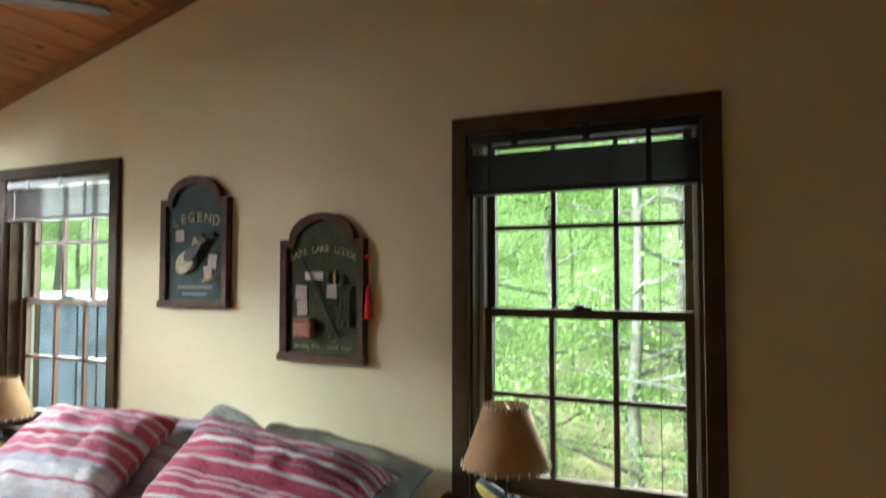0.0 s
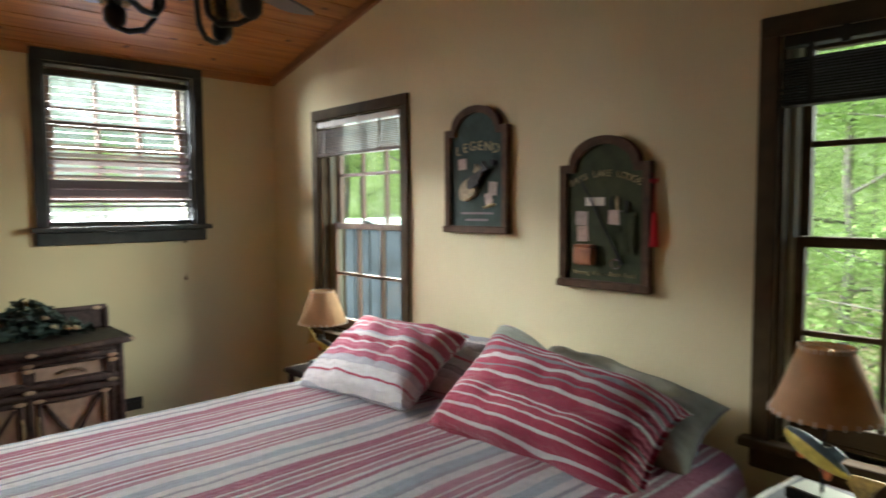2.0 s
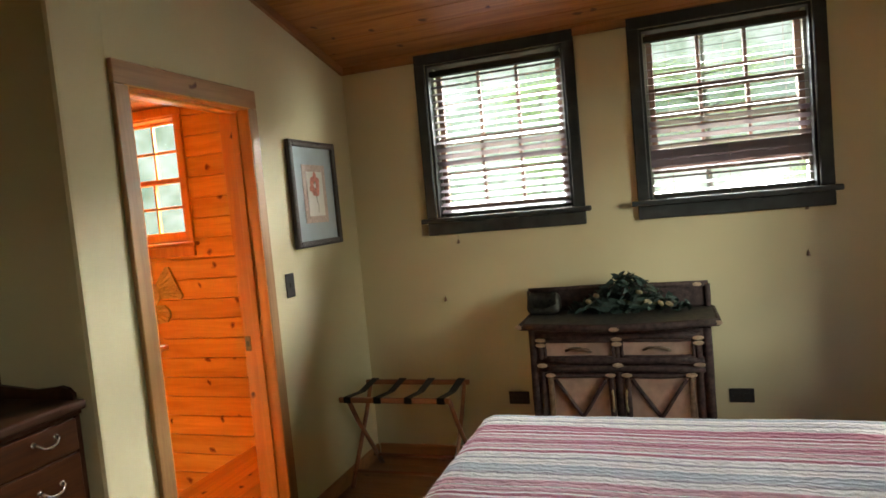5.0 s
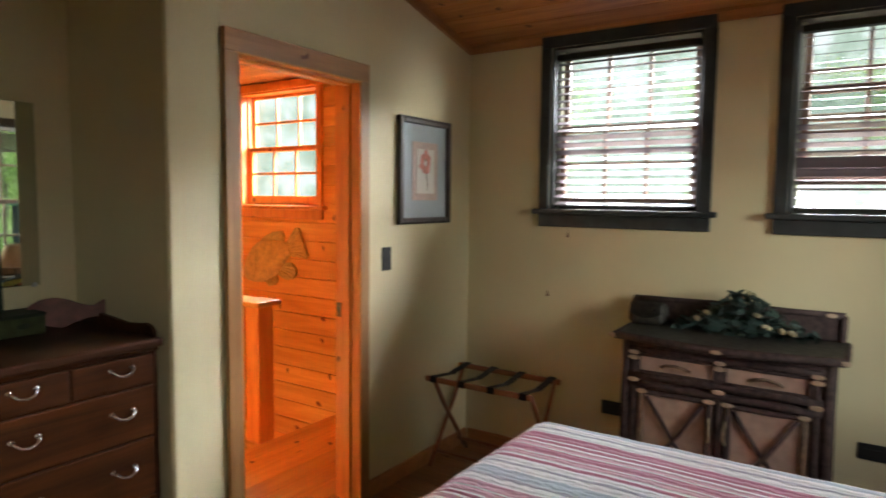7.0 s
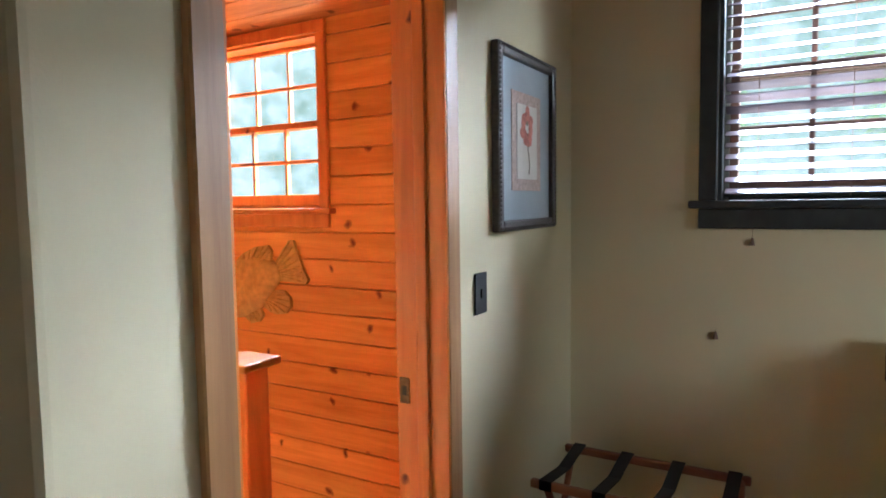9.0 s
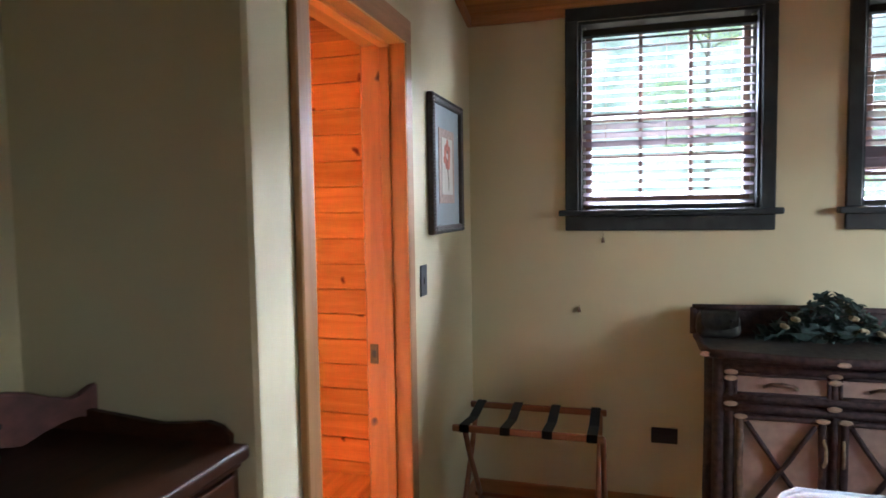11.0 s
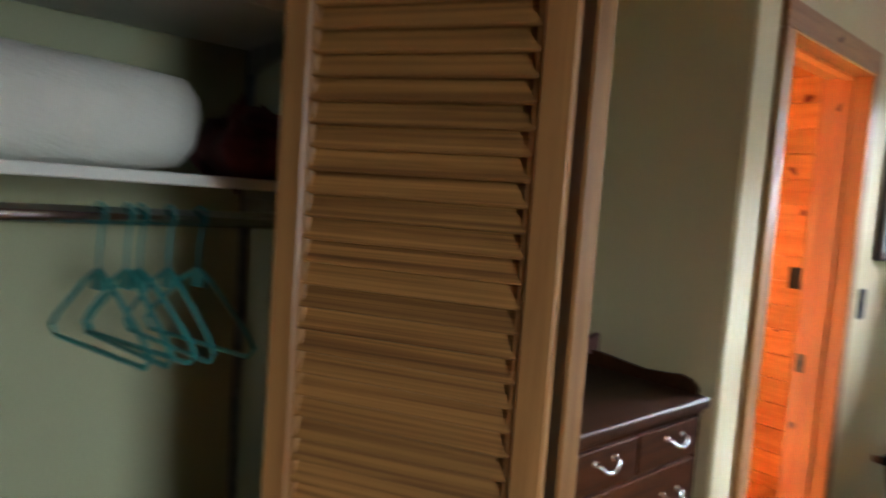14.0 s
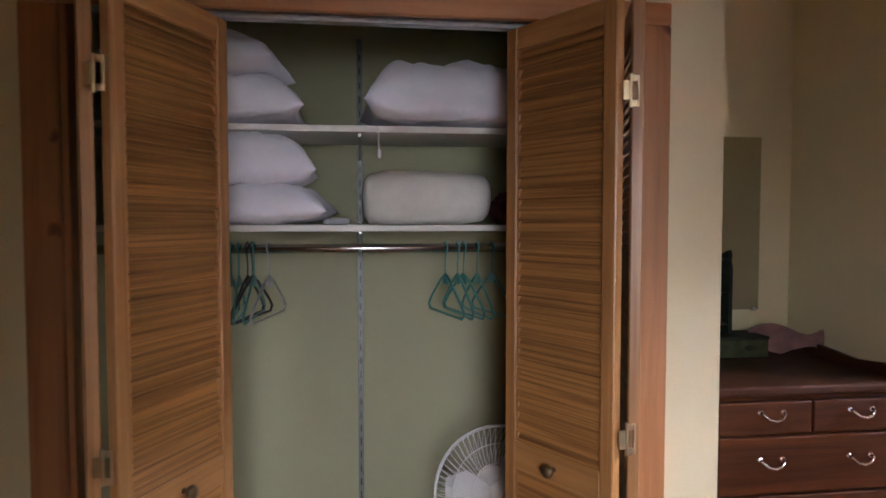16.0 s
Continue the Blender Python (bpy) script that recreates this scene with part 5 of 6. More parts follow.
part("switch", box((0.036, -0.03, 0.61), (0.054, -0.01, 0.655), 0.004, None, 2), BLACK_P, cord)

# ---- plaques ----


def arch(w, h, rise, inset=0.0, n=14):
    """An upright board with shoulders and a round arch; x to the right, y up."""
    hw = w / 2 - inset
    sh_ = 0.78 * hw
    pts = [(-hw, inset), (hw, inset), (hw, h - inset), (sh_, h - inset)]
    for k in range(n + 1):
        a = math.pi * k / n
        pts.append((sh_ * math.cos(a), h - inset + (rise) * math.sin(a)))
    pts += [(-sh_, h - inset), (-hw, h - inset)]
    return pts


UP = pose(0, 0, 0, 90, 0, 0)


def letters(text, size, mat, parent, at, bend=0.0, depth=0.0015, gap=0.78):
    """Raised letters, set one by one along a shallow arch."""
    n = len(text)
    wid = size * gap
    for k, ch in enumerate(text):
        if ch == " ":
            continue
        cu = bpy.data.curves.new("letter", "FONT")
        cu.body, cu.size, cu.extrude, cu.align_x = ch, size, depth, "CENTER"
        tmp = bpy.data.objects.new("tmp", cu)
        scene.collection.objects.link(tmp)
        me = bpy.data.meshes.new_from_object(tmp.evaluated_get(bpy.context.evaluated_depsgraph_get()))
        bpy.data.objects.remove(tmp)
        u = k - (n - 1) / 2
        ob = new("letter", me)
        me.materials.append(mat)
        ob.parent = parent
        ob.matrix_local = Matrix.Translation((at[0] + u * wid, at[1], at[2] - bend * (u / max(1, (n - 1) / 2)) ** 2)) @ pose(0, 0, 0, 90, 0, 0) @ pose(0, 0, 0, 0, 0, -u * bend * 420 / max(1, n))


def plaque(x, z, w, h, rise, board, label, rz):
    p = thing("wall_plaque", (x, YN, z), label, "plaque", "wooden lodge plaques", rz)
    # frame: outline ring, proud of the board
    o, i_ = arch(w, h, rise), arch(w, h, rise, 0.032)
    fr = bmesh.new()
    d0, d1 = 0.0, -0.034
    vo0 = [fr.verts.new((a, d0, b)) for a, b in o]
    vo1 = [fr.verts.new((a * 0.985, d1, b)) for a, b in o]
    vi1 = [fr.verts.new((a, d1 + 0.004, b)) for a, b in i_]
    vi0 = [fr.verts.new((a, -0.012, b)) for a, b in i_]
    for A, B in ((vo0, vo1), (vo1, vi1), (vi1, vi0)):
        for k in range(len(o)):
            q = (k + 1) % len(o)
            fr.faces.new((A[k], A[q], B[q], B[k]))
    part("frame", fr, PLQ_W, p, "dark walnut moulded frame")
    part("ledge", box((-w / 2 - 0.006, -0.042, 0), (w / 2 + 0.006, 0, 0.03), 0.005, None, 2), PLQ_W, p)
    b = bmesh.new()
    add_prism(b, arch(w, h, rise, 0.02), 0.0, 0.014, UP)
    part("board", b, board, p)
    return p


def card(p, x, z, w, h, tilt=0, mat=PAPER):
    part("card", box((-w / 2, -0.018, -h / 2), (w / 2, -0.0155, h / 2), 0.0006, pose(x, 0, z, 0, tilt, 0)), mat, p)


p1 = plaque(-2.125, 1.425, 0.39, 0.475, 0.10, GREENP, "dark green arched fishing plaque in a walnut frame", 0)
letters("LEGEND", 0.060, GOLDP, p1, (0, -0.016, 0.375), 0.018)
card(p1, -0.09, 0.315, 0.05, 0.05, -5)
card(p1, 0.10, 0.20, 0.05, 0.06, 6)
card(p1, 0.075, 0.155, 0.045, 0.05, -8)
fb = prism(fish_outline(0.19, 0.10), -0.012, 0.012)
bmesh.ops.bevel(fb, geom=fb.edges[:], offset=0.006, segments=2, affect="EDGES")
bmesh.ops.transform(fb, matrix=pose(-0.085, -0.026, 0.145) @ pose(0, 0, 0, 0, -48, 0) @ UP, verts=fb.verts)
part("model_fish", fb, CONE, p1, "tan carved bass")
dk = prism(fish_outline(0.15, 0.06), -0.008, 0.014)
bmesh.ops.transform(dk, matrix=pose(-0.03, -0.034, 0.20) @ pose(0, 0, 0, 0, -42, 0) @ UP, verts=dk.verts)
part("dark_back", dk, CAMO, p1)
part("reel", lathe([(0, 0.02), (0.014, 0.018), (0.014, 0)], 12, pose(0.11, -0.014, 0.315, 90, 0, 0)), BLACK, p1)
part("lure", tube([(0.05, -0.02, 0.115), (0.085, -0.022, 0.125), (0.12, -0.02, 0.13)], [0.004, 0.009, 0.003], 8), BRASS, p1)
for k, wd in ((0, 0.20), (1, 0.14)):
    part("faded_text_bar", box((-wd / 2, -0.0165, 0.085 - k * 0.03), (wd / 2, -0.015, 0.095 - k * 0.03), 0), GREYQ, p1)

p2 = plaque(-1.455, 1.228, 0.395, 0.478, 0.105, OLIVEP, "olive arched lodge plaque with tackle, in a walnut frame", 0)
letters("BASS LAKE LODGE", 0.036, GOLDP, p2, (0, -0.016, 0.43), 0.035, gap=0.58)
letters("Strong Ale - Good Food", 0.022, GOLDP, p2, (0, -0.016, 0.052), 0.0, gap=0.56)
card(p2, -0.04, 0.335, 0.085, 0.032, 0, MATW)
card(p2, -0.10, 0.27, 0.055, 0.055, 2)
card(p2, -0.095, 0.21, 0.05, 0.06, -2, MATT)
card(p2, 0.05, 0.275, 0.06, 0.055, 3)
part("fishing_rod", tube([(-0.10, -0.024, 0.42), (0.0, -0.026, 0.25), (0.085, -0.026, 0.10)], [0.003, 0.004, 0.006], 8), BLACK, p2, "dark toy fishing rod")
part("creel", box((-0.12, -0.05, 0.09), (-0.03, -0.015, 0.16), 0.012, None, 3), CHERRY, p2, "small brown creel basket")
part("creel_lid", box((-0.115, -0.054, 0.158), (-0.035, -0.014, 0.17), 0.004), CHERRY, p2)
part("ring", tube([(0.055 + 0.018 * math.cos(a), -0.02, 0.10 + 0.018 * math.sin(a)) for a in [k * math.pi / 8 for k in range(17)]], 0.0028, 6), CHROME, p2)
part("net", pillow_bm(0.075, 0.17, 0.016, 31, 10, 0.004, pose(0.105, -0.022, 0.215, 90, 0, 0)), OLIVEP, p2, "green landing net")
part("net_handle", tube([(0.10, -0.022, 0.29), (0.10, -0.022, 0.335)], 0.006, 8), BLACK, p2)
for k in (0, 1):
    part("lure", tube([(0.035 + k * 0.025, -0.02, 0.30), (0.035 + k * 0.025, -0.022, 0.335), (0.036 + k * 0.025, -0.02, 0.355)], [0.002, 0.006, 0.002], 6), BRASS if k else BLACK, p2)

ts = thing("tassel", (-1.243, YN - 0.024, 1.40), "red silk tassel with a knotted charm", "tassel")
part("cord", tube([(-0.012, 0.004, 0.262), (0.0, 0, 0.235), (0.002, 0, 0.12)], 0.0016, 5), RED, ts)
kn = bmesh.new()
for k in range(4):
    add_tube(kn, [(0.018 * math.cos(a + k * math.pi / 2) * math.sin(3 * a), -0.004, 0.225 + 0.014 * math.sin(a)) for a in [q * math.pi / 6 for q in range(7)]], 0.003, 5)
part("knot", kn, RED, ts)
part("bell", lathe([(0.003, 0.125), (0.008, 0.118), (0.010, 0.10), (0.017, 0.0), (0.0, 0.0)], 12), RED, ts, smooth=True)

# ---- rustic cabinet ----
CBX, CY0, CY1 = -3.63, 0.275, 1.10
cab = thing("rustic_cabinet", ((XW + CBX) / 2 + 0.02, (CY0 + CY1) / 2, 0), "rustic twig cabinet with birch panels and bark poles", "cabinet")
ccx, ccy = (XW + CBX) / 2 + 0.02, (CY0 + CY1) / 2


def C3(x, y, z):
    return (x - ccx, y - ccy, z)


part("body", box(C3(XW + 0.035, CY0 + 0.015, 0.10), C3(CBX - 0.012, CY1 - 0.015, 0.845), 0.003), BARK, cab)
top = [(XW + 0.03, CY0 - 0.045), (CBX + 0.01, CY0 - 0.045)]
for k in range(13):
    q = k / 12
    top.append((CBX + 0.02 + 0.075 * math.sin(math.pi * q) ** 1.3, CY0 - 0.045 + (CY1 - CY0 + 0.09) * q))
top += [(CBX + 0.01, CY1 + 0.045), (XW + 0.03, CY1 + 0.045)]
part("top", prism([(a - ccx, b - ccy) for a, b in top], 0.862, 0.885), CAMO, cab, "dark bow-fronted top")
edge = bmesh.new()
add_tube(edge, [C3(a + 0.004, b, 0.872) for a, b in top[2:-2]], 0.018, 8)
part("edge_pole", edge, BARK, cab, "", True)
log_part("edge_pole", C3(XW + 0.05, CY0 - 0.045, 0.87), C3(CBX + 0.02, CY0 - 0.045, 0.87), 0.018, BARK, cab)
log_part("edge_pole", C3(XW + 0.05, CY1 + 0.045, 0.87), C3(CBX + 0.02, CY1 + 0.045, 0.87), 0.018, BARK, cab)
part("back_board", box(C3(XW + 0.03, CY0 - 0.055, 0.885), C3(XW + 0.055, CY1 + 0.02, 1.0), 0.012, None, 2), BARK, cab)
for yq in (CY0 - 0.06, CY1 + 0.025):
    log_part("edge_pole", C3(XW + 0.05, yq, 0.88), C3(XW + 0.05, yq, 1.0), 0.016, BARK, cab)
for yq, zq in ((CY0 - 0.05, 0.872), (CY1 + 0.04, 0.872), ((CY0 + CY1) / 2, 0.868), (CY1 - 0.02, 1.0)):
    part("cut_end", lathe([(0, 0.008), (0.013, 0.006), (0.016, 0)], 10, pose(*C3(XW + 0.06 if zq > 0.9 else (CBX + 0.035 if yq != (CY0 + CY1) / 2 else CBX + 0.112), yq, zq), 0, 90, 0) @ Matrix.Diagonal((0.7, 1.6, 1, 1))), BARK_END, cab, "pale cut log end")
log_part("edge_pole", C3(XW + 0.05, CY0 - 0.065, 1.002), C3(XW + 0.05, CY1 + 0.03, 1.002), 0.015, BARK, cab)
for y in (CY0 + 0.005, CY1 - 0.005):
    for x in (CBX - 0.01, XW + 0.06):
        log_part("post", C3(x, y, 0), C3(x, y, 0.86), 0.023, BARK, cab)
for y in (CY0 + 0.045, CY1 - 0.045, (CY0 + CY1) / 2):
    log_part("post", C3(CBX - 0.005, y, 0.06), C3(CBX - 0.005, y, 0.85), 0.018, BARK, cab)
for z in (0.842, 0.812, 0.692, 0.650, 0.10):
    log_part("rail", C3(CBX, CY0 + 0.02, z), C3(CBX, CY1 - 0.02, z), 0.017, BARK, cab)
for y in (CY0 + 0.045, (CY0 + CY1) / 2, CY1 - 0.045):
    for z in (0.800, 0.775, 0.672):
        part("cut_end", lathe([(0, 0.008), (0.014, 0.006), (0.017, 0)], 10, pose(*C3(CBX + 0.014, y, z), 0, 90, 0) @ Matrix.Diagonal((0.7, 1.6, 1, 1))), BARK_END, cab, "pale cut log end")
ym = (CY0 + CY1) / 2
for ya, yb, s in ((CY0 + 0.065, ym - 0.02, -1), (ym + 0.02, CY1 - 0.065, 1)):
    d = part("drawer", box(C3(CBX - 0.012, ya, 0.716), C3(CBX - 0.002, yb, 0.784), 0.002), BIRCH, cab, "birch drawer front")
    yc = (ya + yb) / 2
    part("twig_pull", tube([C3(CBX, yc - 0.062, 0.742), C3(CBX + 0.018, yc - 0.04, 0.756), C3(CBX + 0.024, yc, 0.760), C3(CBX + 0.018, yc + 0.04, 0.752), C3(CBX, yc + 0.06, 0.738)], 0.007, 7), TWIG, d, "bent twig pull", True)
    for za_ in (0.711, 0.789):
        log_part("edge_twig", C3(CBX + 0.002, ya - 0.01, za_), C3(CBX + 0.002, yb + 0.01, za_), 0.007, BARK, d)
    for yq in (ya, yb):
        log_part("edge_twig", C3(CBX + 0.004, yq, 0.708), C3(CBX + 0.004, yq, 0.792), 0.008, BARK, d)
    dd = part("door", box(C3(CBX - 0.012, ya, 0.12), C3(CBX - 0.004, yb, 0.622), 0.002), BIRCH, cab, "birch door panel")
    for y in (ya + 0.018, yb - 0.018):
        log_part("stile", C3(CBX + 0.002, y, 0.12), C3(CBX + 0.002, y, 0.622), 0.014, TWIG if (y - ym) * s > 0.15 else BARK, dd)
        for z in (0.622, 0.125):
            part("cut_end", lathe([(0, 0.008), (0.012, 0.006), (0.014, 0)], 10, pose(*C3(CBX + 0.012, y, z), 0, 90, 0) @ Matrix.Diagonal((0.8, 1.9, 1, 1))), BARK_END, dd)
    log_part("rail", C3(CBX, ya, 0.616), C3(CBX, yb, 0.616), 0.012, BARK, dd)
    log_part("cross_twig", C3(CBX + 0.006, ya + 0.04, 0.600), C3(CBX + 0.006, yb - 0.05, 0.24), 0.010, BARK, dd)
    log_part("cross_twig", C3(CBX + 0.012, yb - 0.04, 0.600), C3(CBX + 0.012, ya + 0.05, 0.24), 0.010, BARK, dd)
    part("twig_pull", tube([C3(CBX + 0.01, ym + s * 0.035, 0.55), C3(CBX + 0.03, ym + s * 0.03, 0.52), C3(CBX + 0.03, ym + s * 0.03, 0.47), C3(CBX + 0.01, ym + s * 0.035, 0.44)], 0.006, 7), CONE, dd, "", True)

CT = 0.885
bag_ = thing("creel_bag", (-3.885, 0.305, CT), "small dark canvas creel bag with a buttoned flap", "bag")
cb_ = box((-0.055, -0.088, 0.0), (0.055, 0.088, 0.112), 0.034, None, 4)
for v in cb_.verts:
    v.co += Vector((0.4, 1, 0.6)) * 0.006 * noise.noise(v.co * 14)
    v.co.z = max(0.0, v.co.z)
part("pouch", cb_, CAMO, bag_, "", True)
fl_ = bmesh.new()
rows = []
for k in range(13):
    yq = -0.075 + 0.15 * k / 12
    zl = 0.062 - 0.022 * math.sin(math.pi * k / 12)
    rows.append([fl_.verts.new(c) for c in ((0.0, yq, 0.118), (0.036, yq, 0.116), (0.057, yq, 0.098), (0.062, yq, zl))])
for a, b in zip(rows, rows[1:]):
    for q in range(3):
        fl_.faces.new((a[q], a[q + 1], b[q + 1], b[q]))
bmesh.ops.solidify(fl_, geom=fl_.faces[:], thickness=0.004)
part("flap", fl_, CAMO, bag_, "", True)
part("button", lathe([(0, 0.004), (0.006, 0.003), (0.007, 0)], 10, pose(0.063, 0.045, 0.082, 0, 90, 0)), BLACK, bag_, "dark button")
gar = thing("leaf_garland", (-3.85, 0.74, CT), "dark green leafy garland with pale cones on the cabinet", "garland")
lb = bmesh.new()
for k in range(420):
    y = random.gauss(0.0, 0.15)
    if abs(y) > 0.30:
        continue
    hmax = 0.165 * math.exp(-(y / 0.17) ** 2) + 0.035
    c = Vector((random.uniform(-0.06, 0.05), y, random.uniform(0.008, hmax)))
    m = Matrix.Translation(c) @ Euler((random.uniform(-0.9, 0.9), random.uniform(-0.9, 0.9), random.uniform(0, 6.28))).to_matrix().to_4x4()
    l = random.uniform(0.02, 0.038)
    vs = [lb.verts.new(m @ Vector(p)) for p in ((-l, 0, 0), (-0.3 * l, -0.42 * l, 0.004), (0.5 * l, -0.3 * l, 0.003), (l, 0, -0.003), (0.5 * l, 0.3 * l, 0.003), (-0.3 * l, 0.42 * l, 0.004))]
    lb.faces.new(vs)
for v in lb.verts:
    v.co.z = max(0.001, v.co.z)
part("leaves", lb, LEAFD, gar)
core = pillow_bm(0.09, 0.42, 0.07, 41, 12, 0.02)
bmesh.ops.translate(core, vec=(0, 0, 0.045), verts=core.verts)
part("core", core, LEAFD, gar)
for y, z in ((-0.19, 0.07), (-0.15, 0.10), (0.10, 0.06), (0.16, 0.05), (0.20, 0.045), (0.06, 0.11)):
    m = pose(0.045, y, z, random.uniform(50, 90), 0, random.uniform(-60, 60))
    part("cone", lathe([(0, -0.024), (0.009, -0.016), (0.013, 0.0), (0.009, 0.015), (0, 0.022)], 8, m), CONE, gar, "pale cone")

# ---- luggage rack ----
rk = thing("luggage_rack", (-3.74, -0.49, 0), "folding cherry-wood luggage rack with four black straps", "luggage rack")
xa, xb, yh, zt = -0.175, 0.175, 0.325, 0.515
for x in (xa, xb):
    part("top_rail", box((x - 0.012, -yh, zt - 0.03), (x + 0.012, yh, zt), 0.006, None, 2), CHERRY, rk)
for y in (-yh + 0.03, yh - 0.03):
    for s, dy in ((1, 0.0), (-1, 0.024)):
        lg = tube([(s * xa, y + dy, zt - 0.012), (s * xa * 0.45, y + dy, 0.345), (-s * xa * 0.35, y + dy, 0.16), (-s * xa, y + dy, 0.0)], 0.013, 8)
        part("leg", lg, CHERRY, rk, "", True)
for s in (-1, 1):
    part("stretcher", tube([(s * 0.12, -yh + 0.03, 0.075), (s * 0.12, yh - 0.03, 0.075)], 0.010, 8), CHERRY, rk, "", True)
for y in (-0.27, -0.09, 0.09, 0.275):
    bm = bmesh.new()
    pts = [(xa - 0.013, zt - 0.03), (xa - 0.013, zt + 0.002), (0.0, zt - 0.022), (xb + 0.013, zt + 0.002), (xb + 0.013, zt - 0.03)]
    for (xq, zq), (xr, zr) in zip(pts, pts[1:]):
        vs = [bm.verts.new((xx, yy, zz + dz)) for dz in (0, 0.003) for xx, zz in ((xq, zq), (xr, zr)) for yy in (y - 0.022, y + 0.022)]
        for q in ((0, 1, 3, 2), (4, 6, 7, 5), (0, 4, 5, 1), (2, 3, 7, 6), (0, 2, 6, 4), (1, 5, 7, 3)):
            bm.faces.new([vs[k] for k in q])
    part("strap", bm, STRAP, rk, "black webbing strap")

# ---- wall fittings ----


def plate(name, m, w, h, label, cat, holes):
    p = thing(name, (0, 0, 0), label, cat)
    p.matrix_world = m
    part("cover_plate", box((-w / 2, -0.006, -h / 2), (w / 2, 0, h / 2), 0.002, None, 2), BLACK_P, p)
    for x, z, hw, hh in holes:
        part("insert", box((x - hw, -0.010, z - hh), (x + hw, -0.006, z + hh), 0.001), BLACK_P, p)
    return p


plate("power_outlet", pose(XW, 0.094, 0.379, 0, 0, 90), 0.118, 0.074, "dark brown outlet cover on the wall", "outlet", [(-0.024, 0, 0.016, 0.014), (0.024, 0, 0.016, 0.014)])
plate("power_outlet", pose(XW, 1.262, 0.404, 0, 0, 90), 0.118, 0.074, "dark brown outlet cover beside the cabinet", "outlet", [(-0.024, 0, 0.016, 0.014), (0.024, 0, 0.016, 0.014)])
plate("light_switch", pose(-3.222, YD, 1.19, 0, 0, 180), 0.072, 0.118, "dark brown light switch plate by the doorway", "switch", [(0, 0, 0.006, 0.013)])
plate("light_switch", pose(XW - 0.08, -1.398, 1.19, 0, 0, 90), 0.072, 0.118, "dark light switch plate on the hall boards", "switch", [(0, 0, 0.006, 0.013)])

# framed print
fp = thing("framed_print", (-3.541, YD, 1.64), "poppy print in blue-grey mat and dark carved frame", "picture", rz=180)
w, h, t_ = 0.238, 0.28, 0.034
for lo, hi in (((-w, -0.028, -h), (-w + t_, 0, h)), ((w - t_, -0.028, -h), (w, 0, h)), ((-w + t_, -0.028, h - t_), (w - t_, 0, h)), ((-w + t_, -0.028, -h), (w - t_, 0, -h + t_))):
    part("frame_side", box(lo, hi, 0.006, None, 2), PFRAME, fp)
bd = bmesh.new()
for k in range(40):
    for s in (-1, 1):
        add_lathe(bd, [(0, 0.004), (0.005, 0.002), (0.006, 0)], 6, pose(s * (w - 0.010), -0.028, -h + 0.012 + k * (2 * h - 0.024) / 39, 90, 0, 0))
for k in range(32):
    for s in (-1, 1):
        add_lathe(bd, [(0, 0.004), (0.005, 0.002), (0.006, 0)], 6, pose(-w + 0.012 + k * (2 * w - 0.024) / 31, -0.028, s * (h - 0.010), 90, 0, 0))
part("beading", bd, PFRAME, fp)
part("outer_mat", box((-w + t_, -0.012, -h + t_), (w - t_, -0.004, h - t_), 0), MATB, fp, "blue-grey mat board")
part("inner_mat", box((-0.118, -0.0145, -0.155), (0.118, -0.012, 0.155), 0.0005), MATT, fp, "tan patterned mat")
part("print", box((-0.082, -0.0165, -0.118), (0.082, -0.0145, 0.118), 0.0003), MATW, fp)
fl = bmesh.new()
for k in range(9):
    a = 2 * math.pi * k / 9
    add_lathe(fl, [(0, 0.0006), (0.024, 0.0003), (0.026, 0)], 10, pose((0.030 + 0.006 * (k % 2)) * math.cos(a) - 0.004, -0.0167 - 0.0001 * k, 0.045 + (0.034 + 0.007 * (k % 3)) * math.sin(a), 90, 0, 0) @ Matrix.Diagonal((0.7 + 0.25 * (k % 2), 1.0 - 0.3 * (k % 2), 1, 1)))
part("poppy", fl, POPPY, fp, "faded red poppy bloom")
part("poppy_stem", tube([(0.0, -0.0168, 0.03), (0.006, -0.0168, -0.03), (0.018, -0.0168, -0.07), (0.012, -0.0168, -0.10)], 0.0016, 5), STEM, fp)
part("heart", lathe([(0, 0.0012), (0.008, 0)], 10, pose(-0.004, -0.0178, 0.06, 90, 0, 0)), STEM, fp)

# ---- ceiling fan with lamps ----
FX, FY = -1.82, 0.76
cfn = thing("ceiling_fan", (FX, FY, 0), "black iron ceiling fan with grey blades and glass-shaded lamps", "ceiling fan")
zc = ceil_z(FX)
part("canopy", lathe([(0.0, zc - 0.09), (0.03, zc - 0.09), (0.07, zc - 0.03), (0.075, zc + 0.02)], 20), BLACK, cfn, smooth=True)
part("downrod", tube([(0, 0, zc - 0.05), (0, 0, 2.37)], 0.012, 10), BLACK, cfn)
part("motor", lathe([(0, 2.38), (0.06, 2.375), (0.11, 2.35), (0.125, 2.29), (0.115, 2.24), (0.06, 2.20), (0.045, 2.17), (0.055, 2.14), (0.03, 2.10), (0.0, 2.09)], 28), BLACK, cfn, smooth=True)
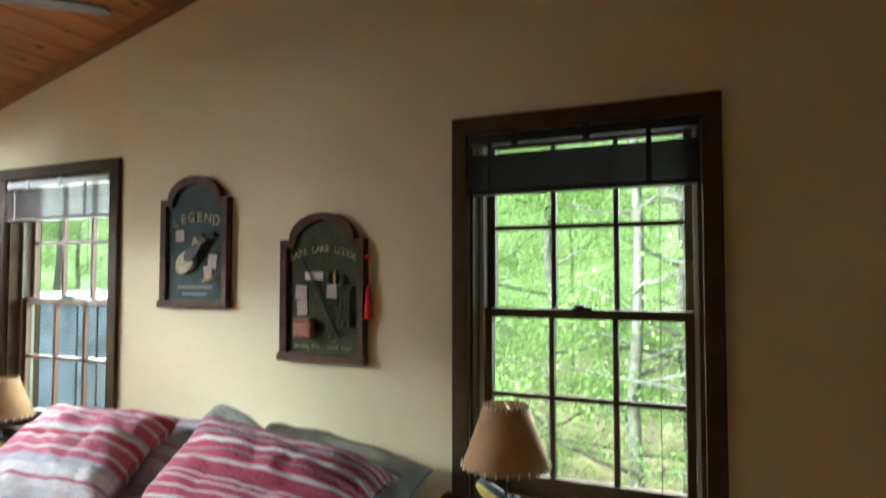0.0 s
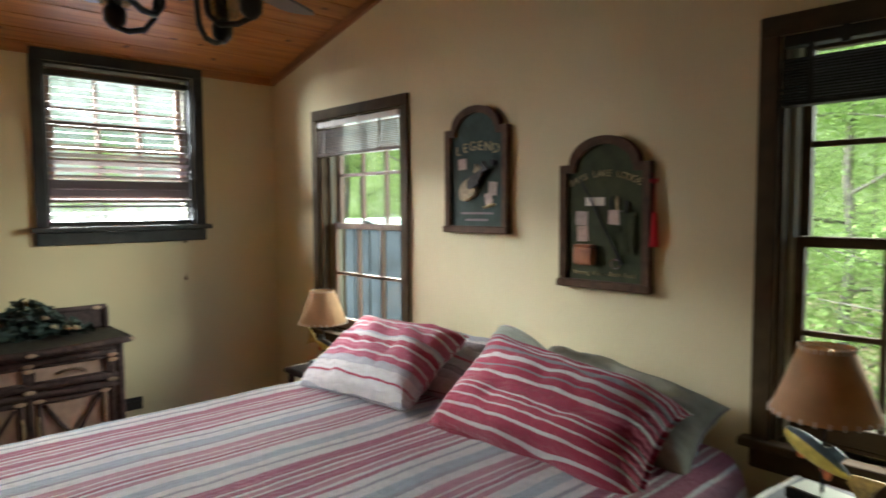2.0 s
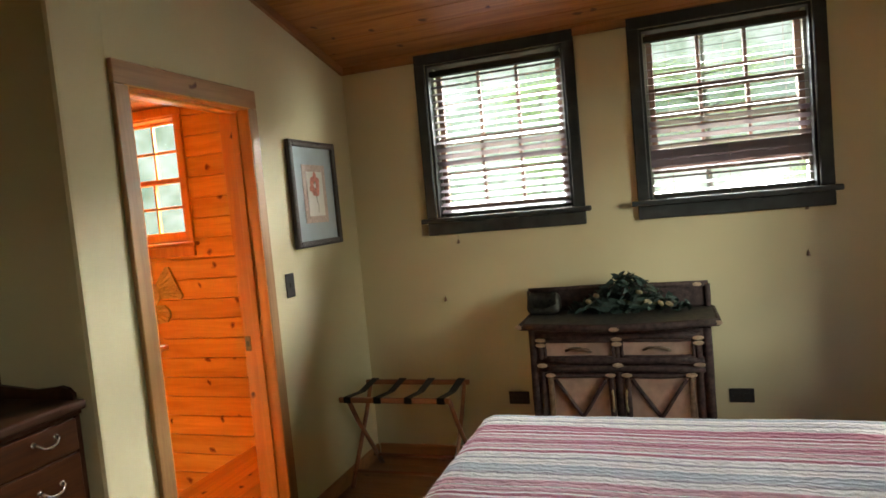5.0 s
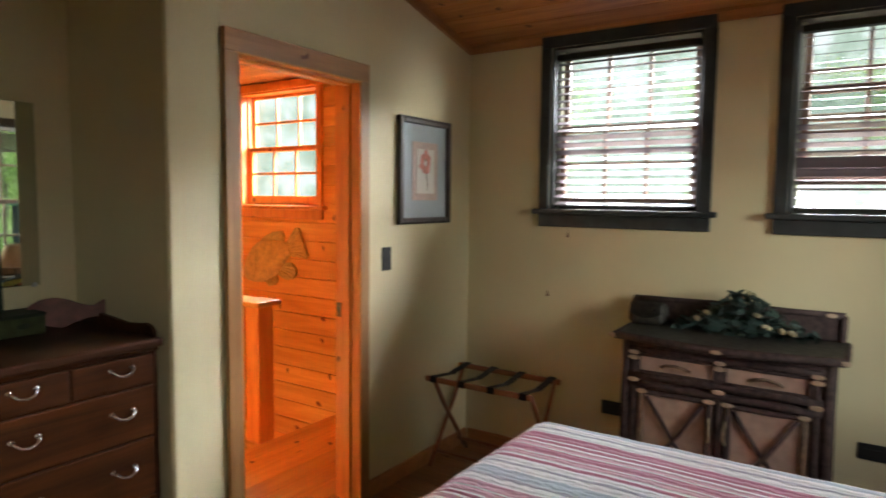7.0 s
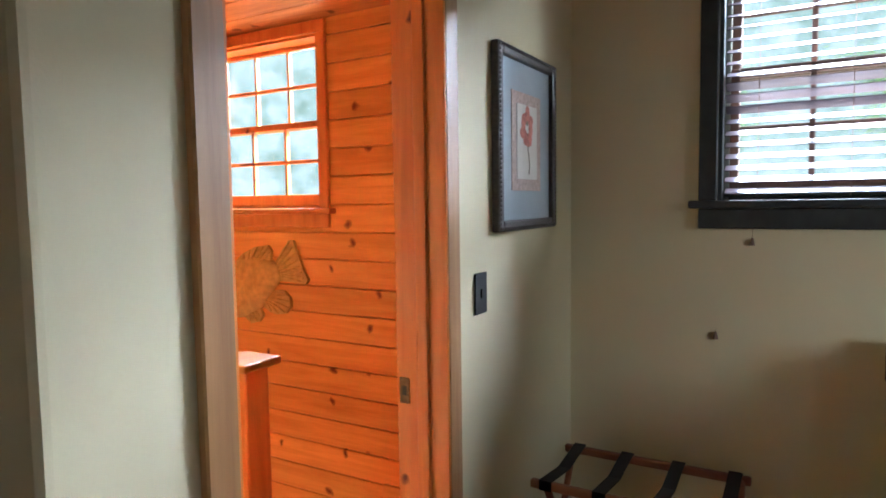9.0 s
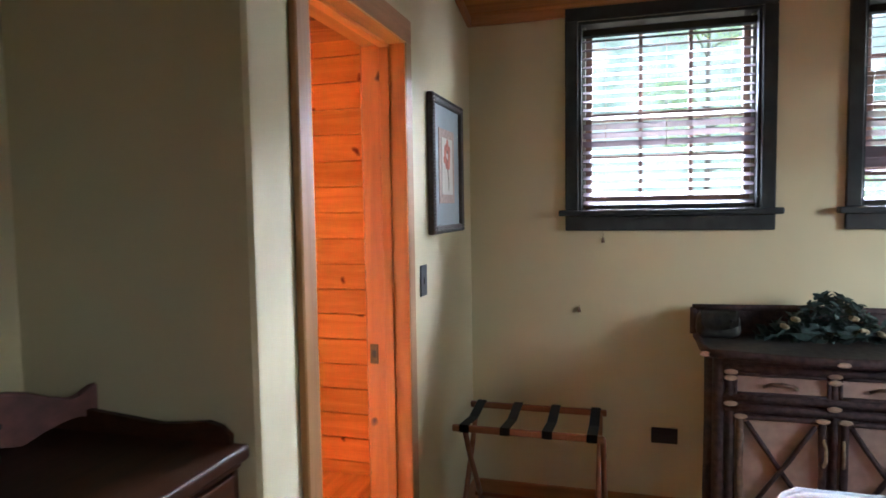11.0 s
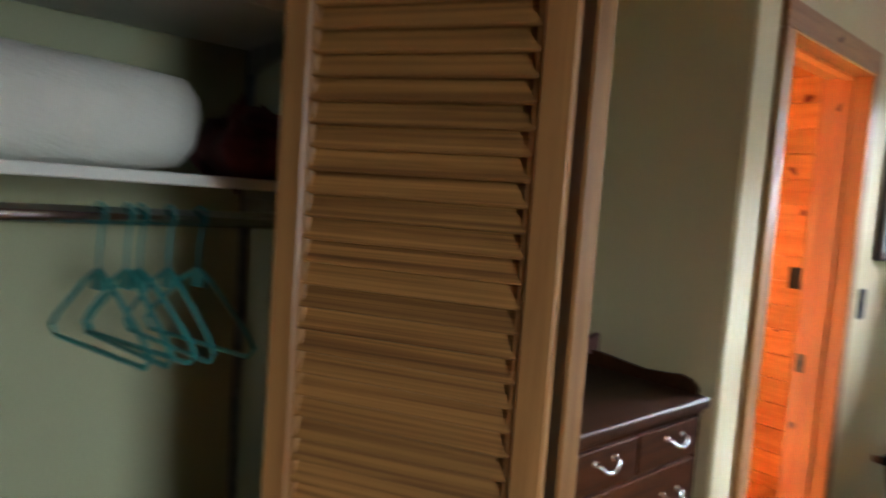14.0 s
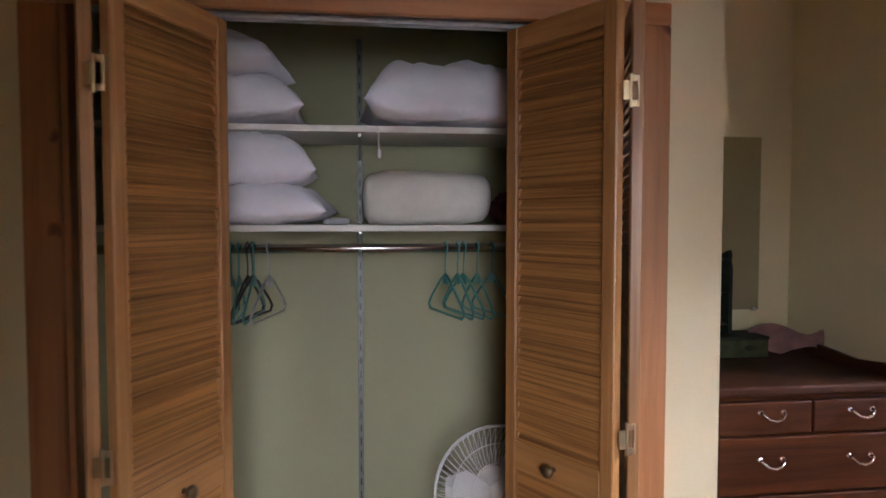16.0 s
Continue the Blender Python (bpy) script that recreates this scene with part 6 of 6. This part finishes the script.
for k in range(5):
    a = 72 * k + 46
    bl_ = prism([(0.16, -0.055), (0.30, -0.068), (0.56, -0.07), (0.60, -0.05), (0.61, 0), (0.60, 0.05), (0.56, 0.07), (0.30, 0.068), (0.16, 0.055)], -0.004, 0.004, pose(0, 0, 2.225, 0, 0, a) @ pose(0, 0, 0, 12, 0, 0))
    b_ = part("blade", bl_, BLADE, cfn, "grey fan blade")
    part("blade_iron", box((0.10, -0.02, -0.008), (0.24, 0.02, -0.003), 0.002, pose(0, 0, 2.225, 0, 0, a) @ pose(0, 0, 0, 12, 0, 0)), BLACK, b_)
for k in range(4):
    a = radians(90 * k + 35)
    c, s = math.cos(a), math.sin(a)
    ar = part("lamp_arm", tube([(c * r, s * r, z) for r, z in ((0.03, 2.15), (0.07, 2.12), (0.08, 2.05), (0.11, 2.022), (0.16, 2.02), (0.20, 2.035), (0.20, 2.05))], 0.008, 8), BLACK, cfn, "curled iron lamp arm", True)
    part("lamp_cup", lathe([(0, 2.03), (0.012, 2.03), (0.028, 2.048), (0.03, 2.075), (0.026, 2.085), (0.018, 2.09), (0.018, 2.15), (0, 2.15)], 14, pose(c * 0.20, s * 0.20, 0)), BLACK, ar, "", True)
    part("glass_shade", lathe([(0.03, 2.088), (0.05, 2.11), (0.056, 2.16), (0.05, 2.21), (0.058, 2.24), (0.0565, 2.24), (0.0485, 2.21), (0.0545, 2.16), (0.0485, 2.112)], 20, pose(c * 0.20, s * 0.20, 0)), SMOKE, ar, "smoky glass shade", True)

# ---- hall ----
post = thing("newel_post", (-3.295, -1.87, 0), "square orange pine newel post at the head of the stairs", "post")
part("shaft", box((-0.06, -0.06, -0.004), (0.06, 0.06, 0.838), 0.006), PINE_V, post)
part("cap", box((-0.095, -0.095, 0.838), (0.095, 0.095, 0.870), 0.008, None, 2), PINE_X, post)
rail_ = thing("stair_rail", (-3.295, -1.965, 0), "orange pine stair rail with square balusters under a flat cap", "rail")
part("cap", box((-0.08, -1.6, 0.838), (0.08, 0.0, 0.868), 0.006), PINE_H, rail_)
part("bottom_rail", box((-0.03, -1.6, 0.05), (0.03, 0.035, 0.09), 0.004), PINE_H, rail_)
for k in range(12):
    part("baluster", box((-0.02, -0.10 - k * 0.128, 0.09), (0.02, -0.05 - k * 0.128, 0.838), 0.004), PINE_V, rail_)
part("stringer", box((-0.03, -1.6, -2.6), (0.03, 0.03, -0.15), 0.004), PINE_H, rail_)
wfo = thing("carved_fish", (XW - 0.08, -2.985, 0.86), "carved pale wooden fish hung on the hall boards", "wall carving", rz=90)
FBODY = [(0.0, 0.055), (0.05, 0.155), (0.115, 0.235), (0.20, 0.285), (0.30, 0.31), (0.40, 0.315), (0.48, 0.29), (0.535, 0.265), (0.545, 0.205), (0.49, 0.15), (0.43, 0.075), (0.36, 0.01), (0.26, -0.03), (0.15, -0.04), (0.06, -0.03), (0.01, -0.005)]
cxb, czb = 0.29, 0.13
fw = bmesh.new()
prev = None
for sc, dp in ((1.0, 0.0), (1.0, 0.012), (0.93, 0.026), (0.78, 0.036), (0.5, 0.043), (0.2, 0.046)):
    ring = [fw.verts.new((cxb + (a - cxb) * sc, -dp, czb + (b - czb) * sc)) for a, b in FBODY]
    if prev:
        for k in range(len(ring)):
            q = (k + 1) % len(ring)
            fw.faces.new((prev[k], prev[q], ring[q], ring[k]))
    prev = ring
fw.faces.new(prev)
part("body", fw, FISH_W, wfo, "", True)


def carved_fin(pts, root, rays):
    """A flat fin with raised rays that fan out from root."""
    f = bmesh.new()
    add_prism(f, pts, 0.002, 0.018, pose(0, 0, 0, 90, 0, 0))
    fin = part("fin", f, FISH_W, wfo)
    for a, b in rays:
        r0, r1 = Vector((root[0], -0.019, root[1])), Vector((a, -0.021, b))
        part("fin_ray", tube([r0.lerp(r1, 0.35), r0.lerp(r1, 0.7), r1], [0.004, 0.008, 0.005], 6), FISH_W, fin)


carved_fin([(0.19, 0.27), (0.26, 0.325), (0.36, 0.365), (0.45, 0.375), (0.475, 0.345), (0.47, 0.29), (0.40, 0.30)], (0.26, 0.20), [(0.27, 0.322), (0.32, 0.345), (0.375, 0.36), (0.42, 0.367), (0.455, 0.362), (0.466, 0.335)])
carved_fin([(0.51, 0.27), (0.555, 0.34), (0.60, 0.405), (0.632, 0.405), (0.665, 0.33), (0.70, 0.25), (0.73, 0.20), (0.71, 0.175), (0.62, 0.185), (0.545, 0.185), (0.52, 0.21)], (0.46, 0.225), [(0.61, 0.398), (0.63, 0.37), (0.645, 0.335), (0.66, 0.30), (0.675, 0.268), (0.69, 0.24), (0.705, 0.212), (0.70, 0.188)])
carved_fin([(0.44, 0.09), (0.49, 0.135), (0.56, 0.135), (0.60, 0.10), (0.605, 0.055), (0.57, 0.015), (0.51, 0.005), (0.45, 0.015), (0.41, 0.04)], (0.40, 0.10), [(0.585, 0.115), (0.597, 0.08), (0.59, 0.045), (0.56, 0.022), (0.515, 0.012), (0.465, 0.02)])
carved_fin([(0.25, -0.02), (0.31, -0.06), (0.37, -0.045), (0.40, -0.01), (0.38, 0.03)], (0.29, 0.06), [(0.31, -0.05), (0.35, -0.045), (0.385, -0.02)])
part("gill", tube([(0.16, -0.036, 0.215), (0.20, -0.044, 0.14), (0.19, -0.044, 0.06), (0.15, -0.034, 0.0)], 0.006, 6), FISH_W, wfo)
part("mouth", tube([(0.0, -0.014, 0.045), (0.05, -0.032, 0.06), (0.10, -0.040, 0.045), (0.135, -0.042, 0.055)], 0.006, 6), FISH_W, wfo)
part("eye", lathe([(0, 0.008), (0.010, 0.005), (0.014, 0)], 12, pose(0.105, -0.036, 0.145, 90, 0, 0)), FISH_W, wfo, "", True)
hb = part("baseboard_hall", box((XW - 0.08, -1.81, 0), (XW - 0.062, YD - 0.14, 0.07), 0.004), PINE_H)
struct(hb, "orange pine baseboard in the hall", "baseboard")

# ---- outdoors ----
gm = plain("leaf_litter", (0.26, 0.205, 0.125), 0.95, var=0.5, scale=2.5, grain=30, bumpy=0.6, dist=0.03)
gb = bmesh.new()
bmesh.ops.create_grid(gb, x_segments=60, y_segments=60, size=150)
for v in gb.verts:
    r = math.hypot(v.co.x, v.co.y)
    v.co.z = -2.75 + 0.035 * max(0, v.co.y - 4) * (1 if r < 60 else 0.6) + (0.4 * noise.noise(v.co * 0.08) if r > 8 else 0)
struct(part("ground", gb, gm), "brown leaf-littered forest floor", "ground")


def leaf_mat():
    m, nt, bsdf = tree_of("broadleaf")
    geo_ = nt.nodes.new("ShaderNodeNewGeometry")
    col = ramp(nt, geo_.outputs["Random Per Island"], [(0.0, (0.19, 0.30, 0.075)), (0.5, (0.30, 0.44, 0.13)), (1.0, (0.43, 0.56, 0.22))])
    nt.links.new(col, bsdf.inputs["Base Color"])
    bsdf.inputs["Roughness"].default_value = 0.5
    tr = nt.nodes.new("ShaderNodeBsdfTranslucent")
    nt.links.new(col, tr.inputs["Color"])
    mix = nt.nodes.new("ShaderNodeMixShader")
    mix.inputs[0].default_value = 0.6
    out = nt.nodes["Material Output"]
    nt.links.new(bsdf.outputs[0], mix.inputs[1])
    nt.links.new(tr.outputs[0], mix.inputs[2])
    nt.links.new(mix.outputs[0], out.inputs["Surface"])
    return m


LEAF = leaf_mat()
TRUNK = plain("grey_bark", (0.17, 0.15, 0.125), 0.9, var=0.35, scale=12, grain=40, bumpy=0.7, dist=0.01)


def make_tree(seed, height, spread, leaves, at, label):
    rnd = random.Random(seed)
    t = thing("tree", at, label, "tree", "woodland trees")
    tb = bmesh.new()
    lean = Vector((rnd.uniform(-0.04, 0.04), rnd.uniform(-0.04, 0.04), 1))
    pts = [lean * (height * k / 8) + Vector((rnd.uniform(-0.06, 0.06), rnd.uniform(-0.06, 0.06), 0)) * (k > 0) for k in range(9)]
    pts[0].z = -0.3
    r0 = height * 0.011
    add_tube(tb, pts, [r0 * (1 - 0.085 * k) for k in range(9)], 8)
    tips = []
    for k in range(26):
        u = rnd.uniform(0.16, 0.98)
        p = pts[0].lerp(pts[-1], u)
        a = rnd.uniform(0, 6.283)
        L = spread * rnd.uniform(0.45, 1.0) * (1.1 - 0.5 * u)
        q = [p]
        d = Vector((math.cos(a), math.sin(a), rnd.uniform(-0.05, 0.5)))
        for s in range(1, 5):
            q.append(q[-1] + d * (L / 4) + Vector((rnd.uniform(-0.08, 0.08), rnd.uniform(-0.08, 0.08), rnd.uniform(-0.06, 0.09))))
            if s > 1:
                tips.append(q[-1])
        add_tube(tb, q, [r0 * 0.42 * (1 - u * 0.5) * (1 - 0.2 * s) for s in range(5)], 5)
    part("trunk", tb, TRUNK, t, "grey bark trunk with thin limbs", True)
    verts, faces = [], []
    for k in range(leaves):
        c = rnd.choice(tips) + Vector((rnd.gauss(0, 0.42), rnd.gauss(0, 0.42), rnd.gauss(0, 0.20)))
        l = rnd.uniform(0.020, 0.044)
        m = Euler((rnd.gauss(0, 0.5), rnd.gauss(0, 0.5), rnd.uniform(0, 6.283))).to_matrix()
        b = len(verts)
        for p in ((-l, 0, 0), (-0.2 * l, -0.55 * l, 0.1 * l), (l, 0, -0.1 * l), (-0.2 * l, 0.55 * l, 0.1 * l)):
            verts.append(c + m @ Vector(p))
        faces.append((b, b + 1, b + 2, b + 3))
    me = bpy.data.meshes.new("crown")
    me.from_pydata(verts, [], faces)
    me.materials.append(LEAF)
    cr = new("crown", me)
    cr.parent = t
    cr["label"] = "loose crown of small bright green leaves"
    return t


t1 = make_tree(1, 9.0, 2.6, 27000, (-0.6, 10.2, -2.5), "young broadleaf tree with bright spring leaves")
t2 = make_tree(2, 12.0, 3.0, 30000, (1.6, 13.0, -2.35), "tall slim broadleaf tree in the woods")
t3 = make_tree(3, 7.0, 2.4, 25000, (-3.6, 9.6, -2.5), "small broadleaf tree near the house")
t4 = make_tree(4, 8.0, 2.6, 4200, (-0.25, 9.0, -2.55), "slim understory sapling with few leaves")
t5 = make_tree(5, 9.5, 2.2, 3600, (0.6, 9.6, -2.55), "slim understory sapling with thin bare limbs")
for x, y, rz in ((-1.25, 9.3, 40), (-4.6, 8.8, 250)):
    copy_thing((t4, t5)[x < -1], Matrix.Translation((x, y, -2.55)) @ pose(0, 0, 0, 0, 0, rz))
for k in range(30):
    a = random.uniform(-0.55, 1.15)
    r = random.uniform(9, 26)
    x, y = -1.5 - r * math.sin(a), 0.5 + r * math.cos(a)
    if y < 10.0:
        continue
    g = -2.75 + 0.035 * max(0, y - 4)
    copy_thing((t1, t2, t3)[k % 3], Matrix.Translation((x, y, g)) @ pose(0, 0, 0, 0, 0, random.uniform(0, 360)))
for x, y, k in ((-26, -3.5, 0), (-24, 2.5, 1), (-27, 7.5, 2), (-22, -9, 1), (-24, -15, 0)):
    copy_thing((t1, t2, t3)[k], Matrix.Translation((x, y, -2.75)) @ pose(0, 0, 0, 0, 0, 77 * k + 13 * x))

# far woods: plain glowing backdrops well behind the trees, their daylight painted in


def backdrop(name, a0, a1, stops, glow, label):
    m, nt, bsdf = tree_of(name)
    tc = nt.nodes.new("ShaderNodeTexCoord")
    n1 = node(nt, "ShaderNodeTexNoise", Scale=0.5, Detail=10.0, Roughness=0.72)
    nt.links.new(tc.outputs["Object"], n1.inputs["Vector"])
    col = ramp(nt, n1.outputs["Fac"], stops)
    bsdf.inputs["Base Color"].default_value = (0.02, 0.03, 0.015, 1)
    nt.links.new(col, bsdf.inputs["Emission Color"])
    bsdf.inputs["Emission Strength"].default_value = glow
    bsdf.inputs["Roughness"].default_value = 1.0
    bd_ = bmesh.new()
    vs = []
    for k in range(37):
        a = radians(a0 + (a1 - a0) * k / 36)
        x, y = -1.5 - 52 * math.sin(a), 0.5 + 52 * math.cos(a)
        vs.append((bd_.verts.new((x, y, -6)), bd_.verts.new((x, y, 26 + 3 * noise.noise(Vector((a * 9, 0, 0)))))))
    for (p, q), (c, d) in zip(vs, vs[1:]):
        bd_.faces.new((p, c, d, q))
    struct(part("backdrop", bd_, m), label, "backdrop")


backdrop("far_woods", -40, 68, [(0.34, (0.22, 0.33, 0.10)), (0.48, (0.40, 0.56, 0.20)), (0.58, (0.55, 0.74, 0.32)), (0.70, (0.82, 0.94, 0.66))], 0.40, "far green woods with painted glow")
backdrop("hazy_hillside", 68, 145, [(0.34, (0.36, 0.46, 0.36)), (0.48, (0.62, 0.71, 0.62)), (0.58, (0.85, 0.90, 0.88)), (0.68, (0.97, 0.98, 1.0))], 0.36, "pale hillside and sky with painted haze and glow")

# hot tub outside the far window
tub = thing("hot_tub", (-5.6, 4.7, -2.7), "grey-panelled hot tub on a deck with a green cover", "hot tub")
part("deck", box((-1.3, -1.1, 0.0), (1.3, 1.1, 3.05), 0.01), TRUNK, tub)
HT = plain("blue_grey_panel", (0.018, 0.022, 0.026), 0.95, var=0.4, scale=6)
HT.node_tree.nodes["Principled BSDF"].inputs["Specular IOR Level"].default_value = 0.05
for k in range(8):
    part("panel", box((-1.0 + k * 0.25, -0.9, 3.05), (-0.765 + k * 0.25, -0.86, 4.04), 0.006), HT, tub)
part("shell", box((-1.0, -0.86, 3.05), (1.0, 0.9, 4.04), 0.02), HT, tub)
part("cover", box((-1.04, -0.94, 4.04), (1.04, 0.94, 4.10), 0.02, None, 2), plain("green_vinyl", (0.03, 0.085, 0.06), 0.7, var=0.1), tub, "green vinyl cover")

# ---- pieces of floors and walls ----
for k in range(56):
    x0 = XW + k * 0.1275
    if x0 > XE - 0.05:
        break
    plk = box((x0 + 0.001, -0.735 if x0 > -1.35 else (YD if x0 < -2.05 else -1.36), -0.02), (min(XE, x0 + 0.1265), YN, 0.0), 0.002)
    ob = part("plank", plk, FLOOR_W, bpy.data.objects["floor"])
part("plank", box((-1.2, -1.42, -0.02), (0.52, -0.736, 0.0), 0.002), FLOOR_W, bpy.data.objects["floor"])
wh = bpy.data.objects["wall_hall_west"]
for k in range(-6, 18):
    z0 = 0.06 + k * 0.139
    z1 = z0 + 0.134
    spans = [(-3.6, YD - 0.138)]
    if z1 > HZ0 - 0.02 and z0 < HZ1 + 0.0:
        spans = [(-3.6, HW[0]), (HW[1], YD - 0.138)]
    for ya, yb in spans:
        part("board", box((XW - 0.10, ya, z0), (XW - 0.08, yb, z1), 0.004), PINE_H, wh)
fh = bpy.data.objects["floor_hall"]
for k in range(6):
    y1_ = YD - 0.02 - k * 0.137
    part("plank", box((XW - 0.08, max(-1.815, y1_ - 0.135), -0.004), (-2.14, y1_, 0.0), 0.001), PINE_X, fh)
